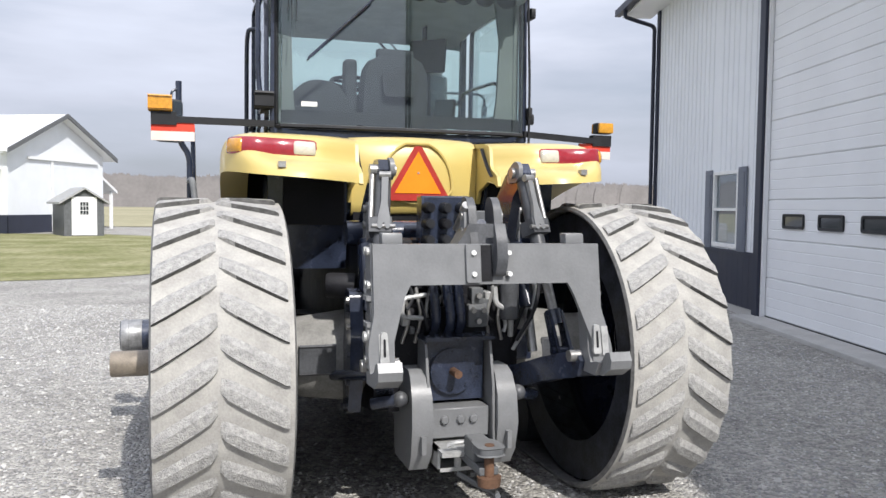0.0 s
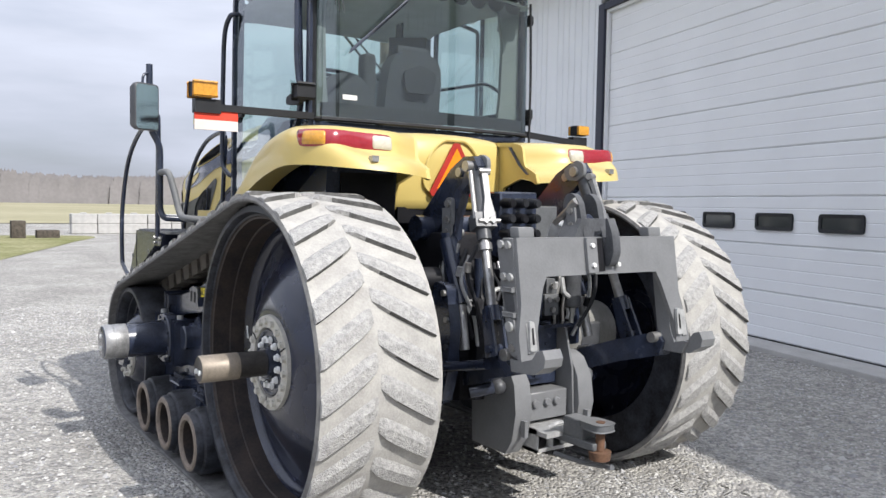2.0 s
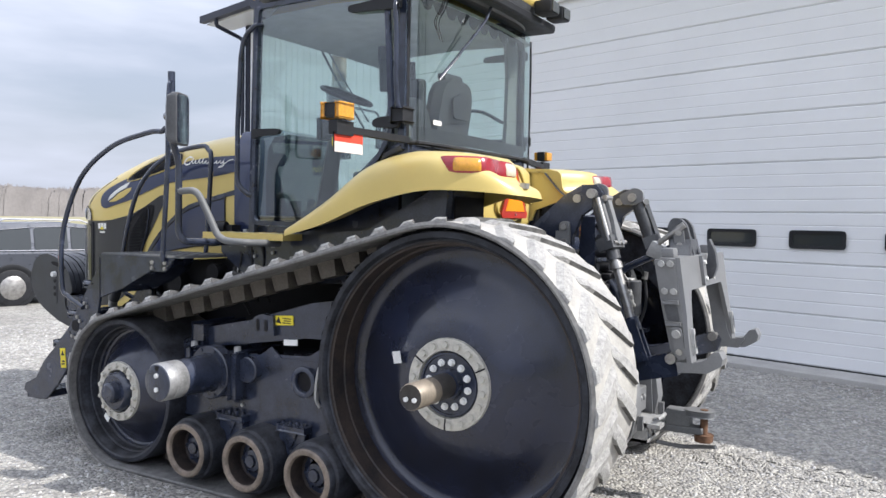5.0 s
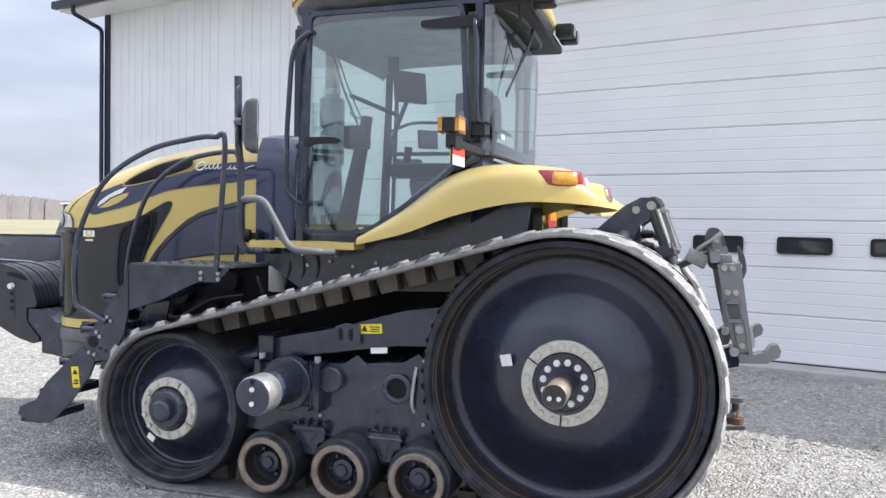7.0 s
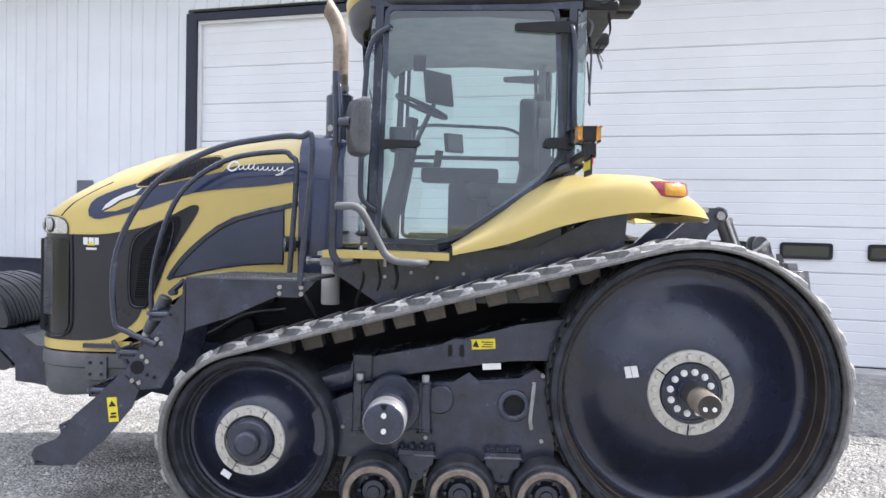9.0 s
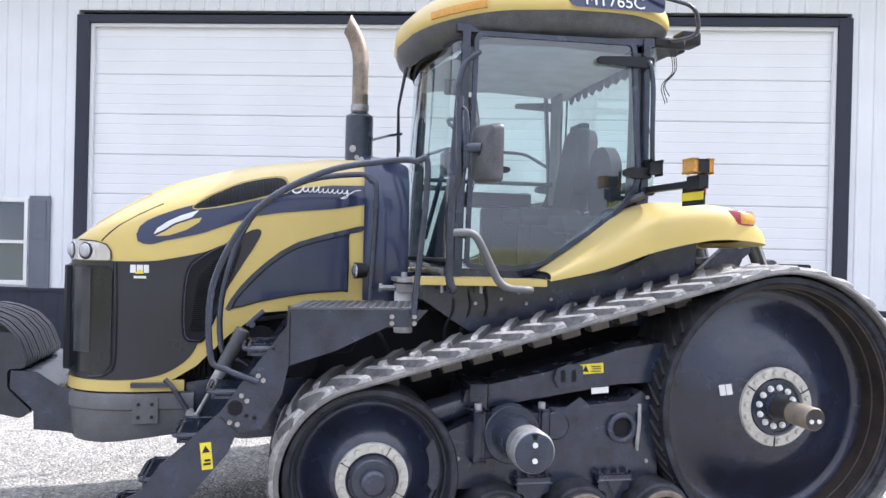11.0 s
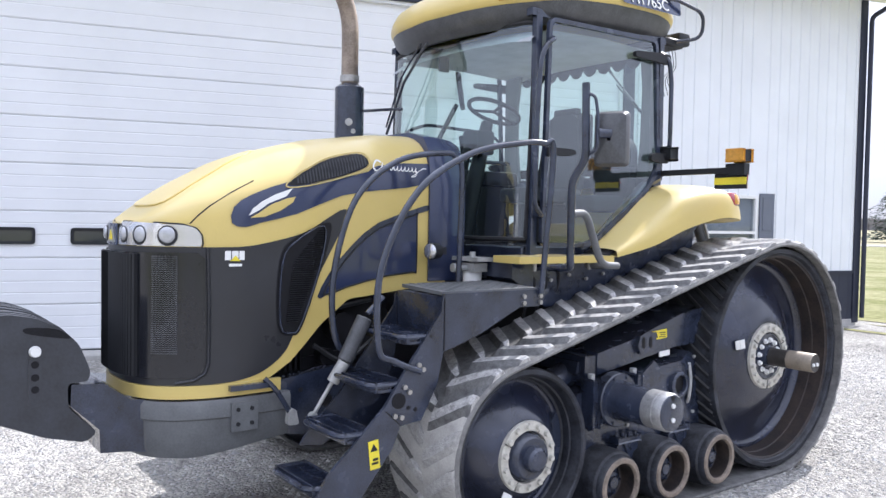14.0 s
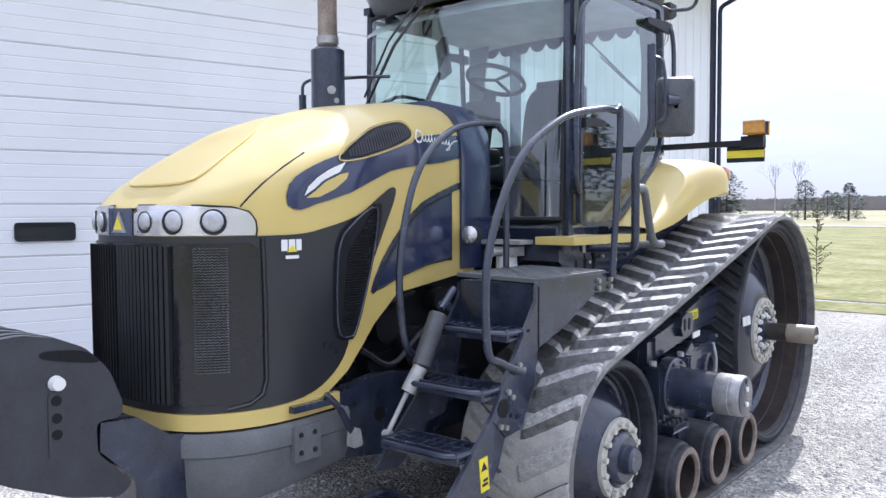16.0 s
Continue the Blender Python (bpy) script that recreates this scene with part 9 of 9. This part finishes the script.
def car(name, label, at, turn, suv=True):
    t = thing(name, label, "car" if suv else "truck", at)
    t.rotation_euler = (0, 0, radians(turn))
    hw = 0.95
    low = ([(-2.36, 0.42), (-2.42, 0.62), (-2.38, 0.80), (-2.33, 1.10), (1.05, 1.12), (2.1, 1.02), (2.36, 0.86), (2.40, 0.50), (2.30, 0.30), (-2.2, 0.30)]
           if suv else [(-2.95, 0.62), (-2.95, 1.33), (-0.95, 1.33), (1.40, 1.30), (2.7, 1.20), (2.9, 0.95), (2.92, 0.55), (2.8, 0.42), (-2.85, 0.45)])
    top = ([(-2.33, 1.10), (-2.22, 1.30), (-2.0, 1.60), (-1.75, 1.73), (-0.4, 1.76), (0.3, 1.68), (1.05, 1.12)]
           if suv else [(-0.95, 1.33), (-0.88, 1.80), (-0.65, 1.92), (0.55, 1.90), (0.85, 1.78), (1.40, 1.30)])

    def hull(pts, squeeze):
        bm = BM()
        rows = []
        for x in (-1.0, -0.93, 0, 0.93, 1.0):
            k = 1.0 if abs(x) > 0.99 else 0.0
            rows.append([(x * hw * (1 - squeeze * max(0, (z - 1.1) / 0.7)) * (0.985 + 0.015 * math.cos(y * 0.9)), y * (1 - 0.012 * k), z - 0.02 * k * (z > 0.5)) for y, z in pts])
        vs = loft(bm, rows, True)
        bm.faces.new(vs[0][::-1])
        bm.faces.new(vs[-1])
        return bev(bm, 0.025, 2, 40)
    body = part("body", hull(low, 0.0), CARGREY, t)
    part("greenhouse", hull(top, 0.22), CARGREY, t)
    wins = ([[(-1.95, 1.17), (-1.78, 1.55), (-1.05, 1.62), (-1.05, 1.17)], [(-0.98, 1.17), (-0.98, 1.62), (-0.32, 1.645), (-0.32, 1.17)], [(-0.25, 1.17), (-0.25, 1.645), (0.22, 1.60), (0.78, 1.18)]]
            if suv else [[(-0.8, 1.40), (-0.76, 1.76), (-0.05, 1.80), (-0.05, 1.40)], [(0.02, 1.40), (0.02, 1.80), (0.62, 1.76), (1.12, 1.40)]])
    for sd in (-1, 1):
        def on_side(y, z, o=0.006):
            return (sd * (hw * (1 - 0.22 * max(0, (z - 1.1) / 0.7)) * (0.985 + 0.015 * math.cos(y * 0.9)) + o), y, z)
        for w in wins:
            part("side_window", sheet(BM(), rounded(w, 0.05, 3), 0.3, on_side), CARGLASS, t)
        edge = [w[0] for w in wins] + [wins[-1][-1]]
        part("window_trim", tube(BM(), [on_side(y, z - 0.015, 0.008) for y, z in edge], 0.012, 6), CHROME, t, "bright window trim")
        if suv:
            part("window_trim", tube(BM(), [on_side(y, z, 0.008) for y, z in ((-1.98, 1.16), (-1.80, 1.57), (-1.05, 1.64), (-0.3, 1.665), (0.24, 1.62), (0.80, 1.17))], 0.010, 6), CHROME, t, "bright window trim")
        for y in ((-0.85, 0.1) if suv else (-0.55, 0.45)):
            part("door_handle", bev(box(BM(), sd * hw - 0.01, sd * hw + 0.03, y - 0.10, y + 0.10, 1.0, 1.04), 0.01, 1), CARGREY, t)
        yb = -2.36 if suv else -2.95
        bm = BM()
        box(bm, sd * hw - (0.30 if suv else 0.10), sd * hw + 0.014, yb - 0.03, yb + (0.32 if suv else 0.10), 0.93 if suv else 0.92, 1.10 if suv else 1.24)
        tl_ = part("tail_light", bev(bm, 0.04, 2), RED, t)
        part("clear_strip", bev(box(BM(), sd * hw - (0.27 if suv else 0.09), sd * hw - 0.02, yb - 0.038, yb - 0.031, 0.945, 0.99), 0.002, 1), CLEARLENS, tl_)
        for y in ((-1.42, 1.42) if suv else (-1.8, 1.85)):
            part("wheel_arch", lathe(BM(), y, 0.40, [(hw - 0.16, 0.47), (hw + 0.012, 0.47), (hw + 0.02, 0.44), (hw + 0.01, 0.40), (hw - 0.1, 0.0)], 28, sd), PLASTIC, t, "black wheel arch")
            bm = BM()
            wheel(bm, sd * (hw - 0.08), y, 0.38, 0.24)
            ty = part("tyre", bev(bm, 0.03, 2), RUBBER, t)
            bm = BM()
            cyl(bm, (sd * (hw + 0.045), y, 0.38), (sd * (hw + 0.052), y, 0.38), 0.25, 0.24, 20)
            part("rim", bm, STEEL, ty)
    if suv:
        bm = BM()
        bm.faces.new([bm.verts.new(p) for p in ((-0.72, -2.325, 1.17), (0.72, -2.325, 1.17), (0.62, -2.06, 1.56), (-0.62, -2.06, 1.56))])
        part("rear_window", bm, CARGLASS, t)
        part("rear_spoiler", bev(prism(BM(), [(-2.08, 1.60), (-1.75, 1.73), (-1.75, 1.76), (-2.10, 1.66)], "x", -0.66, 0.66), 0.01, 1), CARGREY, t)
        part("bumper", bev(box(BM(), -0.93, 0.93, -2.47, -2.30, 0.40, 0.70), 0.06, 3), CARGREY, t, "grey rear bumper")
        for x in (-0.66, 0.66):
            part("roof_rail", tube(BM(), [(x, -1.6, 1.77), (x, -1.5, 1.81), (x, 0.0, 1.80), (x, 0.15, 1.74)], 0.018, 6), CHROME, t, "bright roof rail")
    else:
        part("bumper", bev(box(BM(), -0.95, 0.95, -3.08, -2.94, 0.50, 0.72), 0.04, 2), CHROME, t, "chrome rear bumper")
        part("tailgate", bev(box(BM(), -0.80, 0.80, -2.985, -2.945, 0.76, 1.30), 0.02, 2), CARGREY, t)
        part("bed_rail", bev(box(BM(), -0.96, 0.96, -2.97, -2.88, 1.33, 1.365), 0.01, 1), PLASTIC, t)
        part("rear_window", box(BM(), -0.62, 0.62, -0.975, -0.955, 1.42, 1.76), CARGLASS, t)
        part("stop_lamp", box(BM(), -0.12, 0.12, -0.80, -0.72, 1.88, 1.925), RED, t)
    return t


car("parked_suv", "dark grey sport utility car parked on the gravel", (5.13, 12.81, 0), -109).scale = (0.9, 0.9, 0.9)
car("parked_pickup", "dark grey pickup truck parked at the yard side", (12.0, 14.1, 0), -85, False)

# green tractor far across the yard
gt = thing("green_tractor", "far green tracked field tractor with a glazed cab", "tractor", (11.5, 32.9, 0))
gt.rotation_euler = (0, 0, radians(166))
gt.scale = (0.77, 0.77, 0.77)
bm = BM()
rows = []
for y, w, z0, z1 in ((-0.1, 0.50, 1.0, 2.15), (1.2, 0.48, 1.0, 2.08), (2.2, 0.44, 1.0, 1.92), (2.75, 0.38, 1.05, 1.70), (2.85, 0.30, 1.12, 1.55)):
    rows.append([(-w, y, z0), (-w, y, z1 - 0.2), (-w * 0.75, y, z1 - 0.04), (0, y, z1), (w * 0.75, y, z1 - 0.04), (w, y, z1 - 0.2), (w, y, z0)])
vs = loft(bm, rows, True)
bm.faces.new(vs[0])
bm.faces.new(vs[-1][::-1])
hd = part("hood", bm, GREENPAINT, gt, "green hood", 40)
part("grille", bev(box(BM(), -0.30, 0.30, 2.80, 2.88, 0.85, 1.40), 0.03, 1), PLASTIC, hd, "black grille")
for x in (-0.24, 0.24):
    part("headlight", bev(box(BM(), x - 0.13, x + 0.13, 2.80, 2.87, 1.42, 1.52), 0.02, 1), CHROME, hd)
part("front_weight", bev(box(BM(), -0.45, 0.45, 2.85, 3.15, 0.55, 0.95), 0.05, 2), GREENPAINT, gt)
bm = BM()
box(bm, -0.85, 0.85, -1.4, 0.1, 1.2, 1.4)
for x in (-0.82, 0.82):
    for y in (-1.35, 0.05):
        box(bm, x - 0.045, x + 0.045, y - 0.05, y + 0.05, 1.4, 2.98)
part("cab_frame", bev(bm, 0.01, 1), BLACK, gt)
part("cab_roof", bev(box(BM(), -0.98, 0.98, -1.55, 0.35, 2.98, 3.16), 0.06, 3), LIGHTGREY, gt, "pale cab roof")
for x0, x1, y0, y1 in ((-0.78, 0.78, 0.045, 0.055), (-0.78, 0.78, -1.355, -1.345), (-0.825, -0.815, -1.3, 0.0), (0.815, 0.825, -1.3, 0.0)):
    part("cab_pane", box(BM(), x0, x1, y0, y1, 1.42, 2.96), CABGLASS, gt).visible_shadow = False
part("seat", bev(box(BM(), -0.25, 0.25, -1.0, -0.85, 1.5, 2.3), 0.06, 2), SEAT, gt)
part("chassis", bev(box(BM(), -0.45, 0.45, -1.6, 2.6, 0.55, 1.1), 0.05, 1), DARK, gt)
part("exhaust", cyl(BM(), (-0.62, 0.3, 1.3), (-0.62, 0.3, 3.0), 0.06, None, 12), BLACK, gt)
for sd in (-1, 1):
    bm = BM()
    prism(bm, rounded([(-1.5, 0.02), (1.9, 0.02), (2.25, 0.30), (2.15, 0.62), (-0.6, 1.62), (-1.35, 1.60), (-1.75, 1.1), (-1.8, 0.5)], 0.3, 5), "x", sd * 0.98, sd * 1.52)
    tr = part("belt", bm, TREAD, gt, "dusty grey rubber belt")
    part("drive_wheel", lathe(BM(), -1.05, 0.88, [(1.525, 0.70), (1.56, 0.66), (1.50, 0.30), (1.54, 0.0)], 28, sd), STICKER, tr, "yellow drive wheel")
    part("idler_wheel", lathe(BM(), 1.68, 0.42, [(1.525, 0.34), (1.55, 0.30), (1.50, 0.12), (1.54, 0.0)], 24, sd), STICKER, tr, "yellow idler wheel")
    for k in range(18):
        bm = BM()
        a = 0.07 + 0.085 * k
        y, z = 1.9 + 0.35 * math.sin(min(a, 1.5) * 1.0), 0.02 + 0.62 * min(1.0, a / 1.2)
        if k > 13:
            y, z = 2.15 - 0.16 * (k - 13), 0.64 + 0.06 * (k - 13)
        for h in (0, 1):
            m4 = Matrix.Translation((sd * (1.12 + 0.26 * h), y + 0.02, z)) @ Matrix.Rotation(radians(20 if (h == 0) == (sd > 0) else -20), 4, "Y")
            box(bm, -0.14, 0.14, -0.03, 0.05, -0.025, 0.025, m4)
        part("tread_bar", bm, BARTOP, tr)
    part("fender", bev(box(BM(), sd * 0.60, sd * 1.30, -1.5, -0.1, 1.68, 1.76), 0.03, 1), GREENPAINT, gt)
    part("mirror", bev(box(BM(), sd * 1.25, sd * 1.45, 0.25, 0.31, 2.15, 2.55), 0.03, 1), PLASTIC, gt)
    part("mirror_arm", tube(BM(), [(sd * 0.86, 0.08, 2.5), (sd * 1.35, 0.26, 2.5)], 0.02, 6), PLASTIC, gt)

# low farm building far past the parked cars
fb = thing("far_farm_building", "low far farm building, grey wall and white roof", "building", (56.0, 51.0, 0))
fb.rotation_euler = (0, 0, radians(-48))
bm = BM()
box(bm, -3.0, 0.2, 0, 8, 0, 3.0)
part("wall", bm, GREY, fb)
bm = BM()
prism(bm, [(0.2, 0), (3.2, 0), (3.2, 2.5), (1.7, 3.4), (0.2, 3.0)], "y", -0.2, 8)
part("gable_end", bm, WHITEROOF, fb, "white gable end")
bm = BM()
prism(bm, [(-3.3, 2.9), (0.3, 3.3), (0.3, 3.4), (-3.3, 3.0)], "y", -0.3, 8.2)
part("roof", bm, WHITEROOF, fb)
